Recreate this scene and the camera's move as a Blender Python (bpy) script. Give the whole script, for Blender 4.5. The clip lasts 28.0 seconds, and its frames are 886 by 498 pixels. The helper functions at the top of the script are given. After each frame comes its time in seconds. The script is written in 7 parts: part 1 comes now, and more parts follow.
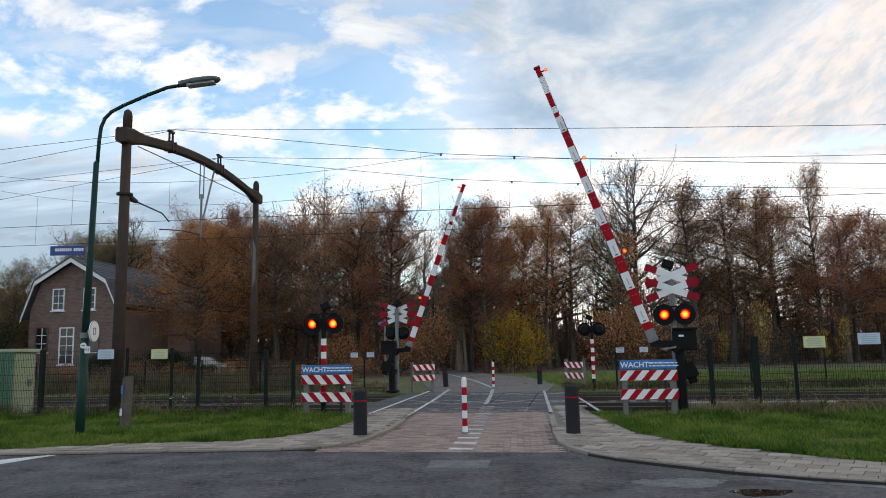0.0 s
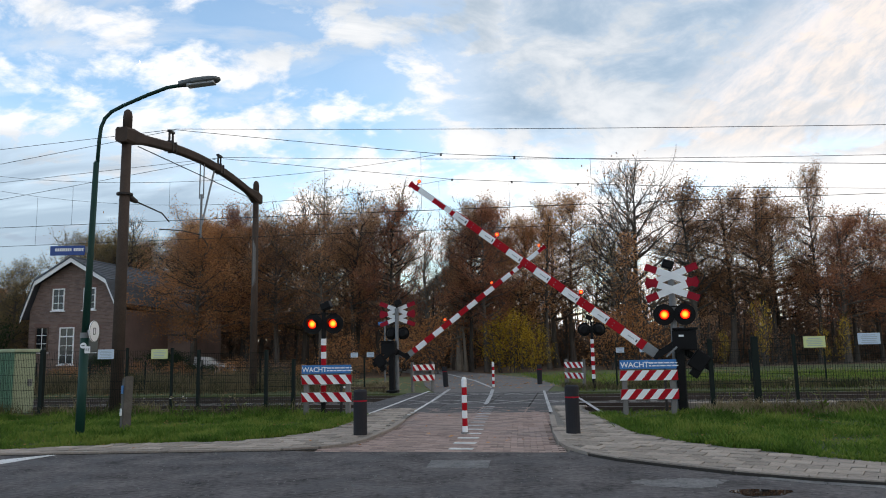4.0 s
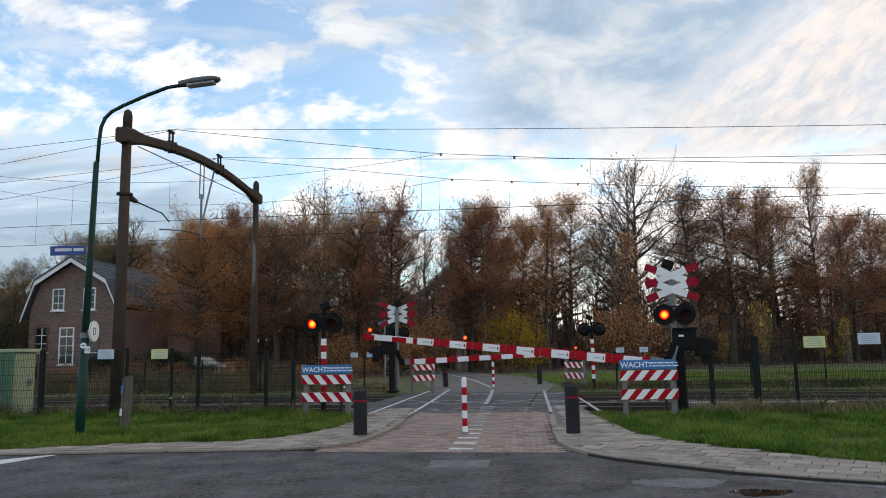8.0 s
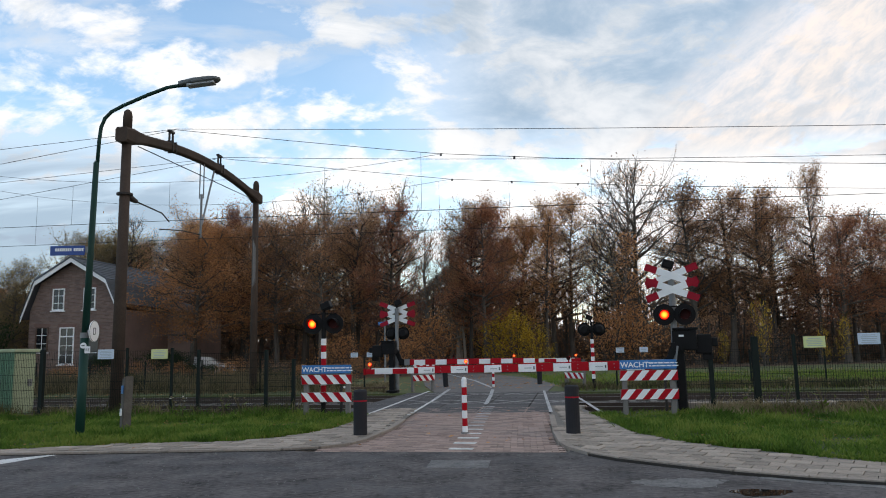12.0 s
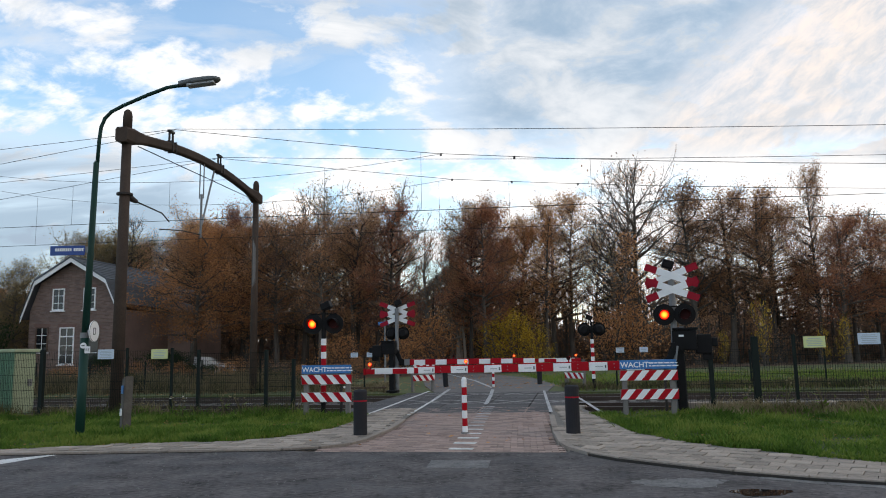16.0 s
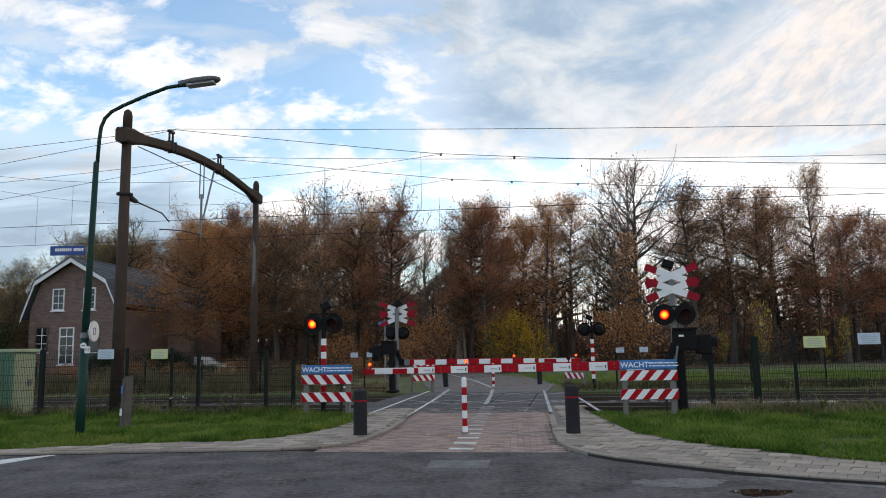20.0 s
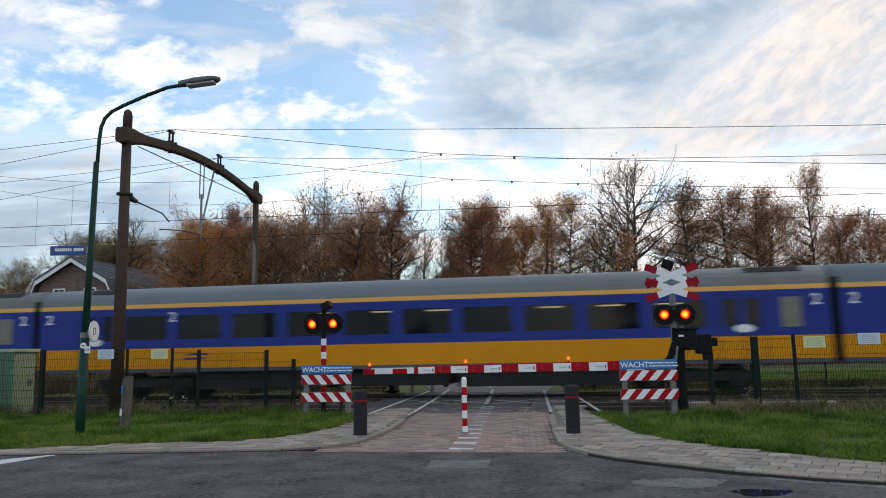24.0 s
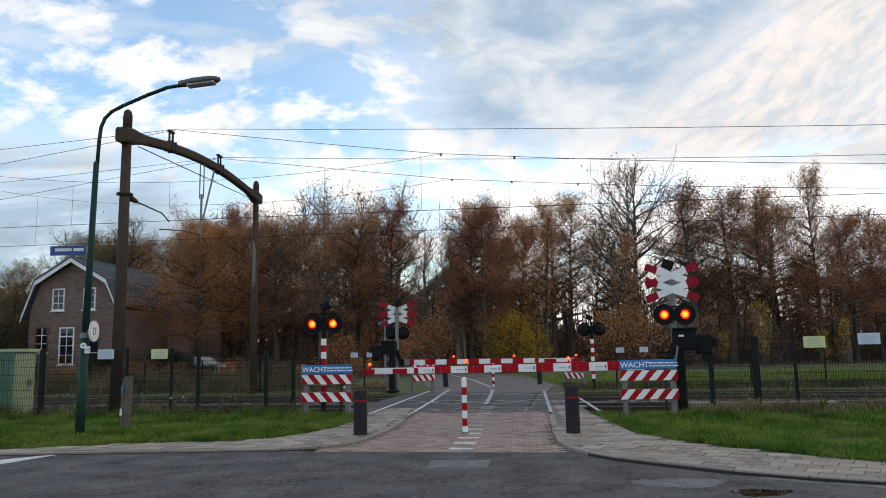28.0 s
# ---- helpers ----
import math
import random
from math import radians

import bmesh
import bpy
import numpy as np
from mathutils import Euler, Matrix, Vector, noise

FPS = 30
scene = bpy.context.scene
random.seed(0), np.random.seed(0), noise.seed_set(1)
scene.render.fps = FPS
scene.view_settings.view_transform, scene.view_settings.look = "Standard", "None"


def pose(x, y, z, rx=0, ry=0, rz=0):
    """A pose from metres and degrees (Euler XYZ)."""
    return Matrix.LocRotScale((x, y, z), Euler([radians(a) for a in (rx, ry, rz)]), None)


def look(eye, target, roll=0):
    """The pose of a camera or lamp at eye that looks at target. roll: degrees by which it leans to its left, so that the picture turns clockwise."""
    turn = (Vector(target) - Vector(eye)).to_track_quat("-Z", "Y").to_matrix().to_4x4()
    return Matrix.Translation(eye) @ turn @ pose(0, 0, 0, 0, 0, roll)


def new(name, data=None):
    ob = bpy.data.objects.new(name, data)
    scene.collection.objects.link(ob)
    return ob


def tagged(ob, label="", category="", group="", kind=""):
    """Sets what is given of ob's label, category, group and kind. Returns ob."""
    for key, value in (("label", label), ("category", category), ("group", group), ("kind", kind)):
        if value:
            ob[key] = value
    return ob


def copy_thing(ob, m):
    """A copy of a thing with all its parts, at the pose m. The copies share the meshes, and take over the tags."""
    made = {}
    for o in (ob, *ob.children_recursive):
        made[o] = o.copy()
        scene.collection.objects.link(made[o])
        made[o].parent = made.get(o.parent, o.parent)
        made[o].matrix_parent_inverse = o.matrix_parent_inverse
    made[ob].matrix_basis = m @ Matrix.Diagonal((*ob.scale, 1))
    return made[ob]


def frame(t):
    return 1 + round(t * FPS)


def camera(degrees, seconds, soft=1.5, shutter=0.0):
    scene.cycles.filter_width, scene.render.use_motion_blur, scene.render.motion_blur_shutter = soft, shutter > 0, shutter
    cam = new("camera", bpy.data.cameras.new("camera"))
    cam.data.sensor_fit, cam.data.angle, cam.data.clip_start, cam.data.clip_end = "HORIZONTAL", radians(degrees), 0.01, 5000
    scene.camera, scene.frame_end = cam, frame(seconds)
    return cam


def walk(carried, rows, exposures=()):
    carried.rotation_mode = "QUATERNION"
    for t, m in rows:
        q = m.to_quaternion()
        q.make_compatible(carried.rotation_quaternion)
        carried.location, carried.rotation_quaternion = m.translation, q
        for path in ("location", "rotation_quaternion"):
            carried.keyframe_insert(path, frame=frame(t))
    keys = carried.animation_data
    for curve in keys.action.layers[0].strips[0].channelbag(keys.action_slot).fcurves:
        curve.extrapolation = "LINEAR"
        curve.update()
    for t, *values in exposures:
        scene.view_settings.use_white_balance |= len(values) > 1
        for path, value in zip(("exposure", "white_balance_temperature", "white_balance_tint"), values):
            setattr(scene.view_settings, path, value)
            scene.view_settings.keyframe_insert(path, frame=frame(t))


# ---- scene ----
# Plan: x to the right along the street, y towards the wood, z up; road surface at z = 0.
TRACK = -0.1655                       # slope of the railway against the x axis
TANG = math.atan(TRACK)               # its heading
NEAR_Y, FAR_Y = 20.9, 25.03           # centre lines of the two tracks at x = 0


def along(x, y0):
    """Point on a line parallel to the railway."""
    return (x, y0 + TRACK * x)


cam = camera(62.19, 28.0, soft=1.0, shutter=0.22)
EYE = (0.0, 0.0, 1.5)
AIM = (0.0, 13.0, 1.5 + 1.81)
walk(cam, [(0.0, look(EYE, AIM, -1.1)), (28.0, look(EYE, AIM, -1.1))])

# ---- world and light ----
SUN_AZ, SUN_EL = 72.0, 12.0
world = bpy.data.worlds.new("evening_sky")
world.use_nodes = True
scene.world = world
wn = world.node_tree.nodes
sky = wn.new("ShaderNodeTexSky")
sky.sky_type = "NISHITA"
sky.sun_disc = False
sky.sun_elevation = radians(SUN_EL)
sky.sun_rotation = radians(SUN_AZ)
sky.air_density, sky.dust_density, sky.ozone_density = 1.0, 0.1, 1.7
wn["Background"].inputs["Strength"].default_value = 0.15
world.node_tree.links.new(sky.outputs["Color"], wn["Background"].inputs["Color"])

sun_data = bpy.data.lights.new("sun", "SUN")
sun_data.energy, sun_data.angle, sun_data.color = 0.9, radians(14), (1.0, 0.86, 0.7)
sun_lamp = new("sun", sun_data)
_sd = Vector((math.sin(radians(SUN_AZ)) * math.cos(radians(SUN_EL)), math.cos(radians(SUN_AZ)) * math.cos(radians(SUN_EL)), math.sin(radians(SUN_EL))))
sun_lamp.matrix_basis = look(_sd * 100, (0, 0, 0))
scene.view_settings.exposure = 1.2


# ---- materials ----
def nodes_of(m):
    return m.node_tree.nodes, m.node_tree.links


def mat(name, color, rough=0.6, metal=0.0, vary=0.15, scale=3.0, fine=40.0, bump=0.1, dirt=None, dirt_amount=0.0, rand=0.0, island=0.0, coat=0.0, spec=0.5):
    """A procedural surface: base colour with broad and fine variation, stains and relief, in metres."""
    m = bpy.data.materials.new(name)
    m.use_nodes = True
    n, l = nodes_of(m)
    b = n["Principled BSDF"]
    b.inputs["Roughness"].default_value = rough
    b.inputs["Metallic"].default_value = metal
    b.inputs["Specular IOR Level"].default_value = spec
    b.inputs["Coat Weight"].default_value = coat
    tc = n.new("ShaderNodeTexCoord")
    big, small = n.new("ShaderNodeTexNoise"), n.new("ShaderNodeTexNoise")
    big.inputs["Scale"].default_value, big.inputs["Detail"].default_value = scale, 4
    small.inputs["Scale"].default_value, small.inputs["Detail"].default_value = fine, 6
    l.new(tc.outputs["Object"], big.inputs["Vector"])
    l.new(tc.outputs["Object"], small.inputs["Vector"])
    add = n.new("ShaderNodeMath")
    add.operation = "ADD"
    l.new(big.outputs["Fac"], add.inputs[0])
    l.new(small.outputs["Fac"], add.inputs[1])
    last = add.outputs[0]
    for amount, kind in ((rand, "obj"), (island, "isl")):
        if amount:
            src = n.new("ShaderNodeObjectInfo").outputs["Random"] if kind == "obj" else n.new("ShaderNodeNewGeometry").outputs["Random Per Island"]
            mm = n.new("ShaderNodeMath")
            mm.operation = "MULTIPLY_ADD"
            mm.inputs[1].default_value = amount / max(vary, 0.01)
            l.new(src, mm.inputs[0])
            l.new(last, mm.inputs[2])
            off = n.new("ShaderNodeMath")
            off.operation = "SUBTRACT"
            off.inputs[1].default_value = 0.5 * amount / max(vary, 0.01)
            l.new(mm.outputs[0], off.inputs[0])
            last = off.outputs[0]
    mr = n.new("ShaderNodeMapRange")
    mr.clamp = False
    mr.inputs["From Min"].default_value, mr.inputs["From Max"].default_value = 0.5, 1.5
    mr.inputs["To Min"].default_value, mr.inputs["To Max"].default_value = 1 - vary, 1 + vary
    l.new(last, mr.inputs["Value"])
    mul = n.new("ShaderNodeVectorMath")
    mul.operation = "SCALE"
    mul.inputs[0].default_value = color[:3]
    l.new(mr.outputs["Result"], mul.inputs["Scale"])
    out = mul.outputs["Vector"]
    if dirt_amount:
        st = n.new("ShaderNodeTexNoise")
        st.inputs["Scale"].default_value, st.inputs["Detail"].default_value, st.inputs["Roughness"].default_value = scale * 0.7, 8, 0.7
        l.new(tc.outputs["Object"], st.inputs["Vector"])
        ramp = n.new("ShaderNodeMapRange")
        ramp.inputs["From Min"].default_value, ramp.inputs["From Max"].default_value = 0.48, 0.68
        ramp.inputs["To Max"].default_value = dirt_amount
        l.new(st.outputs["Fac"], ramp.inputs["Value"])
        mx = n.new("ShaderNodeMix")
        mx.data_type = "RGBA"
        l.new(ramp.outputs["Result"], mx.inputs["Factor"])
        l.new(out, mx.inputs["A"])
        mx.inputs["B"].default_value = (*dirt[:3], 1)
        out = mx.outputs["Result"]
    l.new(out, b.inputs["Base Color"])
    if bump:
        bp = n.new("ShaderNodeBump")
        bp.inputs["Strength"].default_value, bp.inputs["Distance"].default_value = min(1.0, bump), 0.01
        l.new(add.outputs[0], bp.inputs["Height"])
        l.new(bp.outputs["Normal"], b.inputs["Normal"])
    return m


def leaf_mat(name, c1, c2, c3, patch=0.0):
    """Leaves in three tints, mixed leaf by leaf and tree by tree, a little translucent."""
    m = bpy.data.materials.new(name)
    m.use_nodes = True
    n, l = nodes_of(m)
    b = n["Principled BSDF"]
    b.inputs["Roughness"].default_value = 0.7
    b.inputs["Specular IOR Level"].default_value = 0.2
    geo, oi = n.new("ShaderNodeNewGeometry"), n.new("ShaderNodeObjectInfo")
    avg = n.new("ShaderNodeMath")
    avg.operation = "MULTIPLY_ADD"
    avg.inputs[1].default_value = 0.55
    l.new(geo.outputs["Random Per Island"], avg.inputs[0])
    half = n.new("ShaderNodeMath")
    half.operation = "MULTIPLY"
    half.inputs[1].default_value = 0.45
    l.new(oi.outputs["Random"], half.inputs[0])
    l.new(half.outputs[0], avg.inputs[2])
    last = avg.outputs[0]
    if patch:
        tc, nz = n.new("ShaderNodeTexCoord"), n.new("ShaderNodeTexNoise")
        nz.inputs["Scale"].default_value, nz.inputs["Detail"].default_value = patch, 5
        l.new(tc.outputs["Object"], nz.inputs["Vector"])
        pm = n.new("ShaderNodeMapRange")
        pm.inputs["From Min"].default_value, pm.inputs["From Max"].default_value = 0.32, 0.68
        pm.inputs["To Min"].default_value, pm.inputs["To Max"].default_value = -0.42, 0.42
        l.new(nz.outputs["Fac"], pm.inputs["Value"])
        ad = n.new("ShaderNodeMath")
        ad.operation = "ADD"
        l.new(last, ad.inputs[0])
        l.new(pm.outputs["Result"], ad.inputs[1])
        last = ad.outputs[0]
    ramp = n.new("ShaderNodeValToRGB")
    e = ramp.color_ramp.elements
    e[0].position, e[0].color = 0.1, (*c1, 1)
    e[1].position, e[1].color = 0.9, (*c3, 1)
    mid = e.new(0.5)
    mid.color = (*c2, 1)
    l.new(last, ramp.inputs["Fac"])
    l.new(ramp.outputs["Color"], b.inputs["Base Color"])
    tr = n.new("ShaderNodeBsdfTranslucent")
    l.new(ramp.outputs["Color"], tr.inputs["Color"])
    mix = n.new("ShaderNodeMixShader")
    mix.inputs["Fac"].default_value = 0.48
    l.new(b.outputs["BSDF"], mix.inputs[1])
    l.new(tr.outputs["BSDF"], mix.inputs[2])
    l.new(mix.outputs["Shader"], n["Material Output"].inputs["Surface"])
    return m


def glow(name, core, rim, strength, radius):
    """A lit lamp: hot in the middle of its local xz plane, redder to its rim."""
    m = bpy.data.materials.new(name)
    m.use_nodes = True
    n, l = nodes_of(m)
    n.remove(n["Principled BSDF"])
    tc = n.new("ShaderNodeTexCoord")
    ln = n.new("ShaderNodeVectorMath")
    ln.operation = "LENGTH"
    l.new(tc.outputs["Object"], ln.inputs[0])
    mr = n.new("ShaderNodeMapRange")
    mr.inputs["From Min"].default_value, mr.inputs["From Max"].default_value = radius * 0.25, radius * 0.95
    l.new(ln.outputs["Value"], mr.inputs["Value"])
    mx = n.new("ShaderNodeMix")
    mx.data_type = "RGBA"
    l.new(mr.outputs["Result"], mx.inputs["Factor"])
    mx.inputs["A"].default_value, mx.inputs["B"].default_value = (*core, 1), (*rim, 1)
    em = n.new("ShaderNodeEmission")
    em.inputs["Strength"].default_value = strength
    l.new(mx.outputs["Result"], em.inputs["Color"])
    l.new(em.outputs["Emission"], n["Material Output"].inputs["Surface"])
    return m


def glass_mat(name, tint, see=0.5, rough=0.03):
    m = bpy.data.materials.new(name)
    m.use_nodes = True
    n, l = nodes_of(m)
    b = n["Principled BSDF"]
    b.inputs["Base Color"].default_value = (*tint, 1)
    b.inputs["Roughness"].default_value = rough
    b.inputs["Specular IOR Level"].default_value = 0.22
    tr = n.new("ShaderNodeBsdfTransparent")
    tr.inputs["Color"].default_value = (0.75, 0.78, 0.8, 1)
    mix = n.new("ShaderNodeMixShader")
    mix.inputs["Fac"].default_value = see
    l.new(b.outputs["BSDF"], mix.inputs[1])
    l.new(tr.outputs["BSDF"], mix.inputs[2])
    l.new(mix.outputs["Shader"], n["Material Output"].inputs["Surface"])
    return m


M = {
    "asphalt": mat("asphalt", (0.080, 0.072, 0.071), 0.9, 0, 1.3, 1.6, 13, 1.0, (0.078, 0.078, 0.082), 0.8, spec=0.3),
    "asphalt_old": mat("old_asphalt", (0.14, 0.13, 0.122), 0.85, 0, 0.25, 0.7, 80, 0.5, (0.07, 0.07, 0.075), 0.5),
    "patch": mat("repair_patch", (0.150, 0.146, 0.142), 0.9, 0, 0.7, 4, 24, 0.6, (0.055, 0.055, 0.058), 0.8),
    "slab": mat("concrete_slab", (0.305, 0.255, 0.208), 0.88, 0, 0.5, 2.0, 25, 0.5, (0.14, 0.132, 0.112), 0.8, rand=0.28),
    "kerb": mat("kerb_concrete", (0.26, 0.22, 0.185), 0.88, 0, 0.35, 2.5, 30, 0.4, (0.10, 0.10, 0.09), 0.6, rand=0.15),
    "brick_road": mat("paving_brick", (0.295, 0.210, 0.176), 0.85, 0, 0.3, 0.6, 40, 0.3, (0.12, 0.12, 0.12), 0.5, rand=0.3),
    "brick_road_rest": mat("paving_brick_far", (0.295, 0.210, 0.176), 0.85, 0, 0.3, 0.6, 40, 0.3, (0.12, 0.12, 0.12), 0.5, island=0.3),
    "gap": mat("kerb_gap_dark", (0.030, 0.026, 0.022), 0.95, 0, 0.4, 6, 40, 0.4),
    "sand": mat("joint_sand", (0.15, 0.138, 0.12), 0.95, 0, 0.3, 2, 60, 0.4),
    "white_line": mat("road_paint", (0.62, 0.62, 0.61), 0.7, 0, 0.12, 4, 50, 0.2, (0.2, 0.2, 0.2), 0.55),
    "worn_line": mat("worn_road_paint", (0.42, 0.42, 0.42), 0.8, 0, 0.2, 5, 50, 0.2, (0.16, 0.16, 0.16), 0.75),
    "faint_line": mat("faint_road_paint", (0.30, 0.29, 0.28), 0.8, 0, 0.3, 5, 50, 0.2, (0.08, 0.08, 0.08), 0.8),
    "soil": mat("soil", (0.075, 0.062, 0.045), 0.95, 0, 0.4, 0.8, 15, 0.6, (0.05, 0.075, 0.02), 0.6),
    "shoulder": mat("stony_soil", (0.135, 0.112, 0.085), 0.95, 0, 0.5, 2.0, 24, 1.0, (0.07, 0.072, 0.035), 0.7),
    "verge": mat("verge_turf", (0.035, 0.055, 0.014), 0.95, 0, 0.5, 1.2, 25, 0.6, (0.05, 0.042, 0.025), 0.6),
    "lawn": mat("lawn_turf", (0.085, 0.105, 0.034), 0.95, 0, 0.4, 0.25, 9, 0.6, (0.085, 0.065, 0.03), 0.6),
    "litter": mat("leaf_litter", (0.11, 0.062, 0.032), 0.95, 0, 0.5, 0.5, 14, 0.8, (0.05, 0.035, 0.02), 0.7),
    "ballast": mat("ballast_stone", (0.085, 0.078, 0.07), 0.95, 0, 0.5, 3, 22, 1.0, (0.05, 0.04, 0.03), 0.5),
    "sleeper": mat("sleeper_concrete", (0.16, 0.145, 0.13), 0.9, 0, 0.25, 4, 40, 0.4, rand=0.2),
    "rail": mat("rail_steel", (0.08, 0.06, 0.05), 0.55, 0.6, 0.3, 3, 40, 0.2),
    "rail_top": mat("rail_head_polished", (0.24, 0.22, 0.21), 0.4, 1.0, 0.1, 3, 60, 0.05),
    "panel": mat("crossing_panel", (0.062, 0.059, 0.060), 0.85, 0, 0.3, 1, 60, 0.4, (0.12, 0.115, 0.11), 0.4, rand=0.2),
    "blade": leaf_mat("grass_blade", (0.046, 0.092, 0.013), (0.104, 0.190, 0.026), (0.22, 0.27, 0.055), 1.1),
    "dry": leaf_mat("dry_grass", (0.06, 0.075, 0.025), (0.15, 0.125, 0.065), (0.32, 0.26, 0.15), 0.9),
    "rough": leaf_mat("rough_weeds", (0.045, 0.052, 0.022), (0.095, 0.085, 0.042), (0.20, 0.16, 0.09), 0.9),
    "pale_seed": mat("pale_seed_head", (0.42, 0.40, 0.36), 0.9, 0, 0.2, 20, 60, 0.3),
    "concrete_pole": mat("pole_concrete", (0.066, 0.048, 0.038), 0.88, 0, 0.4, 1.6, 30, 0.4, (0.042, 0.034, 0.028), 0.6, spec=0.2),
    "stone_post": mat("weathered_concrete", (0.105, 0.094, 0.082), 0.88, 0, 0.4, 4, 40, 0.4, (0.06, 0.055, 0.045), 0.6),
    "dark_steel": mat("dark_steel", (0.035, 0.03, 0.028), 0.6, 0.5, 0.3, 4, 60, 0.2),
    "galv": mat("galvanised_steel", (0.20, 0.205, 0.21), 0.55, 0.4, 0.25, 4, 60, 0.1),
    "wire": mat("wire_copper_dark", (0.05, 0.055, 0.05), 0.5, 0.6, 0.1, 4, 60, 0),
    "green_paint": mat("dark_green_paint", (0.007, 0.04, 0.03), 0.55, 0, 0.2, 2, 40, 0.08, (0.03, 0.04, 0.035), 0.25, spec=0.25),
    "fence": mat("fence_green_black", (0.007, 0.013, 0.011), 0.65, 0.0, 0.2, 3, 50, 0.1, spec=0.2),
    "cabinet_rib": mat("cabinet_ribbed_green", (0.15, 0.29, 0.20), 0.6, 0, 0.15, 2, 40, 0.05, (0.10, 0.19, 0.13), 0.5),
    "cabinet": mat("cabinet_pale_green", (0.33, 0.38, 0.24), 0.55, 0, 0.12, 2, 40, 0.05, (0.18, 0.22, 0.15), 0.5),
    "black": mat("black_paint", (0.008, 0.008, 0.009), 0.6, 0, 0.2, 3, 50, 0.05, spec=0.15),
    "anthracite": mat("bollard_recycled_plastic", (0.022, 0.022, 0.026), 0.7, 0, 0.2, 3, 50, 0.15, (0.05, 0.05, 0.05), 0.3, spec=0.2),
    "white": mat("white_paint", (0.82, 0.83, 0.84), 0.45, 0, 0.07, 3, 50, 0.04, (0.5, 0.49, 0.46), 0.2),
    "red": mat("red_paint", (0.38, 0.006, 0.014), 0.55, 0, 0.12, 3, 50, 0.04, (0.24, 0.008, 0.012), 0.3, spec=0.12),
    "red_dull": mat("red_reflective", (0.30, 0.010, 0.024), 0.55, 0, 0.15, 3, 50, 0.04, (0.18, 0.012, 0.02), 0.4, spec=0.12),
    "blue_sign": mat("blue_sign_film", (0.03, 0.17, 0.45), 0.4, 0, 0.06, 3, 50, 0.02),
    "blue_dark": mat("dark_blue_enamel", (0.018, 0.06, 0.26), 0.4, 0, 0.08, 3, 50, 0.02),
    "sign_white": mat("pale_blue_board", (0.55, 0.64, 0.74), 0.5, 0, 0.06, 6, 60, 0.02),
    "sign_yellow": mat("pale_yellow_board", (0.62, 0.66, 0.30), 0.5, 0, 0.06, 6, 60, 0.02),
    "ink_pale": mat("faded_print", (0.42, 0.43, 0.44), 0.6, 0, 0.1, 6, 60, 0),
    "ink": mat("ink_dark", (0.10, 0.11, 0.12), 0.6, 0, 0.1, 6, 60, 0),
    "grey_board": mat("weathered_post", (0.17, 0.16, 0.15), 0.85, 0, 0.3, 4, 50, 0.3),
    "lens_dark": mat("unlit_red_lens", (0.03, 0.005, 0.005), 0.5, 0, 0.1, 8, 60, 0.05, spec=0.1),
    "bark": mat("bark", (0.075, 0.062, 0.052), 0.95, 0, 0.4, 2, 20, 0.8, (0.08, 0.085, 0.06), 0.4, rand=0.5),
    "bark_pale": mat("birch_bark", (0.20, 0.175, 0.145), 0.9, 0, 0.4, 2, 20, 0.5, (0.04, 0.035, 0.03), 0.5, rand=0.4),
    "leaf_brown": leaf_mat("oak_leaf_brown", (0.20, 0.115, 0.068), (0.39, 0.205, 0.11), (0.56, 0.32, 0.16), 0.28),
    "leaf_orange": leaf_mat("beech_leaf_orange", (0.24, 0.125, 0.062), (0.48, 0.225, 0.092), (0.62, 0.33, 0.14), 0.28),
    "leaf_red": leaf_mat("leaf_dull_red", (0.18, 0.084, 0.056), (0.37, 0.155, 0.086), (0.52, 0.24, 0.12), 0.28),
    "leaf_olive": leaf_mat("leaf_olive", (0.12, 0.098, 0.052), (0.23, 0.17, 0.08), (0.35, 0.24, 0.10), 0.28),
    "leaf_deep": leaf_mat("leaf_deep_wood", (0.13, 0.090, 0.064), (0.24, 0.145, 0.092), (0.38, 0.20, 0.10), 0.12),
    "leaf_yellow": leaf_mat("leaf_yellow", (0.30, 0.18, 0.02), (0.56, 0.37, 0.035), (0.74, 0.52, 0.07), 0.9),
    "leaf_green": leaf_mat("evergreen_leaf", (0.012, 0.026, 0.010), (0.024, 0.045, 0.016), (0.04, 0.065, 0.022)),
    "house_brick": mat("house_brick", (0.215, 0.15, 0.128), 0.9, 0, 0.2, 1.2, 30, 0.3, (0.15, 0.11, 0.10), 0.5, rand=0.2, island=0.22),
    "lintel": mat("lintel_brick", (0.17, 0.105, 0.088), 0.9, 0, 0.3, 6, 40, 0.3),
    "mortar": mat("mortar", (0.20, 0.19, 0.175), 0.95, 0, 0.2, 2, 50, 0.3),
    "roof_tile": mat("slate_blue_tile", (0.075, 0.085, 0.10), 0.7, 0, 0.2, 1, 20, 0.2, (0.06, 0.065, 0.055), 0.5, island=0.3, rand=0.3),
    "dark_glass": mat("window_glass_dark", (0.012, 0.014, 0.017), 0.06, 0, 0.1, 2, 20, 0.02, spec=0.8),
    # lamp covers, and cab panes with see-through daylight painted as pale grey
    "lamp_and_bright_pane": mat("lamp_cover_and_bright_pane", (0.35, 0.37, 0.38), 0.2, 0, 0.1, 6, 40, 0.02),
    "lamp_glass_dim": mat("frosted_pane", (0.17, 0.16, 0.13), 0.35, 0, 0.2, 3, 30, 0.02),
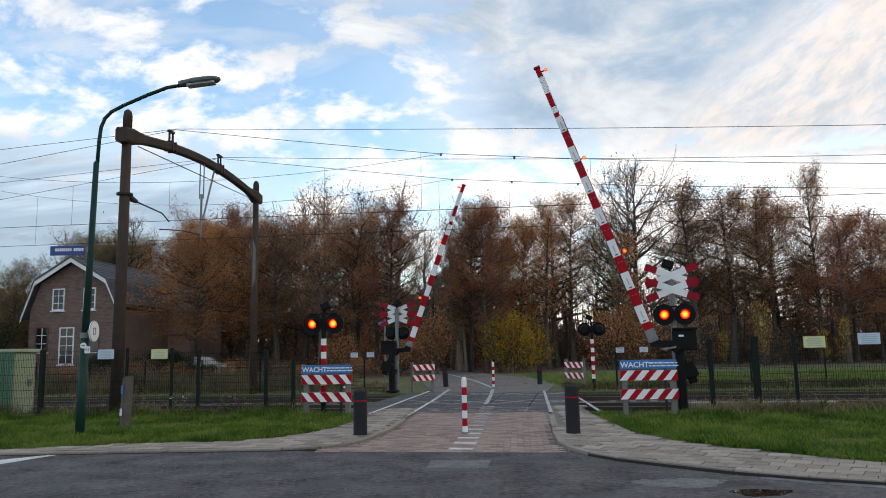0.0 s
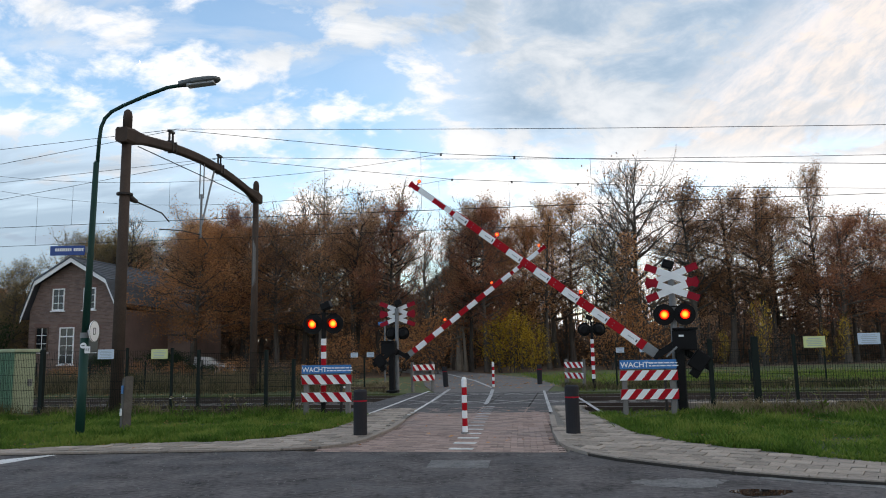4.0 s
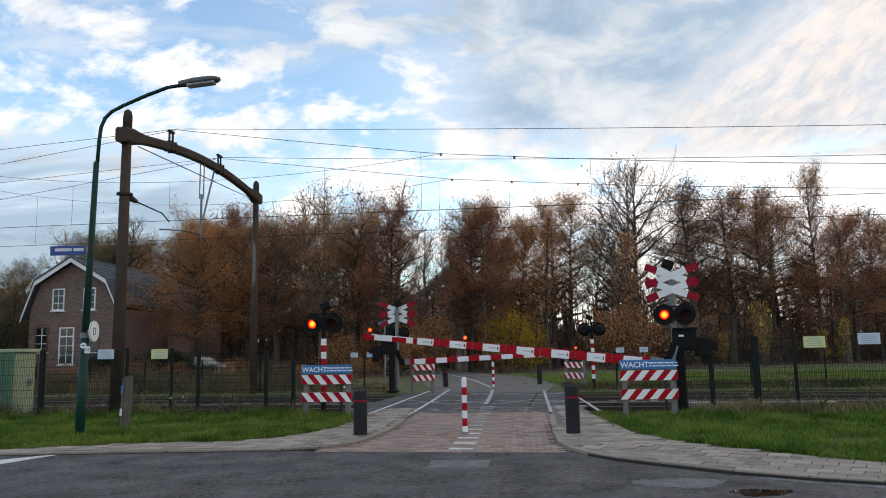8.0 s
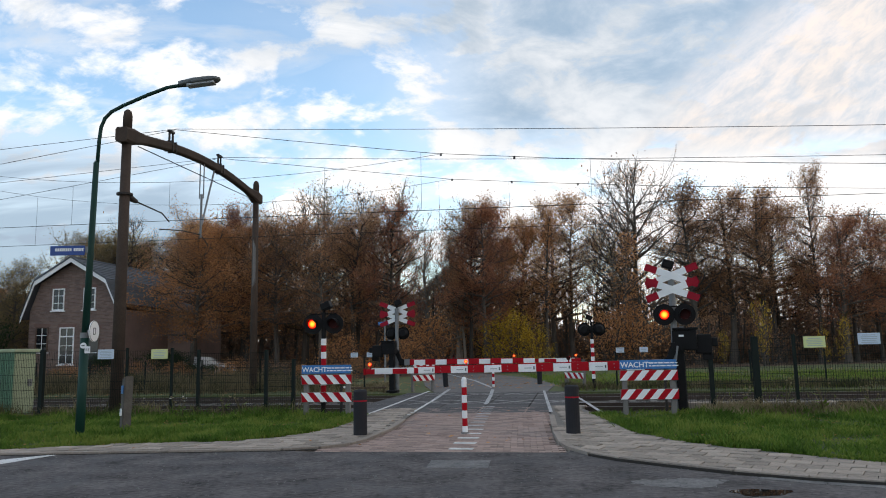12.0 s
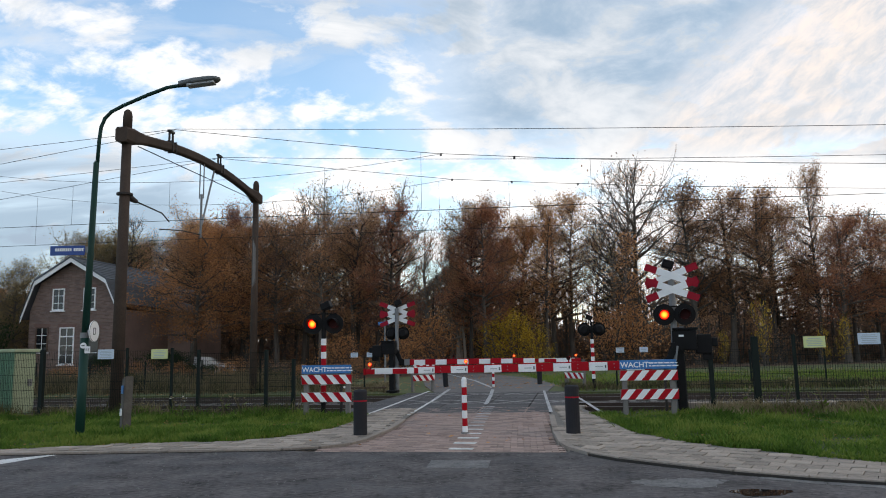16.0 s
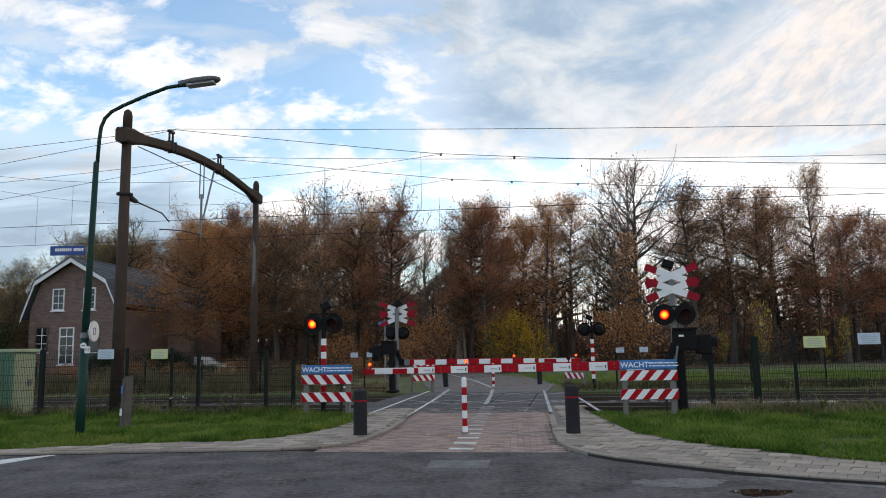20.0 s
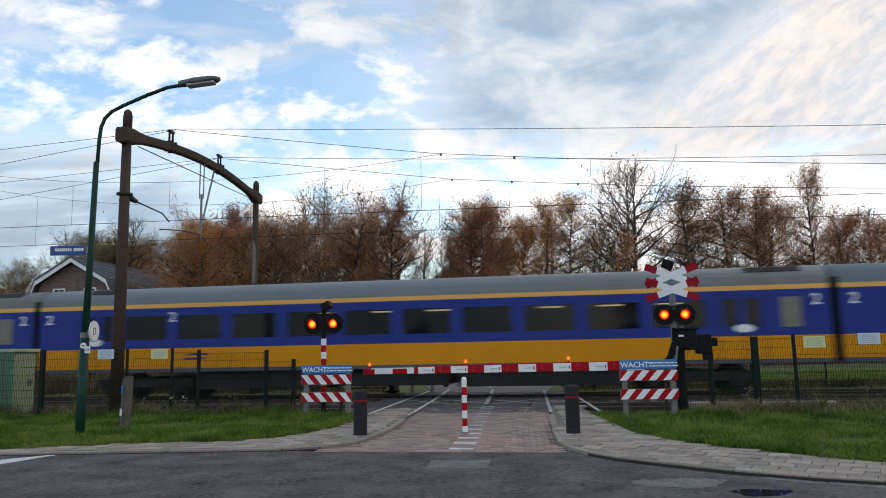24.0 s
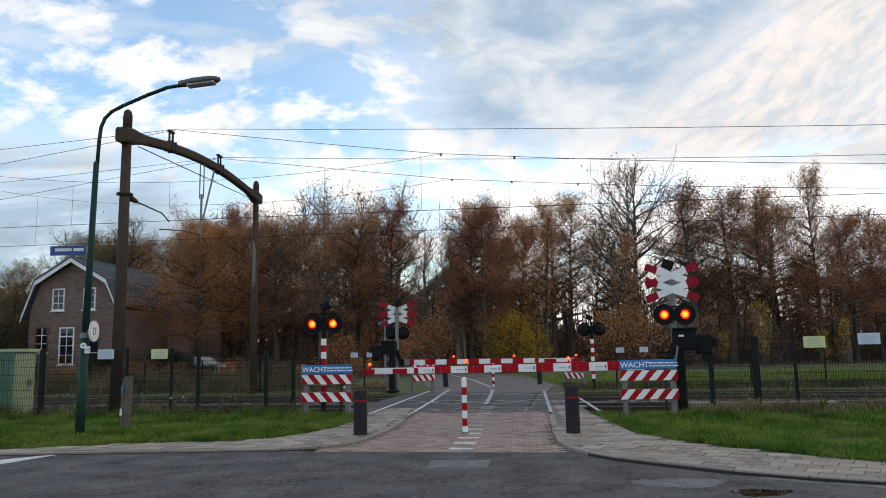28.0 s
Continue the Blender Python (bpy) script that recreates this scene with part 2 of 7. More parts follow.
    "lamp_head": mat("lamp_head_grey", (0.10, 0.11, 0.11), 0.5, 0.2, 0.15, 4, 40, 0.05),
    "train_blue": mat("train_blue", (0.022, 0.040, 0.24), 0.5, 0, 0.12, 0.6, 20, 0.02, (0.026, 0.036, 0.17), 0.4, spec=0.18),
    "train_yellow": mat("train_yellow", (0.68, 0.275, 0.003), 0.5, 0, 0.07, 0.6, 20, 0.02, (0.42, 0.20, 0.012), 0.35, spec=0.18),
    "train_cream": mat("train_stripe", (0.80, 0.42, 0.08), 0.4, 0, 0.06, 0.8, 20, 0.02),
    "train_grey": mat("train_roof_grey", (0.15, 0.168, 0.18), 0.55, 0, 0.15, 0.6, 20, 0.05, (0.11, 0.115, 0.12), 0.5),
    "train_sill": mat("coach_sill_grey", (0.075, 0.08, 0.10), 0.6, 0, 0.2, 1, 20, 0.05, (0.04, 0.038, 0.036), 0.5),
    "train_under": mat("underframe_grime", (0.022, 0.020, 0.019), 0.85, 0.1, 0.4, 2, 30, 0.4),
    "train_glass": glass_mat("coach_glass", (0.010, 0.011, 0.014), 0.22, 0.10),
    "interior": mat("coach_interior", (0.030, 0.032, 0.040), 0.8, 0, 0.2, 2, 30, 0.05),
    "seat": mat("coach_seat", (0.05, 0.05, 0.09), 0.85, 0, 0.2, 2, 30, 0.1),
    "brown_panel": mat("brown_door_paint", (0.09, 0.05, 0.03), 0.5, 0, 0.2, 2, 30, 0.1),
    "car_silver": mat("car_paint_silver", (0.5, 0.51, 0.53), 0.3, 0.3, 0.05, 2, 30, 0, coat=0.6),
    "rubber": mat("rubber", (0.015, 0.015, 0.015), 0.85, 0, 0.2, 4, 40, 0.2),
    "puddle": mat("shallow_water", (0.012, 0.011, 0.010), 0.03, 0, 0.1, 4, 30, 0.0),
    "lit_red": glow("lit_red_lens", (1.0, 0.42, 0.03), (0.72, 0.004, 0.002), 1.1, 0.096),
    "lit_small": glow("lit_boom_light", (1.0, 0.22, 0.03), (1.0, 0.02, 0.01), 1.3, 0.045),
    "coach_lamp": glow("coach_ceiling_lamp", (1.0, 0.76, 0.42), (1.0, 0.76, 0.42), 6.0, 9.0),
}


# ---- mesh helpers ----
def finish(name, bm, material, smooth=False):
    me = bpy.data.meshes.new(name)
    bm.to_mesh(me)
    bm.free()
    me.materials.append(M[material] if isinstance(material, str) else material)
    if smooth:
        me.polygons.foreach_set("use_smooth", [True] * len(me.polygons))
    return me


def part(name, bm, material, parent, label="", smooth=False):
    """One mesh object under a thing or a part; bm may be a finished mesh."""
    ob = new(name, bm if isinstance(bm, bpy.types.Mesh) else finish(name, bm, material, smooth))
    ob.parent = parent
    if label:
        ob["label"] = label
    return ob


def piece(name, me, parent, m):
    ob = new(name, me)
    ob.parent = parent
    ob.matrix_basis = m
    return ob


def thing(name, m, label, category, group="", kind=""):
    e = new(name)
    e.empty_display_size = 0.2
    e.matrix_basis = m
    return tagged(e, label, category, group, kind)


def box(bm, c, s, m=None, bevel=0.0):
    """A box of size s at centre c, turned by m about its centre, with chamfered edges where asked."""
    t = Matrix.Translation(c) @ (m.to_4x4() if m else Matrix.Identity(4)) @ Matrix.Diagonal((s[0], s[1], s[2], 1))
    r = bmesh.ops.create_cube(bm, size=1.0, matrix=t)
    if bevel:
        es = list({e for v in r["verts"] for e in v.link_edges})
        bmesh.ops.bevel(bm, geom=es, offset=bevel, segments=2, affect="EDGES", profile=0.6)
    return bm


def tube(bm, pts, r, n=8, cap=True):
    """A round bar through the points; r is one radius or one for each point."""
    rs = r if isinstance(r, (list, tuple)) else [r] * len(pts)
    pts = [Vector(p) for p in pts]
    rings, ref = [], None
    for i, p in enumerate(pts):
        d = (pts[min(i + 1, len(pts) - 1)] - pts[max(i - 1, 0)]).normalized()
        if ref is None:
            ref = d.orthogonal().normalized()
        u = (ref - d * ref.dot(d))
        u = u.normalized() if u.length > 1e-6 else d.orthogonal().normalized()
        ref = u
        w = d.cross(u)
        rings.append([bm.verts.new(p + (u * math.cos(2 * math.pi * k / n) + w * math.sin(2 * math.pi * k / n)) * rs[i]) for k in range(n)])
    for a, b in zip(rings, rings[1:]):
        for k in range(n):
            bm.faces.new((a[k], a[(k + 1) % n], b[(k + 1) % n], b[k]))
    if cap:
        bm.faces.new(rings[0][::-1])
        bm.faces.new(rings[-1])
    return bm


def prism(bm, poly, z0, z1):
    """An upright block over a polygon in the xy plane."""
    lo = [bm.verts.new((x, y, z0)) for x, y in poly]
    hi = [bm.verts.new((x, y, z1)) for x, y in poly]
    n = len(poly)
    bm.faces.new(hi)
    bm.faces.new(lo[::-1])
    for i in range(n):
        bm.faces.new((lo[i], lo[(i + 1) % n], hi[(i + 1) % n], hi[i]))
    bmesh.ops.recalc_face_normals(bm, faces=bm.faces)
    return bm


def slab_xz(bm, poly, y0, y1):
    """A plate over a polygon in the xz plane, from y0 to y1."""
    a = [bm.verts.new((x, y0, z)) for x, z in poly]
    b = [bm.verts.new((x, y1, z)) for x, z in poly]
    n = len(poly)
    bm.faces.new(a)
    bm.faces.new(b[::-1])
    for i in range(n):
        bm.faces.new((a[i], b[i], b[(i + 1) % n], a[(i + 1) % n]))
    bmesh.ops.recalc_face_normals(bm, faces=bm.faces)
    return bm


def disc(bm, c, r, depth, n=20, axis="Y"):
    rot = Matrix.Rotation(math.pi / 2, 4, "X") if axis == "Y" else (Matrix.Rotation(math.pi / 2, 4, "Y") if axis == "X" else Matrix.Identity(4))
    bmesh.ops.create_cone(bm, cap_ends=True, segments=n, radius1=r, radius2=r, depth=depth, matrix=Matrix.Translation(c) @ rot)
    return bm


def B():
    return bmesh.new()


def lettering(name, text, size, material, parent, m):
    """Letters in the built-in font as a thin mesh in the xz plane, facing -y."""
    cu = bpy.data.curves.new(name, "FONT")
    cu.body, cu.size, cu.extrude, cu.resolution_u = text, size, 0.002, 3
    cu.offset = size * 0.018
    tmp = new(name + "_outline", cu)
    me = bpy.data.meshes.new_from_object(tmp.evaluated_get(bpy.context.evaluated_depsgraph_get()))
    bpy.data.objects.remove(tmp)
    me.materials.clear()
    me.materials.append(M[material])
    ob = new(name, me)
    ob.parent = parent
    ob.matrix_basis = m @ pose(0, 0, 0, 90)
    return ob


def frame_at(x, y0, turn=0.0, z=0.0):
    """A pose on a line parallel to the railway, facing the street."""
    return Matrix.Translation((*along(x, y0), z)) @ Matrix.Rotation(TANG + radians(turn), 4, "Z")


def inside(poly, x, y):
    c = False
    for (x0, y0), (x1, y1) in zip(poly, poly[1:] + poly[:1]):
        if (y0 > y) != (y1 > y) and x < (x1 - x0) * (y - y0) / (y1 - y0) + x0:
            c = not c
    return c


# ---- sky of drifting cloud ----
def build_cloud_dome():
    bm = B()
    bmesh.ops.create_uvsphere(bm, u_segments=64, v_segments=32, radius=3500)
    bmesh.ops.delete(bm, geom=[v for v in bm.verts if v.co.z < -900], context="VERTS")
    bmesh.ops.reverse_faces(bm, faces=bm.faces)
    m = bpy.data.materials.new("evening_cloud")
    m.use_nodes = True
    n, l = nodes_of(m)
    n.remove(n["Principled BSDF"])

    def math_node(op, a, b=None, c=None):
        k = n.new("ShaderNodeMath")
        k.operation = op
        for i, v in enumerate((a, b, c)):
            if v is None:
                continue
            if isinstance(v, (int, float)):
                k.inputs[i].default_value = v
            else:
                l.new(v, k.inputs[i])
        return k.outputs[0]

    def ramp(v, a, b, lo=0.0, hi=1.0, smooth=True):
        k = n.new("ShaderNodeMapRange")
        k.interpolation_type = "SMOOTHSTEP" if smooth else "LINEAR"
        for name, value in (("From Min", a), ("From Max", b), ("To Min", lo), ("To Max", hi)):
            k.inputs[name].default_value = value
        l.new(v, k.inputs["Value"])
        return k.outputs["Result"]

    tc = n.new("ShaderNodeTexCoord")
    nrm = n.new("ShaderNodeVectorMath")
    nrm.operation = "NORMALIZE"
    l.new(tc.outputs["Object"], nrm.inputs[0])
    sep = n.new("ShaderNodeSeparateXYZ")
    l.new(nrm.outputs["Vector"], sep.inputs[0])
    x, y, z = sep.outputs
    zz = math_node("ADD", math_node("MAXIMUM", z, 0.0), 0.42)
    px, py = math_node("DIVIDE", x, zz), math_node("DIVIDE", y, zz)
    com = n.new("ShaderNodeCombineXYZ")
    l.new(px, com.inputs[0])
    l.new(py, com.inputs[1])

    def fbm(scale, detail, rough, offset, stretch=(1, 1, 1), turn=0.0, distort=0.0):
        mp = n.new("ShaderNodeMapping")
        mp.inputs["Location"].default_value = offset
        mp.inputs["Rotation"].default_value = (0, 0, radians(turn))
        mp.inputs["Scale"].default_value = stretch
        l.new(com.outputs[0], mp.inputs["Vector"])
        k = n.new("ShaderNodeTexNoise")
        k.inputs["Scale"].default_value, k.inputs["Detail"].default_value = scale, detail
        k.inputs["Roughness"].default_value, k.inputs["Distortion"].default_value = rough, distort
        l.new(mp.outputs["Vector"], k.inputs["Vector"])
        return k.outputs["Fac"]

    puffs = fbm(6.0, 10, 0.60, (3.1, 1.7, 0.0), (1, 1.3, 1), 35, 0.25)
    streaks = fbm(3.4, 10, 0.60, (7.3, 2.2, 0.0), (0.75, 1.5, 1), -42, 0.6)
    veil = fbm(1.7, 6, 0.5, (1.3, 9.1, 0.0))
    east = ramp(x, -0.22, 0.36)
    low = ramp(z, 0.32, 0.06)
    lift = math_node("MULTIPLY_ADD", east, 0.10, math_node("MULTIPLY", low, 0.02))
    cover = ramp(math_node("ADD", puffs, lift), 0.44, 0.62)
    cover2 = ramp(math_node("ADD", streaks, lift), 0.44, 0.72)
    haze = math_node("MULTIPLY_ADD", east, 0.40, ramp(veil, 0.38, 0.72, 0.0, 0.16))
    mask = math_node("MAXIMUM", math_node("MAXIMUM", cover, math_node("MULTIPLY", cover2, 0.85)), haze)
    # thick cloud is greyer, thin cloud a warm white; all is whiter low over the wood
    thick = ramp(math_node("MULTIPLY_ADD", streaks, 0.55, math_node("MULTIPLY_ADD", veil, 0.45, math_node("MULTIPLY", east, 0.05))), 0.40, 0.68, 0.0, 0.92)
    thick = math_node("MULTIPLY", thick, ramp(z, 0.20, 0.40, 0.06, 1.0))
    # a broad grey sheet hangs over the crossing, and a fan of rippled cloud in the east
    sheet_mid = math_node("MULTIPLY", math_node("MULTIPLY", ramp(x, -0.12, 0.14), ramp(x, 0.62, 0.42)), ramp(z, 0.20, 0.32, 0.0, 1.0))
    thick = math_node("MAXIMUM", thick, math_node("MULTIPLY", sheet_mid, ramp(puffs, 0.32, 0.72, 1.0, 0.42)))
    mask = math_node("MAXIMUM", mask, math_node("MULTIPLY", sheet_mid, 0.9))
    u, v = math_node("DIVIDE", x, math_node("MAXIMUM", y, 0.05)), math_node("DIVIDE", z, math_node("MAXIMUM", y, 0.05))
    uv = n.new("ShaderNodeCombineXYZ")
    l.new(u, uv.inputs[0])
    l.new(v, uv.inputs[1])

    def streak(scale, detail, rough, turn, long, distort):
        mp = n.new("ShaderNodeMapping")
        mp.vector_type = "TEXTURE"
        mp.inputs["Rotation"].default_value = (0, 0, radians(turn))
        mp.inputs["Scale"].default_value = (long, 1, 1)
        l.new(uv.outputs[0], mp.inputs["Vector"])
        k = n.new("ShaderNodeTexNoise")
        k.inputs["Scale"].default_value, k.inputs["Detail"].default_value = scale, detail
        k.inputs["Roughness"].default_value, k.inputs["Distortion"].default_value = rough, distort
        l.new(mp.outputs["Vector"], k.inputs["Vector"])
        return k.outputs["Fac"]

    def blend(a, b, f):
        return math_node("ADD", math_node("MULTIPLY", a, math_node("SUBTRACT", 1.0, f)), math_node("MULTIPLY", b, f))

    across = math_node("MULTIPLY_ADD", u, -0.63, math_node("MULTIPLY_ADD", v, 0.78, -0.093))
    across = math_node("MULTIPLY_ADD", math_node("SUBTRACT", puffs, 0.5), 0.10, across)
    fan = math_node("MULTIPLY", ramp(across, -0.01, -0.10), ramp(v, 0.235, 0.31))
    feathers = math_node("MULTIPLY_ADD", streak(48.0, 8, 0.68, 37, 2.8, 0.35), 0.6, math_node("MULTIPLY", streak(8.0, 8, 0.62, 24, 2.4, 0.5), 0.4))
    ripple = ramp(feathers, 0.37, 0.66)
    thick = blend(thick, math_node("MULTIPLY_ADD", ripple, -0.40, 0.70), fan)
    mask = math_node("MAXIMUM", mask, math_node("MULTIPLY", fan, 0.95))
    # thin level bars of grey under the fan
    bars = math_node("MULTIPLY", math_node("MULTIPLY", ramp(u, 0.16, 0.34), ramp(v, 0.36, 0.26)), math_node("MULTIPLY", ramp(v, 0.19, 0.26), ramp(streak(7.0, 8, 0.6, -4, 4.0, 0.2), 0.42, 0.62)))
    thick = math_node("MAXIMUM", thick, math_node("MULTIPLY", bars, 0.75))
    # a bank of grey cloud lies low in the west
    bank = math_node("MULTIPLY", math_node("MULTIPLY", ramp(x, -0.14, -0.34), ramp(z, 0.31, 0.22)), ramp(streaks, 0.30, 0.55, 0.45, 1.0))
    thick = math_node("MAXIMUM", thick, math_node("MULTIPLY", bank, 0.95))
    mask = math_node("MAXIMUM", mask, math_node("MULTIPLY", bank, 0.9))
    mix = n.new("ShaderNodeMix")
    mix.data_type = "RGBA"
    l.new(thick, mix.inputs["Factor"])
    mix.inputs["A"].default_value, mix.inputs["B"].default_value = (0.96, 0.93, 0.905, 1), (0.295, 0.385, 0.485, 1)
    warm = n.new("ShaderNodeMix")
    warm.data_type = "RGBA"
    l.new(math_node("MULTIPLY", fan, math_node("MULTIPLY_ADD", ripple, 0.40, 0.12)), warm.inputs["Factor"])
    l.new(mix.outputs["Result"], warm.inputs["A"])
    warm.inputs["B"].default_value = (0.90, 0.70, 0.56, 1)
    em = n.new("ShaderNodeEmission")
    l.new(warm.outputs["Result"], em.inputs["Color"])
    em.inputs["Strength"].default_value = 0.565
    tr = n.new("ShaderNodeBsdfTransparent")
    sh = n.new("ShaderNodeMixShader")
    l.new(mask, sh.inputs["Fac"])
    l.new(tr.outputs[0], sh.inputs[1])
    l.new(em.outputs[0], sh.inputs[2])
    l.new(sh.outputs[0], n["Material Output"].inputs["Surface"])
    return tagged(new("backdrop_clouds", finish("cloud_dome", bm, m, True)), "broken evening cloud, white and lilac grey, over pale blue", "sky", kind="structure")


clouds = build_cloud_dome()


def build_moon():
    bm = B()
    pts = [(math.cos(a) * 13, math.sin(a) * 13) for a in np.linspace(-math.pi / 2, math.pi / 2, 9)]
    pts += [(math.cos(a) * 6.5, math.sin(a) * 13) for a in np.linspace(math.pi / 2, -math.pi / 2, 9)[1:-1]]
    slab_xz(bm, pts, -1, 1)
    ob = new("backdrop_moon", finish("moon", bm, glow("moonlight", (0.95, 0.95, 0.92), (0.95, 0.95, 0.92), 0.55, 100)))
    ob.matrix_basis = Matrix.Translation((-1202, 2790, 1165)) @ pose(0, 0, 0, -20, 20, 22)
    return tagged(ob, "thin waxing crescent moon, pale in the daylight sky", "moon", kind="structure")


build_moon()


# ---- ground and roads ----
def sheet(name, poly, z0, z1, material, label, category):
    return tagged(new(name, finish(name, prism(B(), poly, z0, z1), material)), label, category, kind="structure")


def ground_sheet():
    bm = B()
    vs = [bm.verts.new((x, y, -0.24)) for x, y in ((-4500, -4500), (4500, -4500), (4500, 4500), (-4500, 4500))]
    bm.faces.new(vs)
    return tagged(new("ground", finish("ground", bm, "soil")), "brown soil and rough grass reaching to the horizon", "ground", kind="structure")


ground_sheet()
KERB_L = [(-60, 14.2), (-20, 12.45), (-7.1, 11.98), (-4.4, 11.93), (-2.6, 11.9), (-2.05, 12.05), (-1.62, 12.45), (-1.42, 13.0), (-1.1, 14.8), (-0.87, 17.7), (-0.62, 20.0)]
KERB_R = [(2.75, 20.0), (2.42, 17.2), (2.15, 15.0), (1.95, 13.3), (1.84, 12.0), (1.87, 11.4), (2.05, 10.75), (2.35, 10.2), (2.85, 9.6), (3.41, 9.0), (4.05, 8.5), (4.68, 8.13), (6.5, 7.2), (12, 4.9), (40, -4.5)]
street = [(-60, -30), (40, -30)] + KERB_R[::-1][:len(KERB_R) - 5] + [(1.78, 11.05), (-2.2, 11.72)] + KERB_L[:5][::-1]
sheet("road_street", street, -0.3, 0.0, "asphalt", "worn dark grey asphalt street with pale aggregate", "road")
lane = [(-2.2, 11.722), (1.78, 11.052)] + KERB_R[:6][::-1] + KERB_L[5:][::-1]
sheet("road_lane", lane, -0.3, -0.03, "sand", "bed of joint sand under the lane's brick paving", "road")
# far side: the lane bends to the left into the wood, with a path to the right
FAR_LANE = [along(-0.35, 27.0), along(3.55, 27.0), (4.9, 33), (5.0, 37.5), (4.0, 43), (2.4, 50), (-1.2, 63), (-14, 86), (-30, 100), (-34, 96), (-18, 80), (-4.6, 62), (-2.2, 52), (-1.3, 42), (-0.9, 33)]
sheet("road_far_lane", FAR_LANE, -0.3, -0.005, "asphalt_old", "grey asphalt lane leading on into the wood", "road")
lawn_poly = [along(-180, 27.6), along(180, 27.6), (180, 56), (60, 57), (30, 56), (8, 52), (-7, 44), (-15, 42), (-60, 48), (-180, 60)]
sheet("ground_lawn", lawn_poly, -0.3, -0.03, "lawn", "short green grass with fallen leaves behind the railway", "lawn")
sheet("ground_wood", [(-180, 60), (-60, 48), (-15, 42), (-7, 44), (8, 52), (30, 56), (60, 57), (180, 56), (400, 300), (-400, 300)], -0.3, -0.035, "litter", "woodland floor of brown fallen leaves", "woodland")
verge_l = [(-60, 14.9)] + [(-20, 13.2), (-9.5, 13.0), (-7.35, 12.75), (-5.8, 13.1), (-3.85, 13.2), (-2.9, 13.9), (-2.35, 15.2), (-2.05, 17.0), (-1.96, 18.1), along(-60, 17.8)]
sheet("ground_verge_west", verge_l, -0.3, 0.02, "verge", "green roadside verge beside the fence", "verge")
verge_r = [(3.42, 17.28), (3.46, 15.7), (3.4, 13.3), (3.75, 12.1), (4.25, 11.2), (5.47, 9.6), (7.6, 8.3), (13, 6.0), (41, -3.0), (60, 0), along(60, 17.85)]
sheet("ground_verge_east", verge_r, -0.3, 0.02, "verge", "green roadside verge beside the fence", "verge")


def shoulder(x0, x1):
    """Bare stony strip that falls from the verge to the ballast."""
    bm = B()
    prof = [(17.6, 0.0), (18.15, -0.02), (18.75, -0.17), (19.4, -0.22)]
    n = 40
    rows = [[bm.verts.new((*along(x0 + (x1 - x0) * i / n, y), z + (0.05 * noise.noise((i * 1.7, y, 0.3)) if 0 < i < n else 0))) for y, z in prof] for i in range(n + 1)]
    for p, q in zip(rows, rows[1:]):
        for k in range(len(prof) - 1):
            bm.faces.new((p[k], q[k], q[k + 1], p[k + 1]))
    bmesh.ops.recalc_face_normals(bm, faces=bm.faces)
    return tagged(new("ground_shoulder", finish("shoulder", bm, "shoulder")), "bare brown stony strip between fence and track", "ground", kind="structure")


shoulder(-40, -1.98)
shoulder(3.45, 40)
path_l = KERB_L[:] + [(-1.5, 20.0), (-1.85, 19.0), (-2.05, 17.0), (-2.35, 15.2), (-2.9, 13.9), (-3.85, 13.2), (-5.8, 13.1), (-7.35, 12.75), (-9.5, 13.0), (-20, 13.2), (-60, 14.9)]
pave_l = sheet("pavement_west", path_l, -0.3, 0.012, "sand", "footpath of grey concrete slabs", "pavement")
path_r = KERB_R[:] + [(41, -3.0), (13, 6.0), (7.6, 8.3), (5.47, 9.6), (4.25, 11.2), (3.75, 12.1), (3.4, 13.3), (3.46, 15.7), (3.42, 19.0), (3.75, 19.9)]
pave_r = sheet("pavement_east", path_r, -0.3, 0.012, "sand", "footpath of grey concrete slabs", "pavement")


# ---- railway ----
def build_track(y0):
    t = thing("railway_track", Matrix.Translation((0, y0, 0)) @ Matrix.Rotation(TANG, 4, "Z"), "railway track of steel rails on concrete sleepers in dark ballast", "railway track", "tracks")
    bm = B()
    slab = [(-2.6, -0.24), (-1.75, -0.13), (1.75, -0.13), (2.6, -0.24)]
    a = [bm.verts.new((-400, y, z)) for y, z in slab]
    b = [bm.verts.new((400, y, z)) for y, z in slab]
    for i in range(3):
        bm.faces.new((a[i], a[i + 1], b[i + 1], b[i]))
    bmesh.ops.recalc_face_normals(bm, faces=bm.faces)
    part("ballast", bm, "ballast", t, "dark brown ballast")
    for s in (-0.754, 0.754):
        bm = B()
        box(bm, (0, s, -0.115), (800, 0.15, 0.012))
        box(bm, (0, s, -0.075), (800, 0.02, 0.10))
        box(bm, (0, s, -0.02), (800, 0.07, 0.03))
        r = part("rail", bm, "rail", t, "rust-brown steel rail")
        bm = B()
        box(bm, (0, s, -0.0035), (800, 0.05, 0.004))
        part("rail_head", bm, "rail_top", r, "polished running surface")
    me = finish("sleeper", box(B(), (0, 0, 0), (0.24, 2.5, 0.14), None, 0.02), "sleeper")
    for i in range(-46, 47):
        if -2 <= i * 0.6 + y0 * 0.155 - 3.6 <= 5.6:
            continue
        piece("sleeper", me, t, Matrix.Translation((i * 0.6, 0, -0.185)))
    return t


track_near, track_far = build_track(NEAR_Y), build_track(FAR_Y)


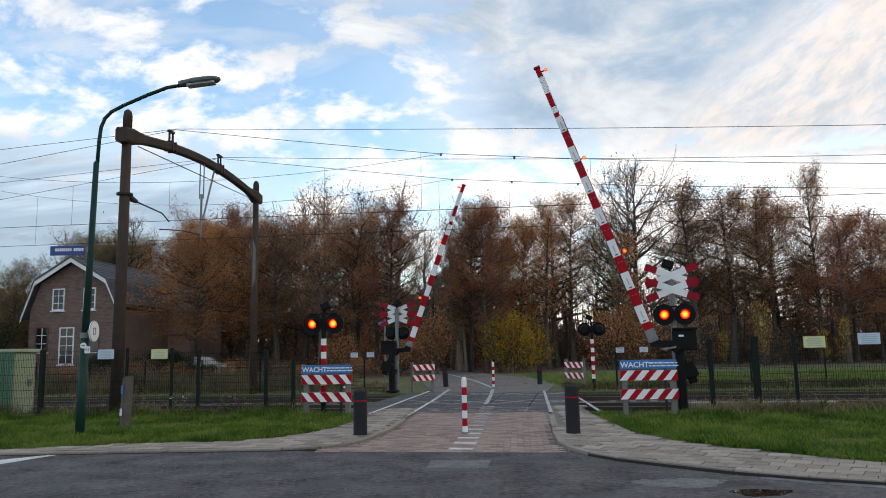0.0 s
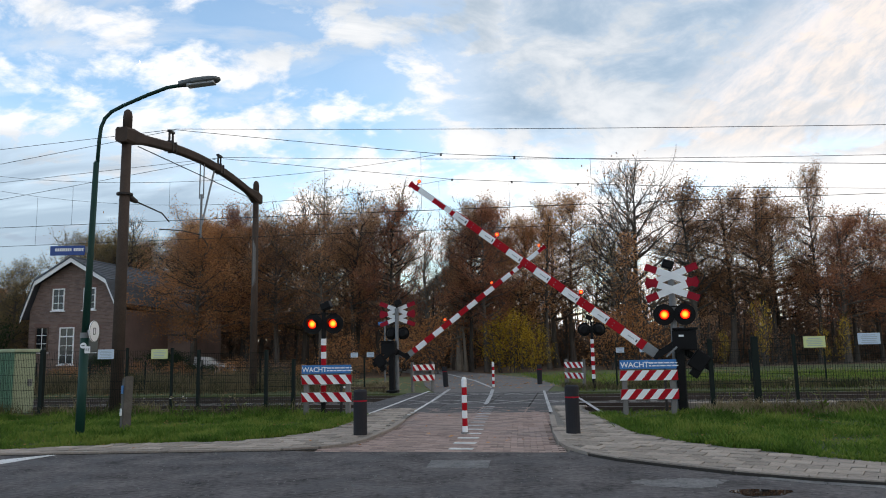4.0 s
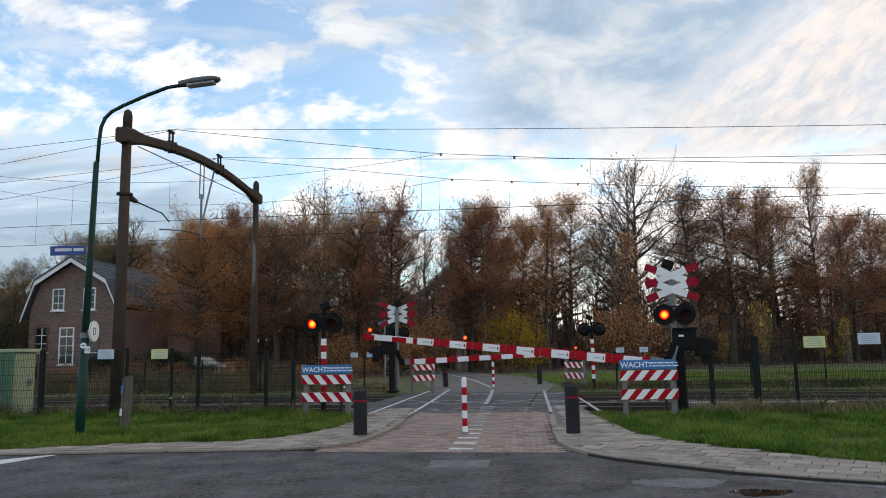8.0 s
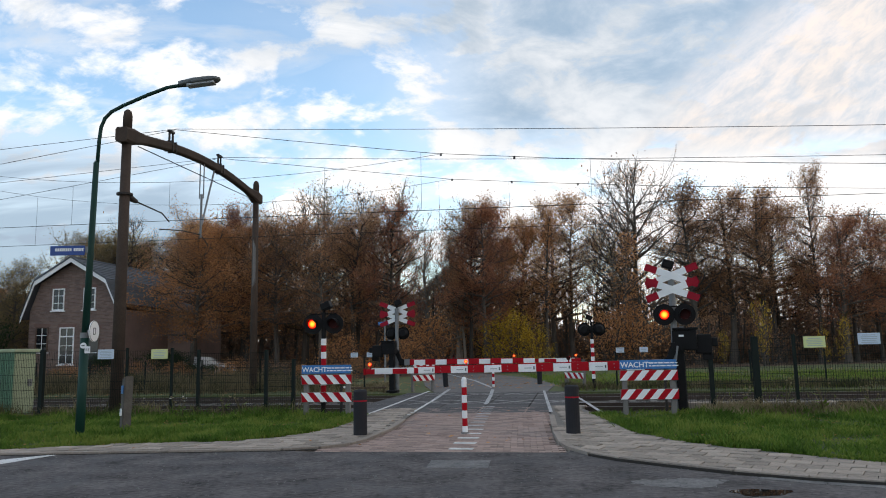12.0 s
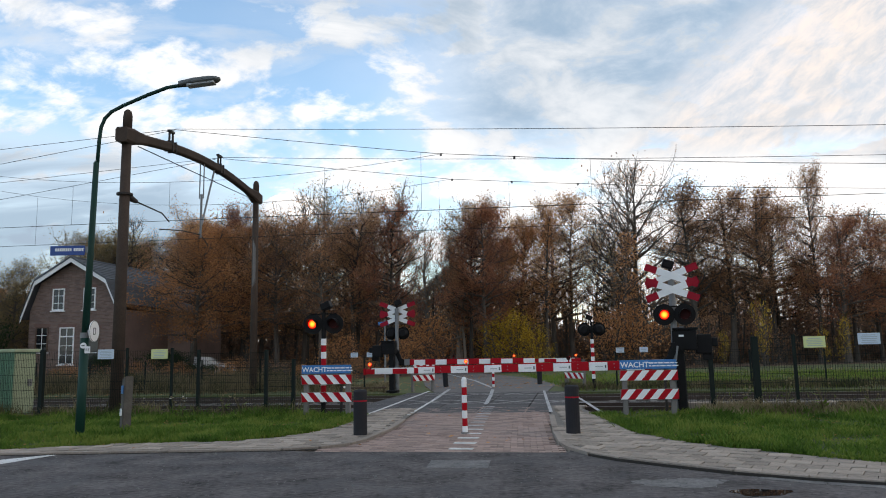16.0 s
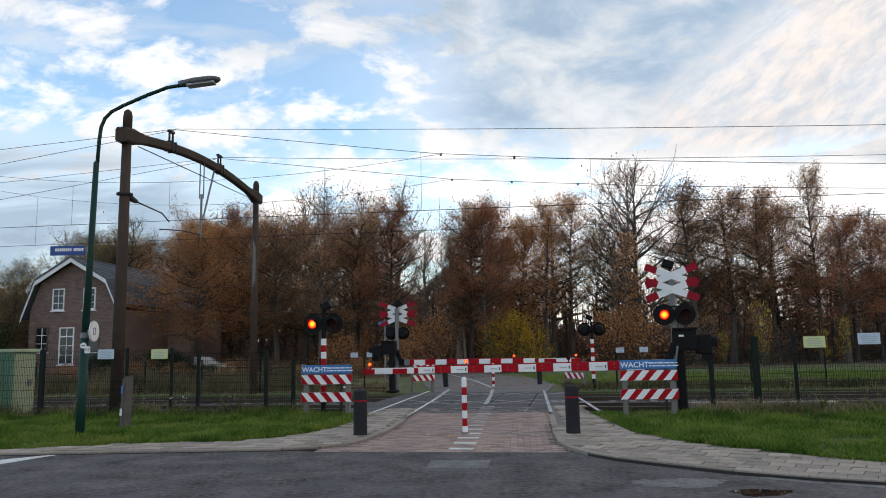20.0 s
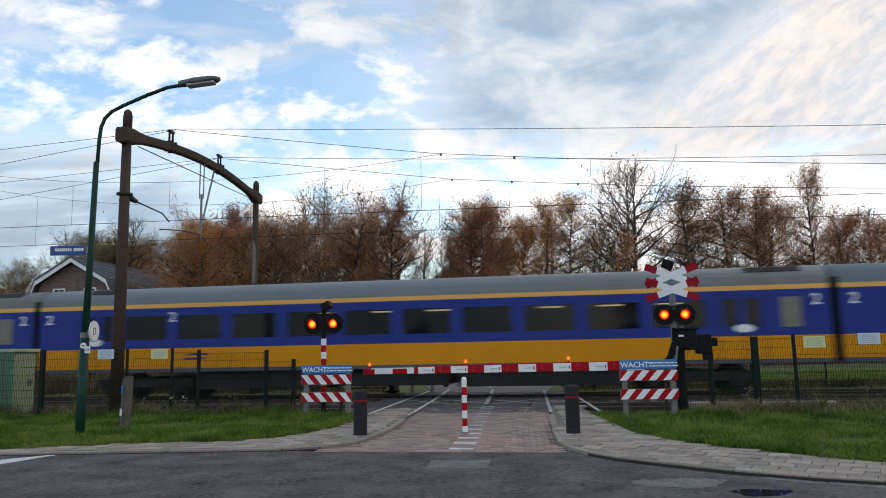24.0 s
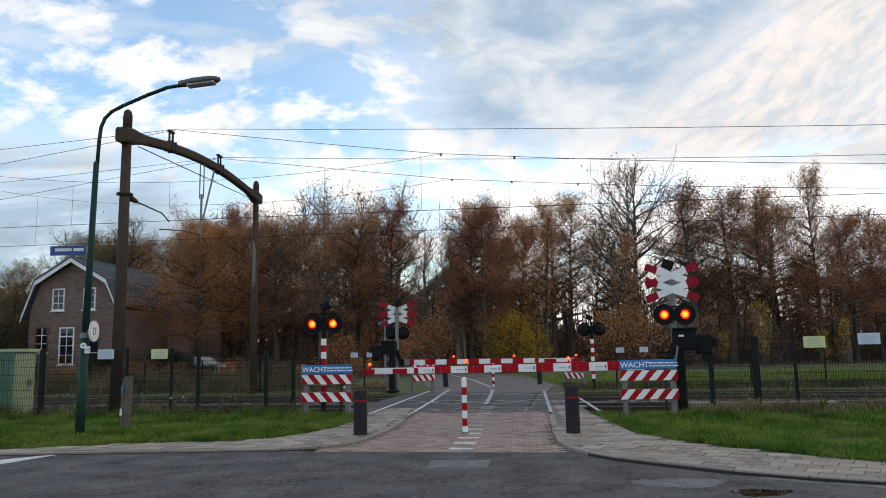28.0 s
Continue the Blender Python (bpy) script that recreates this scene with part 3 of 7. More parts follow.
def ballast_stones():
    """Loose stones between the rails and beside them, where the fence lets them be seen."""
    rng = np.random.default_rng(5)
    vs, fs = [], []
    base = np.array([(1, 0, 0), (0, 1, 0), (-1, 0, 0), (0, -1, 0), (0, 0, 0.8), (0, 0, -0.6)], float)
    faces = [(0, 1, 4), (1, 2, 4), (2, 3, 4), (3, 0, 4), (1, 0, 5), (2, 1, 5), (3, 2, 5), (0, 3, 5)]
    for k in range(9000):
        x = rng.uniform(-22, 22)
        c = rng.choice((NEAR_Y, FAR_Y))
        off = rng.uniform(-2.4, 2.4)
        if -1.6 < x - 0.163 * (c - 20) < 4.4:
            continue
        zz = -0.12 if abs(off) < 1.75 else -0.13 - (abs(off) - 1.75) * 0.125
        s = rng.uniform(0.025, 0.055)
        a = rng.uniform(0, 6.28)
        R = np.array([[math.cos(a), -math.sin(a), 0], [math.sin(a), math.cos(a), 0], [0, 0, 1]])
        P = base * s * rng.uniform(0.7, 1.3, (6, 1)) @ R.T + np.array([x, c + TRACK * x + off, zz])
        i0 = len(vs)
        vs.extend(P.tolist())
        fs.extend([tuple(i0 + j for j in f) for f in faces])
    me = bpy.data.meshes.new("ballast_stones")
    me.from_pydata(vs, [], fs)
    me.materials.append(mat("loose_ballast", (0.10, 0.09, 0.08), 0.95, 0, 0.3, 3, 30, 0.3, island=0.6))
    return tagged(new("ballast_stones", me), "loose brown-grey ballast stones round the rails", "ballast", kind="stuff")


ballast_stones()


def crossing_deck():
    """The crossing between and beside the rails: dark slabs with joints, cut along the rails."""
    t = thing("crossing_deck", Matrix.Translation((1.2, 22.77, 0)) @ Matrix.Rotation(TANG, 4, "Z"), "dark concrete level crossing deck between the rails", "level crossing", kind="structure")
    near, far = NEAR_Y * math.cos(TANG) - 22.97 * math.cos(TANG), FAR_Y * math.cos(TANG) - 22.97 * math.cos(TANG)
    cuts = sorted([near - 2.4, near - 0.80, near - 0.69, near + 0.69, near + 0.80, far - 0.80, far - 0.69, far + 0.69, far + 0.80, far + 2.4])
    spans = [(cuts[0], cuts[1]), (cuts[2], cuts[3]), (cuts[4], cuts[5]), (cuts[6], cuts[7]), (cuts[8], cuts[9])]
    for a, b in spans:
        n = 1 if b - a < 1.7 else 2
        for q in range(n):
            u0, u1 = a + (b - a) * q / n, a + (b - a) * (q + 1) / n
            me = finish("deck_slab", box(B(), (0, 0, 0), (1.17, u1 - u0 - 0.02, 0.2), None, 0.008), "panel")
            for k in range(5):
                piece("deck_slab", me, t, Matrix.Translation((-2.75 + 1.2 * k + 0.163 * 0.0, (u0 + u1) / 2, -0.1 + 0.002)))
    return t


crossing_deck()


def stripe(name, pts, w, material, parent_label, z=0.006):
    """A painted line of width w along the points, a few millimetres thick."""
    bm = B()
    for (x0, y0), (x1, y1) in zip(pts, pts[1:]):
        d = Vector((x1 - x0, y1 - y0, 0))
        q = Matrix.Rotation(math.atan2(d.y, d.x), 4, "Z")
        box(bm, ((x0 + x1) / 2, (y0 + y1) / 2, z - 0.002), (d.length, w, 0.006), q)
    return tagged(new(name, finish(name, bm, material)), parent_label, "road marking", kind="structure")


stripe("road_line", [(-1.94, 18.2), (-1.3, 23.2), (-0.62, 28.4)], 0.08, "white_line", "white edge line across the crossing", 0.012)
stripe("road_line", [(-0.9, 17.9), (-0.36, 23.4)], 0.08, "white_line", "white lane line across the crossing", 0.012)
stripe("road_line", [(-0.36, 23.4), (0.14, 29.4)], 0.12, "worn_line", "worn white lane line across the crossing", 0.012)
stripe("road_line", [(2.52, 18.0), (3.03, 22.5), (3.59, 27.3)], 0.085, "worn_line", "white lane line across the crossing", 0.012)
stripe("road_line", [(3.58, 17.0), (3.86, 20.5), (4.15, 24.4)], 0.085, "worn_line", "white edge line across the crossing", 0.03)
stripe("road_line", [(1.12, 21.0), (1.5, 25.0), (1.82, 28.9)], 0.12, "worn_line", "faded white centre line on the crossing", 0.012)
for q in (22.0, 25.9):
    for s in (-1, 1):
        pts = [along(-1.1 + 1.25 * k + 0.1 * (q - 22), q + 0.85 * (s if k % 2 else -s) + 0.2) for k in range(5)]
        stripe("road_hatching", pts, 0.09, "faint_line", "faded crossed zigzag lines on the crossing deck", 0.010 + 0.002 * s)
for k in range(13):
    y = 11.62 + 0.70 * k
    x = 0.22 + (y - 11.62) * 0.108
    w = 0.36 if k < 5 else 0.30
    stripe("road_centre_dash", [(x - w / 2, y + 0.05), (x + w / 2, y - 0.03)], 0.17 if k < 2 else 0.14, "white_line" if k < 5 else "worn_line", "short white cross bar of the centre marking", 0.010)
stripe("road_line", [(1.9, 30.2), (1.5, 37.5), (0.45, 47.0), (-2.0, 63)], 0.14, "worn_line", "white line on the lane beyond the railway", 0.003)
line_end = prism(B(), [(-6.12, 11.90), (-6.48, 10.96), (-7.2, 9.0), (-8.0, 9.7), (-6.77, 11.4), (-6.2, 11.91)], -0.01, 0.004)
tagged(new("road_line", finish("road_line_end", line_end, "white_line")), "white line on the asphalt street", "road marking", kind="structure")
stripe("road_line", [(4.2, 7.35), (6.5, 6.35)], 0.16, "white_line", "white line on the asphalt street", 0.004)
bm = B()
prism(bm, [(-0.28, 9.85), (0.52, 9.75), (0.60, 10.4), (-0.22, 10.5)], -0.01, 0.005)
tagged(new("road_patch", finish("road_patch", bm, "patch")), "pale rectangular repair patch in the asphalt", "road patch", kind="structure")
prng = random.Random(4)
worn = [(2.60 + 0.50 * (1 + prng.uniform(-0.16, 0.16)) * math.cos(a) + 0.10 * math.sin(2 * a), 8.42 + 0.30 * (1 + prng.uniform(-0.16, 0.16)) * math.sin(a)) for a in np.linspace(0, 6.2832, 49)[:-1]]
prism_b = prism(B(), worn, -0.01, 0.004)
tagged(new("road_patch", finish("road_patch_b", prism_b, "patch")), "pale worn patch in the asphalt", "road patch", kind="structure")


def build_puddle():
    bm = B()
    pts = []
    for k in range(22):
        a = 2 * math.pi * k / 22
        r = 1 + 0.13 * math.sin(3 * a + 1) + 0.09 * math.sin(5 * a)
        pts.append((3.22 + 0.30 * r * math.cos(a), 7.83 + 0.19 * r * math.sin(a)))
    prism(bm, pts, -0.01, 0.004)
    return tagged(new("puddle", finish("puddle", bm, "puddle")), "small dark puddle in a hollow of the asphalt", "puddle", kind="structure")


build_puddle()

stripe("road_gutter", [(3.6, 8.72), (4.15, 8.28), (4.78, 7.93), (6.6, 7.02), (9.0, 6.0)], 0.26, "patch", "pale concrete gutter strip at the kerb", 0.0045)
# narrow dark strip in front of the lower kerb face
bm = B()
gap_pts = [(2.00, 10.66), (2.29, 10.13), (2.80, 9.53), (3.36, 8.93), (4.01, 8.43), (4.645, 8.06), (6.465, 7.13), (9.2, 5.97)]
for (xa, ya), (xb, yb) in zip(gap_pts, gap_pts[1:]):
    box(bm, ((xa + xb) / 2, (ya + yb) / 2, 0.016), (math.hypot(xb - xa, yb - ya) + 0.01, 0.022, 0.036), Matrix.Rotation(math.atan2(yb - ya, xb - xa), 3, "Z"))
tagged(new("road_edge_gap", finish("road_edge_gap", bm, "gap")), "thin dark strip at the foot of the kerb", "road edge", kind="structure")
# flat dark line along the west kerb
stripe("road_edge_dirt", [(-14, 12.12), (-7.1, 11.9), (-4.4, 11.85), (-2.6, 11.82), (-2.0, 11.97)], 0.05, "gap", "dark line at the foot of the kerb", 0.007)


# ---- crossing equipment ----
def striped_bar(bm_white, bm_red, x0, x1, z0, z1, y, n, lean):
    """Slanted red and white fields on a board."""
    w = (x1 - x0) / n
    for k in range(-1, n + 1):
        a, b = x0 + w * k, x0 + w * (k + 1)
        sh = lean * (z1 - z0)
        poly = [(a + sh, z0), (b + sh, z0), (b, z1), (a, z1)] if lean >= 0 else [(a, z0), (b, z0), (b - sh, z1), (a - sh, z1)]
        poly = [(min(max(px, x0), x1), pz) for px, pz in poly]
        if poly[1][0] - poly[0][0] < 0.004 and poly[2][0] - poly[3][0] < 0.004:
            continue
        clean = []
        for q in poly:
            if not clean or (abs(q[0] - clean[-1][0]) + abs(q[1] - clean[-1][1])) > 1e-4:
                clean.append(q)
        if len(clean) > 2:
            slab_xz(bm_red if k % 2 else bm_white, clean, y - 0.006, y)


def build_warning_board(m, lean, label):
    t = thing("warning_board", m, label, "warning sign", "warning boards at the crossing")
    for x in (-0.52, 0.52):
        part("post", box(B(), (x, 0.07, 0.58), (0.11, 0.11, 1.2), None, 0.01), "grey_board", t)
    s = part("sign_plate", box(B(), (0, 0, 1.125), (1.23, 0.03, 0.2), None, 0.006), "blue_sign", t, "blue sign plate with white lettering")
    lettering("lettering", "WACHT", 0.165, "white", s, Matrix.Translation((-0.6, -0.018, 1.065)))
    for z, segs in ((1.155, (0.10, 0.06, 0.12, 0.11, 0.09, 0.05)), (1.092, (0.05, 0.08, 0.06, 0.12, 0.10, 0.13))):
        bm, x = B(), 0.02
        for w in segs:
            box(bm, (x + w / 2, -0.017, z), (w, 0.004, 0.028))
            x += w + 0.018
        part("text_line", bm, "white", s)
    for z0 in (0.775, 0.36):
        b = part("board", box(B(), (0, 0.005, z0 + 0.11), (1.26, 0.03, 0.235), None, 0.005), "grey_board", t, "red and white striped board")
        bw, br = B(), B()
        striped_bar(bw, br, -0.63, 0.63, z0, z0 + 0.22, -0.012, 8, lean)
        part("white_stripes", bw, "white", b)
        part("red_stripes", br, "red", b)
    part("side_bracket", box(B(), (0.36, 0.05, 0.6), (0.05, 0.04, 1.0)), "dark_steel", t)
    return t


build_warning_board(frame_at(-2.85, 17.35), 0.85, "blue and white warning sign over red-white striped boards")
build_warning_board(frame_at(4.52, 17.35), -0.85, "blue and white warning sign over red-white striped boards beside the barrier")

flashers = []


def build_lamp(t, x, y, z, flashing, name="lamp"):
    """A round black backing board with hood; the lens insert turns its lit or its dark side to the road."""
    bm = B()
    ring_n = 24
    disc(bm, (x, y, z), 0.245, 0.03, ring_n)
    lamp = part(name, bm, "black", t, "round black signal lamp")
    bm = B()
    pts_o = [(math.cos(a), math.sin(a)) for a in np.linspace(math.radians(-25), math.radians(205), 16)]
    for r0, r1, y0, y1 in ((0.135, 0.125, -0.02, -0.26),):
        va = [bm.verts.new((x + r0 * c, y + y0, z + r0 * s)) for c, s in pts_o]
        vb = [bm.verts.new((x + r1 * c, y + y1 * (0.45 + 0.55 * max(s, 0)), z + r1 * s)) for c, s in pts_o]
        vc = [bm.verts.new((x + (r1 - 0.01) * c, y + y1 * (0.45 + 0.55 * max(s, 0)), z + (r1 - 0.01) * s)) for c, s in pts_o]
        vd = [bm.verts.new((x + (r0 - 0.01) * c, y + y0, z + (r0 - 0.01) * s)) for c, s in pts_o]
        for i in range(len(pts_o) - 1):
            for p, q in ((va, vb), (vb, vc), (vc, vd)):
                bm.faces.new((p[i], p[i + 1], q[i + 1], q[i]))
    part("hood", bm, "black", lamp)
    bm = B()
    bmesh.ops.create_cone(bm, cap_ends=True, segments=24, radius1=0.2, radius2=0.12, depth=0.16, matrix=Matrix.Translation((x, y + 0.1, z)) @ Matrix.Rotation(-math.pi / 2, 4, "X"))
    part("lamp_case", bm, "black", lamp)
    # lens insert: a drum with a lit and an unlit face
    ins = part("lens_insert", disc(B(), (0, 0.012, 0), 0.112, 0.02, 24), "lens_dark", lamp, "red signal lens")
    ins.data.materials.append(M["lit_red"])
    b2 = bmesh.new()
    disc(b2, (0, 0.012, 0), 0.112, 0.02, 24)
    disc(b2, (0, -0.003, 0), 0.108, 0.008, 24)
    b2.faces.ensure_lookup_table()
    for f in b2.faces:
        f.material_index = 1 if f.calc_center_median().y < -0.0005 else 0
    b2.to_mesh(ins.data)
    b2.free()
    ins.location = (x, y - 0.045, z)
    if flashing:
        flashers.append((ins, (x, y - 0.05, z), 0))
    return lamp


def build_signal(m, label):
    """Pair of flashing lamps on a red and white post."""
    t = thing("crossing_signal", m, label, "crossing signal", "crossing signals")
    part("post", tube(B(), [(0, 0, -0.2), (0, 0, 1.0)], 0.06, 12), "black", t)
    for k in range(9):
        z = 0.42 + 0.16 * k
        part("post_band", tube(B(), [(0, 0, z), (0, 0, z + 0.16)], 0.066, 12), "red" if k % 2 else "white", t)
    part("head_post", tube(B(), [(0, 0, 1.86), (0, 0, 2.5)], 0.055, 12), "black", t)
    bm = B()
    box(bm, (0, 0.02, 2.22), (0.32, 0.06, 0.12), None, 0.01)
    box(bm, (0, -0.02, 2.46), (0.66, 0.05, 0.03))
    part("crossarm", bm, "black", t)
    for i, x in enumerate((-0.265, 0.265)):
        build_lamp(t, x, -0.03, 2.22, i == 1)
    bm = B()
    tube(bm, [(0, 0, 2.48), (0.04, -0.02, 2.58)], 0.03, 8)
    box(bm, (0.08, -0.03, 2.66), (0.24, 0.26, 0.17), Matrix.Rotation(radians(-22), 3, "Y"), 0.02)
    part("bell", bm, "black", t, "black bell housing")
    return t


build_signal(frame_at(-2.96, 17.6), "pair of red warning lamps with black hoods on a red-white post")
far_signal = copy_thing(bpy.data.objects["crossing_signal"], Matrix.Translation((*along(5.46, 28.35), -0.02)) @ Matrix.Rotation(TANG + math.pi, 4, "Z"))
far_signal["label"] = "pair of signal lamps seen from behind, on a red-white post"


def build_cross_post(m, label, lamps=True, wide=1.0):
    """Grey post with a double red-tipped cross and, below it, two lamps."""
    t = thing("crossing_cross", m, label, "crossing sign", "double crosses")
    part("post", tube(B(), [(0, 0.05, -0.2), (0, 0.05, 3.2)], 0.075, 12), "galv", t, "grey galvanised steel post")
    for zc in (3.15, 2.82):
        for sg in (-1, 1):
            q = Matrix.Rotation(sg * radians(20.5), 3, "Y")
            y = -0.05 - (0.012 if sg > 0 else 0.0) - (0.026 if zc < 3 else 0)
            c = part("cross_arm", box(B(), (0, y, zc), (0.70 * wide, 0.010, 0.155), q, 0.003), "white", t, "white reflective cross arm")
            for e in (-1, 1):
                o = q @ Vector((e * 0.49 * wide, 0, 0))
                part("arm_tip", box(B(), (o.x, y, zc + o.z), (0.28 * wide, 0.010, 0.165), q, 0.003), "red_dull", c, "dark red reflective tip")
    part("post_cap", box(B(), (-0.06, 0.05, 3.42), (0.26, 0.22, 0.2), Matrix.Rotation(radians(20), 3, "Y"), 0.03), "black", t, "black bell on the post's top")
    part("cap_stem", tube(B(), [(0, 0.05, 3.18), (-0.02, 0.05, 3.36)], 0.035, 8), "black", t)
    part("crossarm", box(B(), (0.0, -0.02, 2.43), (0.78, 0.05, 0.035), None, 0.005), "black", t)
    for i, x in enumerate((-0.22, 0.24)):
        build_lamp(t, x, -0.08, 2.24, lamps and i == 1)
    return t


build_cross_post(frame_at(5.32, 18.0), "double red-white cross over two warning lamps on a grey post")
far_cross = build_cross_post(Matrix.Translation((*along(-1.83, 28.25), -0.02)) @ Matrix.Rotation(TANG + math.pi, 4, "Z"), "white double cross with dark red tips beyond the tracks", True, 1.17)

BOOM_LEN = 7.5
PIVOT = 1.53                         # height of the boom's axle
DROP = 0.42                          # the boom lies this far below the axle when it is down


def build_barrier(m, label, facing=0, fields=7):
    """Barrier machine with a long red and white boom that turns on its axle."""
    t = thing("level_crossing_barrier", m, label, "barrier", "barriers")
    part("pedestal", box(B(), (0.08, 0.14, 0.62), (0.20, 0.26, 1.64), None, 0.03), "black", t)
    part("foot_plate", box(B(), (0.08, 0.12, 0.04), (0.44, 0.44, 0.08), None, 0.015), "black", t)
    c = part("machine_case", box(B(), (0.20, 0.15, 1.65), (0.54, 0.34, 0.46), None, 0.03), "black", t, "black barrier machine housing")
    part("case_lid", box(B(), (0.22, 0.15, 1.91), (0.56, 0.42, 0.05), None, 0.015), "black", c)
    part("hinge", box(B(), (0.16, 0.15, 1.95), (0.10, 0.08, 0.05), None, 0.01), "galv", c, "grey hinge")
    part("case_label", box(B(), (0.13, -0.025, 1.75), (0.11, 0.006, 0.045)), "white", c, "small white plate")
    boom = part("boom", tube(B(), [(0, -0.07, 0), (0, 0.36, 0)], 0.09, 14), "black", t, "long red and white barrier boom")
    part("crank_arm", slab_xz(B(), [(0.12, 0.10), (0.14, -0.10), (-0.02, -0.16), (-0.12, -0.40), (-0.16, -0.53), (-0.34, -0.53), (-0.34, -0.32), (-0.22, -0.26), (-0.10, 0.06)], -0.05, 0.05), "black", boom, "black cranked arm")
    part("boom_root", box(B(), (-0.40, -0.01, -0.42), (0.30, 0.11, 0.23), None, 0.015), "galv", boom, "grey metal boom sleeve")
    part("lever", slab_xz(B(), [(-0.05, -0.34), (-0.01, -0.34), (0.05, -0.02), (0.01, 0.0)], -0.085, -0.065), "galv", boom, "pale steel lever")
    bm = B()
    box(bm, (0.30, 0.42, 0.02), (0.70, 0.10, 0.16), None, 0.02)
    box(bm, (0.62, 0.38, 0.02), (0.36, 0.30, 0.44), None, 0.03)
    box(bm, (0.70, 0.38, -0.27), (0.22, 0.22, 0.16), None, 0.02)
    box(bm, (0.86, 0.38, 0.06), (0.14, 0.16, 0.20), None, 0.03)
    part("counterweight", bm, "black", boom, "black counterweight")
    boom.location = (0, -0.14, PIVOT)
    # white plates stand a little proud of the red boom, which narrows to a slim outer length
    reach = 0.60 * (7 - fields)
    for k in range(fields):
        c = 0.93 + 0.83 * k
        th = 0.225 - 0.007 * k
        part("boom_field", box(B(), (-(c - 0.405), 0, -DROP), (0.404, 0.07, th - 0.005), None, 0.008), "red", boom)
        part("boom_field", box(B(), (-c, 0, -DROP), (0.404, 0.068, th - 0.005), None, 0.008), "red", boom)
        part("boom_field", box(B(), (-c, -0.004 if facing == 0 else 0.004, -DROP - 0.012), (0.42, 0.09, th - 0.022), None, 0.008), "white", boom)
        part("plate_mark", box(B(), (-c + 0.02, -0.0525, -DROP - 0.012), (0.17, 0.008, 0.022)), "ink_pale", boom, "small grey print")
        part("plate_stud", box(B(), (-c + 0.165, -0.0525, -DROP - 0.012), (0.03, 0.008, 0.07)), "ink", boom, "dark stud")
        if k:
            part("rivets", box(box(B(), (-(c - 0.36), -0.038, -DROP + 0.04), (0.02, 0.01, 0.02)), (-(c - 0.36), -0.038, -DROP - 0.04), (0.02, 0.01, 0.02)), "galv", boom)
    inner = 0.93 + 0.83 * (fields - 1) + 0.2
    outer = BOOM_LEN - reach
    for fa, fb, colour in ((0.0, 0.09, "red"), (0.09, 0.22, "white"), (0.22, 0.49, "red"), (0.49, 0.83, "white"), (0.83, 1.0, "red")):
        xa, xb = inner + (outer - inner) * fa, inner + (outer - inner) * fb
        part("boom_field", box(B(), (-(xa + xb) / 2, 0, -DROP - 0.02), (xb - xa - 0.004, 0.06, 0.13), None, 0.006), colour, boom)
    part("edge_strip", box(B(), (-(inner + outer) / 2, 0, -DROP + 0.052), (outer - inner - 0.3, 0.064, 0.02)), "white", boom, "white upper edge of the slim outer length")
    part("boom_tip", box(B(), (-outer - 0.03, 0, -DROP - 0.02), (0.06, 0.09, 0.16), None, 0.01), "red", boom)
    for i, q in enumerate((0.985, 0.655, 0.325)):
        x = -outer * q
        z = 0.09 + 0.05 * (1 - q) - DROP
        part("light_bracket", tube(B(), [(x, 0, z - 0.06), (x, 0, z + 0.03)], 0.018, 8), "red_dull", boom)
        d = part("boom_light", disc(disc(B(), (0, 0.008, 0), 0.047, 0.014, 16), (0, -0.006, 0), 0.045, 0.012, 16), "lens_dark", boom, "small red boom light")
        d.data.materials.append(M["lit_small"])
        for p in d.data.polygons:
            p.material_index = 1 if p.center.y < -0.0005 else 0
        d.matrix_basis = pose(x, -0.03, z + 0.07, 0, 0, facing)
        if i == 2:
            flashers.append((d, (x, -0.03, z + 0.07), facing))
    return t, boom


barrier_near, boom_near = build_barrier(frame_at(5.30, 17.9, -5.0), "red and white level crossing barrier with a black machine housing")


def build_far_barrier():
    """The opposite barrier, on the other side of the tracks, its boom reaching the other way; lights face both ways."""
    t, boom = build_barrier(Matrix.Translation((*along(-1.91, 28.0), 0.0)) @ Matrix.Rotation(TANG + math.pi, 4, "Z"), "far red and white barrier with a black machine housing", 180, 6)
    return t, boom


barrier_far, boom_far = build_far_barrier()


# ---- overhead line ----
NM, FM = Vector((-8.80, 19.95, 0)), Vector((-7.72, 29.88, 0))


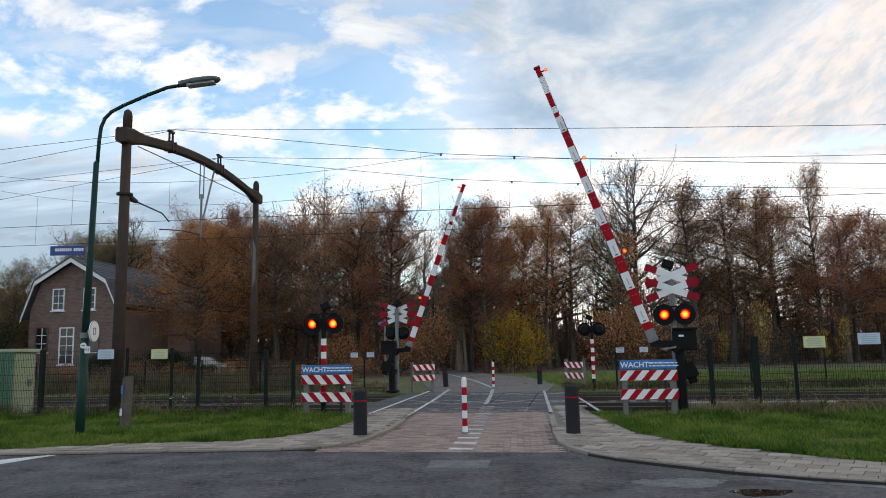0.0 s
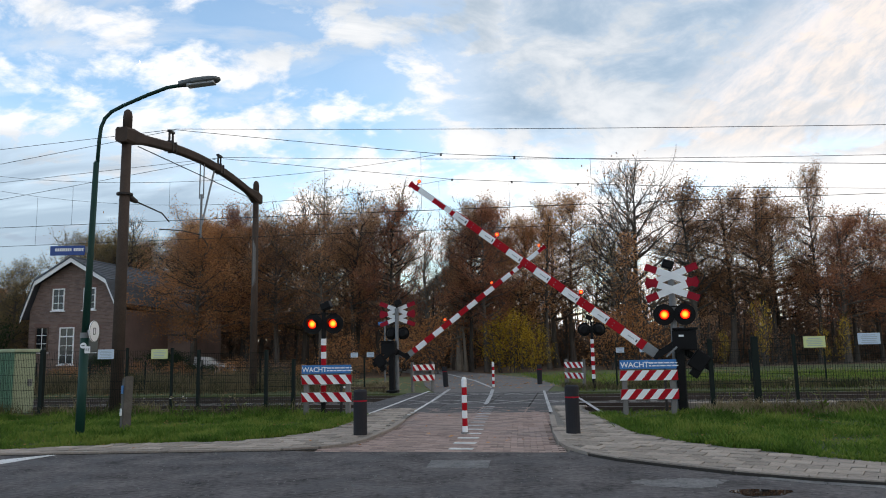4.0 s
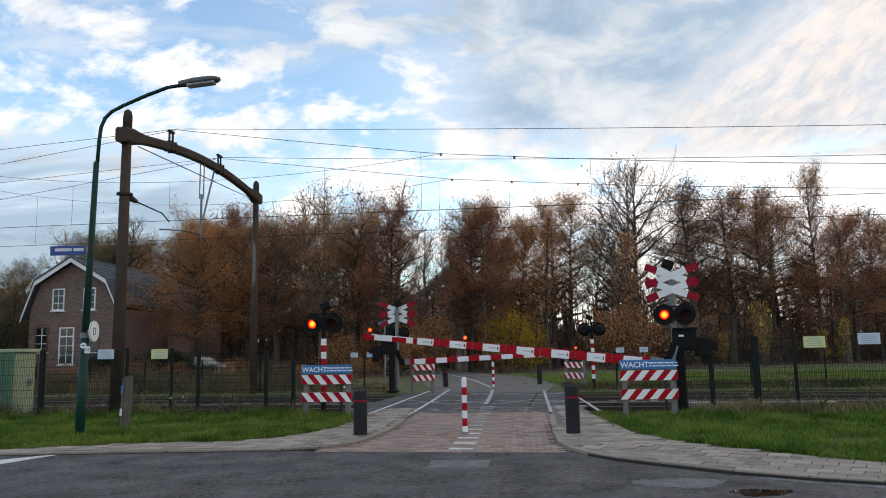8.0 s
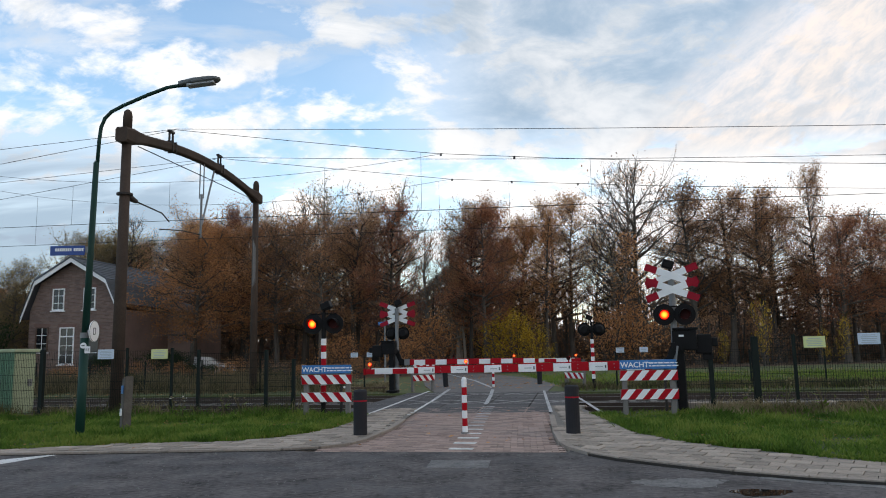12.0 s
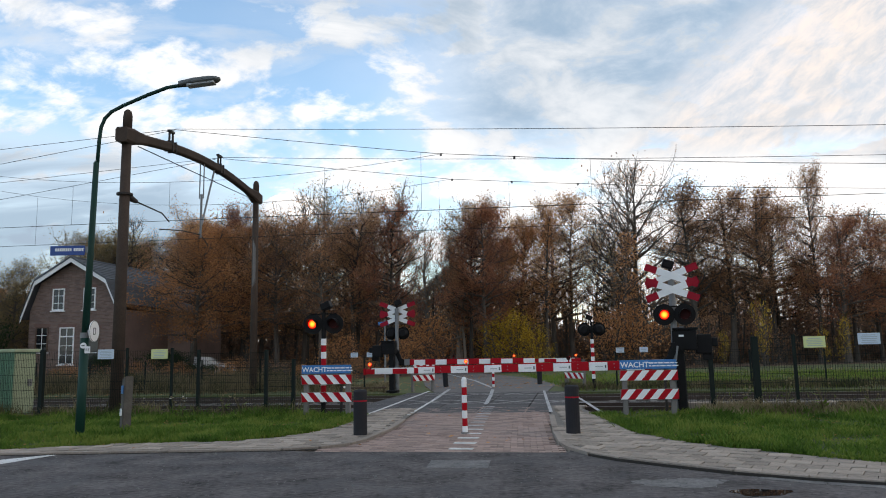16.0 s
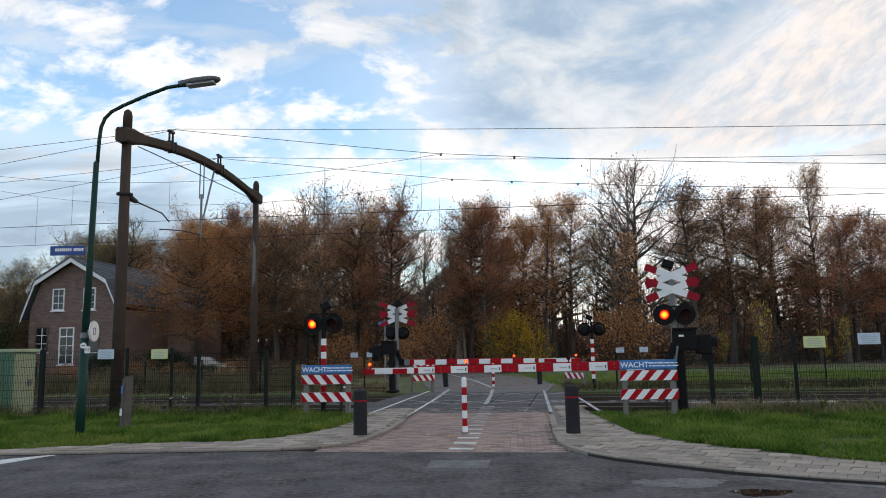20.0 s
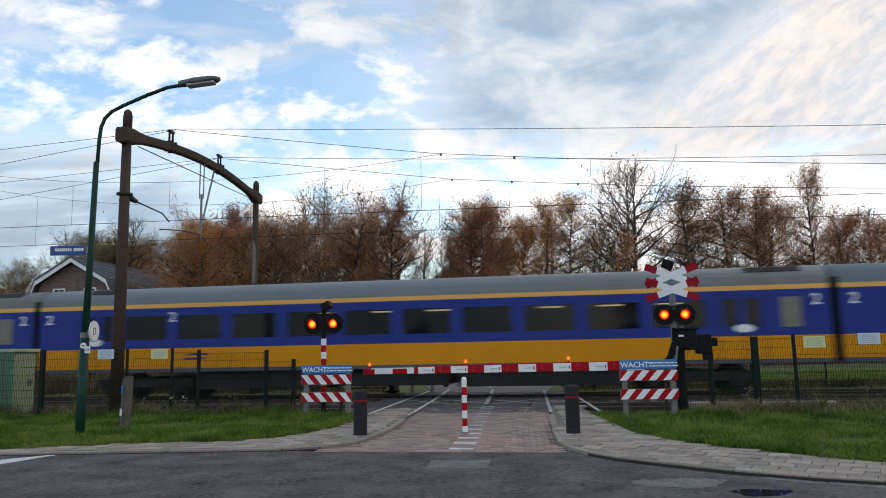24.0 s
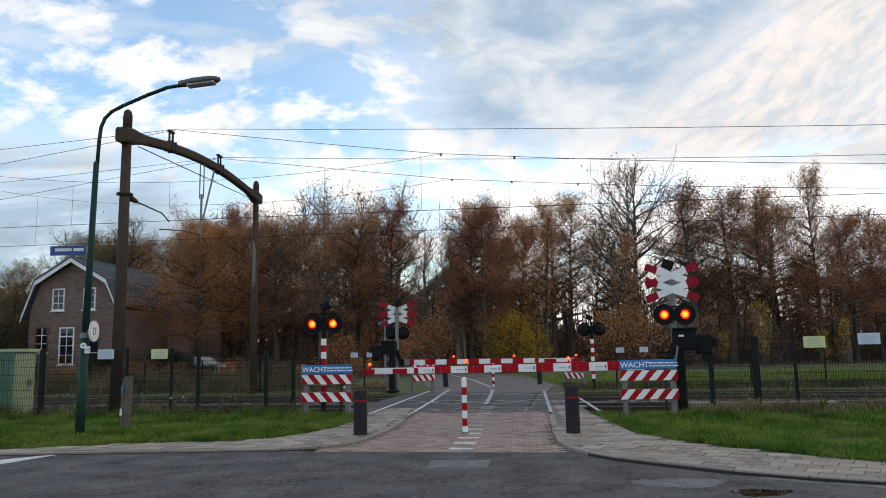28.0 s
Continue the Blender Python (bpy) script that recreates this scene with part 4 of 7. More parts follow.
def build_portal():
    t = thing("catenary_portal", Matrix.Translation(NM), "old concrete portal with an arched arm over both tracks", "catenary portal")
    span = FM - NM
    length = span.length
    ax = Matrix.Rotation(math.atan2(span.y, span.x), 4, "Z")
    for p, r0, r1, top, nm in (((0, 0, 0), 0.175, 0.125, 7.5, "near"), ((length, 0, 0), 0.15, 0.12, 7.75, "far")):
        q = ax @ Vector(p)
        mast = part("mast", tube(B(), [(q.x, q.y, -0.3), (q.x, q.y, top)], [r0, r1], 20), "concrete_pole", t, "round brown-grey concrete mast", True)
        bm = B()
        tube(bm, [(q.x, q.y, top + 0.3), (q.x, q.y, top + 0.72), (q.x, q.y, top + 0.86), (q.x, q.y, top + 0.92)], [0.125, 0.125, 0.10, 0.03], 16)
        part("mast_cap", bm, "concrete_pole", mast, "rounded concrete cap", True)
    # arched arm with thickened shoes at both ends
    n = 24
    bm = B()
    rings = []
    for i in range(n + 1):
        u = -0.3 + (length + 0.6) * i / n
        f = min(max(u / length, 0), 1)
        zc = 7.62 + 0.32 * f + 0.44 * math.sin(math.pi * f) ** 0.9 if 0 < f < 1 else 7.62 + 0.32 * f
        shoe = max(0.0, 1 - min(abs(u), abs(length - u)) / 0.8)
        hh, hw = 0.135 + 0.12 * shoe, 0.12 + 0.09 * shoe
        rings.append([bm.verts.new(ax @ Vector((u, sy * hw, zc + sz * hh))) for sy, sz in ((-1, -0.7), (-0.7, -1), (0.7, -1), (1, -0.7), (1, 0.7), (0.7, 1), (-0.7, 1), (-1, 0.7))])
    for a, b in zip(rings, rings[1:]):
        for k in range(8):
            bm.faces.new((a[k], a[(k + 1) % 8], b[(k + 1) % 8], b[k]))
    bm.faces.new(rings[0][::-1])
    bm.faces.new(rings[-1])
    bmesh.ops.recalc_face_normals(bm, faces=bm.faces)
    arm = part("arm", bm, "concrete_pole", t, "arched concrete cross arm")

    def arm_z(u):
        f = u / length
        return 7.62 + 0.32 * f + 0.44 * math.sin(math.pi * f) ** 0.9

    q = ax @ Vector((length, 0, 0))
    bm = B()
    for k in range(4):
        a0, a1 = -2.0 + 0.22 * k, -2.0 + 0.22 * (k + 1)
        r = 0.152
        vs = [bm.verts.new((q.x + r * math.cos(a), q.y + r * math.sin(a), z)) for a, z in ((a0, 4.3 + 0.1 * k), (a1, 4.2 + 0.05 * k), (a1, 6.2 - 0.15 * k), (a0, 6.05))]
        bm.faces.new(vs)
    part("pale_patch", bm, "grey_board", t, "pale worn paint patch on the mast")
    for u in (2.55, 6.25):
        bm = B()
        z = arm_z(u) + 0.15
        for du in (-0.11, 0.11):
            box(bm, ax @ Vector((u + du, 0, z + 0.16)), (0.05, 0.05, 0.36), ax.to_3x3())
            box(bm, ax @ Vector((u + du, 0, z - 0.13)), (0.045, 0.29, 0.34), ax.to_3x3())
        box(bm, ax @ Vector((u, 0, z + 0.36)), (0.32, 0.10, 0.07), ax.to_3x3())
        part("insulator_bracket", bm, "dark_steel", t, "dark steel bracket on the arm")
    bm = B()
    for du, z1 in ((4.85, 5.75), ):
        for s in (-0.07, 0.07):
            tube(bm, [ax @ Vector((du, s, arm_z(du))), ax @ Vector((du, s, arm_z(du) - 1.35))], 0.022, 6)
        tube(bm, [ax @ Vector((du, 0, arm_z(du) - 1.2)), ax @ Vector((du, 0, 5.5))], 0.04, 8)
        tube(bm, [ax @ Vector((du + 1.05, 0, arm_z(du + 1.05))), ax @ Vector((du + 0.06, 0, 5.95))], 0.035, 8)
    part("drop_tube", bm, "galv", t, "galvanised drop tube for the contact wires")
    for u, z in ((4.85, 5.4),):
        bm = B()
        tube(bm, [ax @ Vector((u, 0, 5.6)), ax @ Vector((u + 0.9, 0.3, 5.62)), ax @ Vector((u + 1.7, 0.5, 5.5))], 0.02, 6)
        tube(bm, [ax @ Vector((u, 0, 5.6)), ax @ Vector((u - 0.9, 0.3, 5.62)), ax @ Vector((u - 1.9, 0.5, 5.5))], 0.02, 6)
        part("register_arm", bm, "dark_steel", t)
    bm = B()
    tube(bm, [ax @ Vector((0.6, 0, arm_z(0.6) - 0.22)), ax @ Vector((length - 0.3, 0, arm_z(9.2) - 0.22))], 0.016, 6)
    part("stay_wire", bm, "dark_steel", t)
    bm = B()
    tube(bm, [(0, 0, 5.955), (0, 0, 6.01)], 0.215, 16)
    tube(bm, [ax @ Vector((0.2, 0, 5.96)), ax @ Vector((0.34, 0, 5.93)), ax @ Vector((0.62, 0, 5.90))], [0.05, 0.09, 0.06], 10)
    tube(bm, [ax @ Vector((0.6, 0, 5.9)), ax @ Vector((2.15, 0, 5.84)), ax @ Vector((2.6, 0, 5.66))], 0.022, 6)
    part("pull_off", bm, "dark_steel", t, "dark band and insulator on the mast")
    return t


build_portal()


def build_wire(points, r, label):
    cu = tube(B(), points, r, 5)
    return tagged(new("overhead_wire", finish("overhead_wire", cu, "wire")), label, "overhead wire", "overhead wires")


def hung(y0, coeffs, xa, xb, r, label, n=18):
    """A wire over the line y0, its height a polynomial in x."""
    pts = []
    for i in range(n + 1):
        x = xa + (xb - xa) * i / n
        pts.append((*along(x, y0), sum(c * x ** k for k, c in enumerate(coeffs))))
    return build_wire(pts, r, label)


# each feeder and catenary is hung on the portal at x = -8.2 and runs on both ways
WIRES = (
    (NEAR_Y, (7.969, -0.0670, 0.00052), -8.33, 60, (8.906, 0.0422), "thin feeder wire above the near track"),
    (FAR_Y, (8.165, -0.0649, 0.00079), -8.05, 60, (9.116, 0.0471), "thin feeder wire above the far track"),
)
for y0, right, xm, xe, left, lab in WIRES:
    hung(y0, right, xm, xe, 0.0085, lab)
    hung(y0, left, -60, xm, 0.0085, lab)
hung(NEAR_Y, (7.218, -0.151, 0.00093), -8.33, -0.01, 0.0085, "sagging catenary wire above the near track")
hung(NEAR_Y, (7.226, -0.1106, 0.00195), -0.01, 55, 0.0085, "sagging catenary wire above the near track")
hung(NEAR_Y, (9.528, 0.1199), -36, -8.33, 0.0085, "sagging catenary wire above the near track")
hung(FAR_Y, (7.474, -0.1493, 0.0002), -8.04, 0.36, 0.0085, "sagging catenary wire above the far track")
hung(FAR_Y, (7.458, -0.1034, 0.00162), 0.36, 60, 0.0085, "sagging catenary wire above the far track")
hung(FAR_Y, (9.693, 0.1202), -36, -8.04, 0.0085, "sagging catenary wire above the far track")
hung(NEAR_Y, (5.559, -0.0118, -0.00015), -60, 60, 0.0085, "contact wire over the near track", 30)
hung(FAR_Y, (5.657, -0.0101, -0.00012), -60, 60, 0.0085, "contact wire over the far track", 30)
hung(NEAR_Y, (7.218, 0.1093, 0.00721, -0.00009), -20, -0.01, 0.006, "thin stitch wire below the near catenary")
hung(FAR_Y, (7.386, 0.1179, 0.00771, -0.00007), -20, 0.36, 0.006, "thin stitch wire below the far catenary")
for x, y0, z0, z1 in ((-0.6, NEAR_Y, 7.31, 5.57), (-11.72, NEAR_Y, 6.96, 5.68), (-8.44, NEAR_Y, 6.86, 5.65), (-0.1, FAR_Y, 7.37, 5.66), (4.2, NEAR_Y, 6.80, 5.51), (-4.2, FAR_Y, 8.10, 5.70), (-15.5, FAR_Y, 7.7, 5.79), (2.3, FAR_Y, 7.23, 5.63)):
    build_wire([(*along(x, y0), z0), (*along(x, y0), z1)], 0.005, "thin dropper between the overhead wires")
for x, y0, z in ((-0.01, NEAR_Y, 7.22), (2.1, NEAR_Y, 7.0), (0.36, FAR_Y, 7.42), (2.4, FAR_Y, 7.22), (4.6, FAR_Y, 7.02)):
    c = thing("wire_clamp", Matrix.Translation((*along(x, y0), z)), "small dark clamp on an overhead wire", "wire clamp", "wire clamps")
    part("jaw", box(B(), (0, 0, -0.02), (0.06, 0.025, 0.08), None, 0.006), "dark_steel", c)
    part("bolt", tube(B(), [(0, -0.03, -0.05), (0, 0.03, -0.05)], 0.012, 6), "dark_steel", c)


# ---- lamp, posts, cabinet, fences ----
def build_street_lamp():
    t = thing("street_lamp", Matrix.Translation((-6.86, 14.05, 0)), "dark green street lamp with a swept arm and grey head", "street lamp")
    part("lower_pole", tube(B(), [(0, 0, -0.3), (0.02, 0, 1.9)], [0.085, 0.08], 16), "green_paint", t, smooth=True)
    part("collar", tube(B(), [(0.02, 0, 1.88), (0.02, 0, 1.98)], 0.088, 16), "galv", t)
    part("upper_pole", tube(B(), [(0.02, 0, 1.95), (0.05, 0, 3.5), (0.08, 0, 5.3), (0.10, 0, 5.32)], [0.068, 0.06, 0.052, 0.042], 16), "green_paint", t, smooth=True)
    arm = [(0.10, 0, 5.3), (0.115, 0, 5.75), (0.14, 0, 6.02), (0.21, 0, 6.2), (0.33, 0, 6.33), (0.55, 0, 6.45), (1.05, 0, 6.67), (1.42, 0, 6.81), (1.6, 0, 6.84), (1.72, 0, 6.85)]
    part("arm", tube(B(), arm, 0.036, 12), "green_paint", t, "curved arm", True)
    bm = B()
    q = Matrix.Rotation(radians(-7), 4, "Y")
    secs = [(0.0, 0.06, 0.075), (0.08, 0.085, 0.08), (0.3, 0.125, 0.095), (0.6, 0.13, 0.09), (0.75, 0.11, 0.065), (0.82, 0.05, 0.03)]
    rings = []
    for x, hw, hh in secs:
        rings.append([bm.verts.new(Vector((1.66, 0, 6.87)) + q.to_3x3() @ Vector((x, hw * math.cos(a), max(hh * math.sin(a), -0.045)))) for a in np.linspace(0, 2 * math.pi, 14, endpoint=False)])
    for a, b in zip(rings, rings[1:]):
        for k in range(14):
            bm.faces.new((a[k], a[(k + 1) % 14], b[(k + 1) % 14], b[k]))
    bm.faces.new(rings[0][::-1])
    bm.faces.new(rings[-1])
    bmesh.ops.recalc_face_normals(bm, faces=bm.faces)
    head = part("lamp_head", bm, "lamp_head", t, "grey lamp head", True)
    part("diffuser", box(B(), Vector((1.66, 0, 6.87)) + q.to_3x3() @ Vector((0.44, 0, -0.06)), (0.55, 0.2, 0.045), q.to_3x3(), 0.018), "lamp_and_bright_pane", head, "pale translucent cover")
    s = thing("street_name_sign", Matrix.Translation((-7.22, 13.98, 3.57)), "blue street name sign with white lettering on the lamp post", "street sign")
    part("plate", box(B(), (0, 0, -0.015), (0.66, 0.025, 0.185), None, 0.006), "blue_dark", s)
    bm, x = B(), -0.24
    for w in (0.045, 0.045, 0.045, 0.04, 0.03, 0.04, 0.04, 0.04, 0.0, 0.05, 0.04, 0.04, 0.03, 0.04):
        if w:
            box(bm, (x + w / 2, -0.0145, 0.0), (w * 0.75, 0.004, 0.058))
        x += (w or 0.03)
    part("text_bars", bm, "white", s)
    part("bracket", box(B(), (0.34, 0.04, 0), (0.10, 0.05, 0.12), None, 0.01), "galv", s)
    d = thing("round_traffic_sign", Matrix.Translation((-6.64, 13.98, 2.0)) @ Matrix.Rotation(radians(90), 4, "Z"), "round white traffic sign with a grey rim, turned nearly edge-on", "traffic sign")
    part("plate", disc(B(), (0, 0, 0), 0.2, 0.02, 28), "white", d)
    bm = B()
    bmesh.ops.create_circle(bm, segments=28, radius=0.19, matrix=Matrix.Translation((0, -0.013, 0)) @ Matrix.Rotation(math.pi / 2, 4, "X"))
    for k in range(28):
        a, b2 = 2 * math.pi * k / 28, 2 * math.pi * (k + 1) / 28
        slab_xz(bm, [(0.19 * math.cos(a), 0.19 * math.sin(a)), (0.2 * math.cos(a), 0.2 * math.sin(a)), (0.2 * math.cos(b2), 0.2 * math.sin(b2)), (0.19 * math.cos(b2), 0.19 * math.sin(b2))], -0.014, -0.011)
    part("rim", bm, "ink", d)
    bm = B()
    for x, z, w, h in ((-0.05, 0, 0.015, 0.13), (0.03, 0, 0.015, 0.13), (-0.01, 0.06, 0.08, 0.015), (-0.01, -0.06, 0.08, 0.015)):
        box(bm, (x, -0.012, z), (w, 0.004, h))
    part("mark", bm, "ink", d)
    part("clamp", box(B(), (0, 0.06, 0), (0.05, 0.12, 0.05)), "galv", d)
    for z, nm, lab, s2 in ((1.735, "small_round_badge", "small round white badge on the lamp post", 0), (1.655, "number_plate", "small white plate with dark figures on the lamp post", 1)):
        e = thing(nm, Matrix.Translation((-6.80 + 0.08 * s2, 13.92, z)), lab, "plate")
        if s2:
            part("plate", box(B(), (0, 0, 0), (0.10, 0.02, 0.13), None, 0.004), "white", e)
            part("bars", box(box(B(), (-0.02, -0.012, 0), (0.015, 0.004, 0.05)), (0.02, -0.012, 0), (0.015, 0.004, 0.05)), "ink", e)
        else:
            part("plate", disc(B(), (0, 0, 0), 0.055, 0.02, 20), "white", e)
            part("bar", box(B(), (0, -0.012, 0), (0.06, 0.004, 0.018)), "ink", e)
    return t


build_street_lamp()


def build_bollard(m, h, label, r=0.125):
    t = thing("bollard", m, label, "bollard", "bollards")
    part("body", tube(B(), [(0, 0, -0.2), (0, 0, h - 0.03), (0, 0, h)], [r, r, r - 0.02], 20), "anthracite", t, smooth=False)
    part("red_band", tube(B(), [(0, 0, h * 0.745), (0, 0, h * 0.775)], r + 0.003, 20, False), "red_dull", t, "narrow dark red reflective band")
    return t


for x, y, h, lab in ((-1.57, 13.72, 0.83, "dark grey bollard with a red band beside the lane"), (2.24, 13.3, 0.86, "dark grey bollard with a red band on the footpath")):
    build_bollard(Matrix.Translation((x, y, 0)), h, lab)
for x, y, tilt in ((0.02, 31.7, -4), (4.12, 32.6, 0)):
    build_bollard(Matrix.Translation((x, y, 0)) @ pose(0, 0, 0, 0, tilt, 0), 0.85, "dark bollard beside the lane beyond the tracks", 0.11)


def build_marker_post(m, h, n, r, label):
    t = thing("marker_post", m, label, "marker post", "red and white posts")
    for k in range(n):
        part("band", tube(B(), [(0, 0, h * k / n - (0.1 if k == 0 else 0)), (0, 0, h * (k + 1) / n)], r, 14), "white" if k % 2 == 0 else "red", t)
    part("dome", tube(B(), [(0, 0, h), (0, 0, h + r * 0.6), (0, 0, h + r)], [r, r * 0.8, r * 0.2], 14), "white", t)
    part("foot", tube(B(), [(0, 0, -0.02), (0, 0, 0.035)], [r * 1.9, r * 1.5], 14), "grey_board", t)
    return t


build_marker_post(Matrix.Translation((0.34, 13.75, 0)), 0.98, 7, 0.048, "slim red and white plastic post in the middle of the lane")
build_marker_post(Matrix.Translation((1.95, 30.4, 0)), 0.98, 7, 0.05, "slim red and white post on the far side of the crossing")


def build_stone_post():
    t = thing("concrete_post", Matrix.Translation((-6.4, 14.95, 0)) @ pose(0, 0, 0, 0, 1.5, 42), "weathered square concrete post with sloping top", "post")
    bm = B()
    bmesh.ops.create_cube(bm, size=1, matrix=Matrix.Translation((0, 0, 0.42)) @ Matrix.Diagonal((0.17, 0.17, 1.3, 1)))
    for v in bm.verts:
        if v.co.z > 1 and v.co.y < 0:
            v.co.z += 0.06
    bmesh.ops.bevel(bm, geom=list(bm.edges), offset=0.015, segments=2, affect="EDGES")
    part("shaft", bm, "stone_post", t)
    part("blue_plate", box(B(), (-0.1, 0, 0.86), (0.012, 0.1, 0.16)), "blue_sign", t, "small blue plate")
    part("white_plate", box(B(), (-0.1, 0, 0.42), (0.012, 0.1, 0.14)), "white", t, "small white plate")
    return t


build_stone_post()


def build_cabinet():
    t = thing("equipment_cabinet", frame_at(-12.72, 18.14), "pale green ribbed steel equipment cabinet behind the fence", "cabinet")
    part("body", box(B(), (0, 0.43, 0.85), (2.1, 0.86, 1.7), None, 0.02), "cabinet_rib", t)
    for k in range(29):
        x = -1.0 + 0.071 * k
        part("rib", box(B(), (x, -0.012, 0.85), (0.035, 0.025, 1.5), None, 0.006), "cabinet_rib", t)
    part("door", box(B(), (1.062, 0.43, 0.85), (0.03, 0.80, 1.6), None, 0.008), "cabinet", t, "plain pale green door")
    part("handle", box(B(), (1.095, 0.62, 0.86), (0.04, 0.14, 0.19), None, 0.01), "galv", t, "grey lock box")
    part("lid", box(B(), (0.02, 0.43, 1.74), (2.25, 1.0, 0.09), None, 0.02), "cabinet", t, "pale green weathered lid")
    part("plinth", box(B(), (0, 0.43, -0.05), (2.1, 0.86, 0.16)), "grey_board", t)
    return t


build_cabinet()


def mesh_panel(x0, x1, z0, z1, step=0.05):
    """Welded wire panel: fine uprights and doubled cross wires."""
    bm = B()
    n = max(2, int((x1 - x0) / step))
    for k in range(n + 1):
        x = x0 + (x1 - x0) * k / n
        box(bm, (x, 0, (z0 + z1) / 2), (0.0055, 0.0055, z1 - z0))
    for k in range(9):
        z = z0 + (z1 - z0) * k / 8
        for dy in (-0.006, 0.006):
            box(bm, ((x0 + x1) / 2, dy, z), (x1 - x0, 0.006, 0.008))
    return bm


def build_fence(name, y0, posts, label, h=1.66, thick=0.075, z=0.0, panels=True, step=0.05):
    """posts: (x, height, width) along the line."""
    t = thing(name, frame_at(0, y0, 0, z), label, "fence", "fences")
    k = 1 / math.cos(TANG)
    for x, hh, w in posts:
        part("post", box(B(), (x * k, 0, hh / 2 - 0.15), (w, w, hh + 0.3), None, 0.006), "fence", t)
    if panels:
        for (xa, ha, _), (xb, hb, _) in zip(posts, posts[1:]):
            part("mesh_panel", mesh_panel(xa * k + 0.03, xb * k - 0.03, 0.08, min(ha, hb) - 0.06, step), "fence", t, "dark green welded wire panel")
    return t


build_fence("wire_fence", 18.0, [(-15.5, 1.75, 0.07), (-13.1, 1.75, 0.07), (-10.72, 1.74, 0.11), (-8.3, 1.74, 0.06), (-7.05, 1.72, 0.06), (-6.32, 1.66, 0.075), (-4.51, 1.62, 0.085), (-3.80, 1.38, 0.085)], "dark green wire mesh fence along the railway")
build_fence("wire_fence", 18.02, [(5.45, 1.62, 0.13), (6.07, 1.66, 0.10), (7.03, 1.70, 0.14), (7.86, 1.73, 0.07), (10.3, 1.74, 0.06), (12.8, 1.74, 0.06), (15.3, 1.74, 0.06)], "dark green wire mesh fence with heavy posts beside the barrier")
build_fence("wire_fence", 28.9, [(-30 + 2.5 * k, 1.35, 0.05) for k in range(11)] + [(-3.2, 1.35, 0.06)], "thin wire fence behind the far track", step=0.1)
build_fence("wire_fence", 28.9, [(6.4, 1.35, 0.06)] + [(8.6 + 2.5 * k, 1.35, 0.05) for k in range(13)], "thin wire fence behind the far track", step=0.1)


def build_board(m, w, h, face, label, lines, group):
    t = thing("notice_board", m, label, "notice board", group)
    part("plate", box(B(), (0, 0, 0), (w, 0.015, h), None, 0.004), face, t)
    rng = random.Random(int(w * 1000))
    for k in range(lines):
        z = h * (0.32 - 0.64 * k / max(1, lines - 1))
        ww = w * rng.uniform(0.5, 0.8)
        part("text_bar", box(B(), (0, -0.0095, z), (ww, 0.004, h * 0.30 / lines)), M["sign_ink"], t)
    return t


M["sign_ink"] = mat("faded_print", (0.36, 0.42, 0.46), 0.6, 0, 0.1, 6, 60, 0)
for x, z, face, lab in ((-8.88, 1.59, "sign_white", "pale blue notice board on the railway fence"), (-7.38, 1.57, "sign_yellow", "pale yellow notice board on the railway fence"), (8.26, 1.55, "sign_yellow", "pale yellow notice board on the railway fence"), (9.38, 1.60, "sign_white", "pale blue notice board on the railway fence")):
    build_board(frame_at(x, 17.94, 0, z), 0.46, 0.25, face, lab, 5, "notice boards")
for x, z in ((-3.6, 1.42), (-2.95, 1.42), (6.55, 1.42), (7.4, 1.42)):
    build_board(frame_at(x, 28.85, 0, z), 0.30, 0.19, "sign_white", "small white notice board on the far fence", 3, "far notice boards")


def build_far_board(m):
    t = thing("warning_board", m, "red-white striped warning board beyond the tracks", "warning sign", "warning boards at the crossing")
    for x in (-0.5, 0.5):
        part("post", box(B(), (x, 0.06, 0.45), (0.1, 0.1, 1.3), None, 0.01), "grey_board", t)
    for z0 in (0.78, 0.38):
        b = part("board", box(B(), (0, 0.005, z0 + 0.11), (1.1, 0.03, 0.235), None, 0.005), "grey_board", t)
        bw, br = B(), B()
        striped_bar(bw, br, -0.55, 0.55, z0, z0 + 0.22, -0.012, 7, 0.85)
        part("white_stripes", bw, "white", b)
        part("red_stripes", br, "red", b)
    return t


build_far_board(Matrix.Translation((*along(-0.85, 28.9), 0)) @ Matrix.Rotation(TANG + radians(50), 4, "Z"))
build_far_board(Matrix.Translation((*along(4.9, 29.2), 0)) @ Matrix.Rotation(TANG - radians(50), 4, "Z"))


def build_cable_trough():
    t = thing("cable_trough", frame_at(7.4, 19.1), "grey concrete cable trough beside the track", "cable trough")
    for k in range(6):
        part("trough_section", box(B(), (-1.5 + 0.6 * k, 0, 0.0), (0.592, 0.4, 0.34), None, 0.015), "slab", t)
    b = thing("junction_box", frame_at(7.35, 18.75, 0, 0.16), "small white junction box beside the track", "junction box")
    part("case", box(B(), (0, 0, 0), (0.24, 0.16, 0.1), None, 0.015), "white", b)
    part("stake", tube(B(), [(0, 0, -0.4), (0, 0, -0.04)], 0.025, 8), "galv", b)


build_cable_trough()


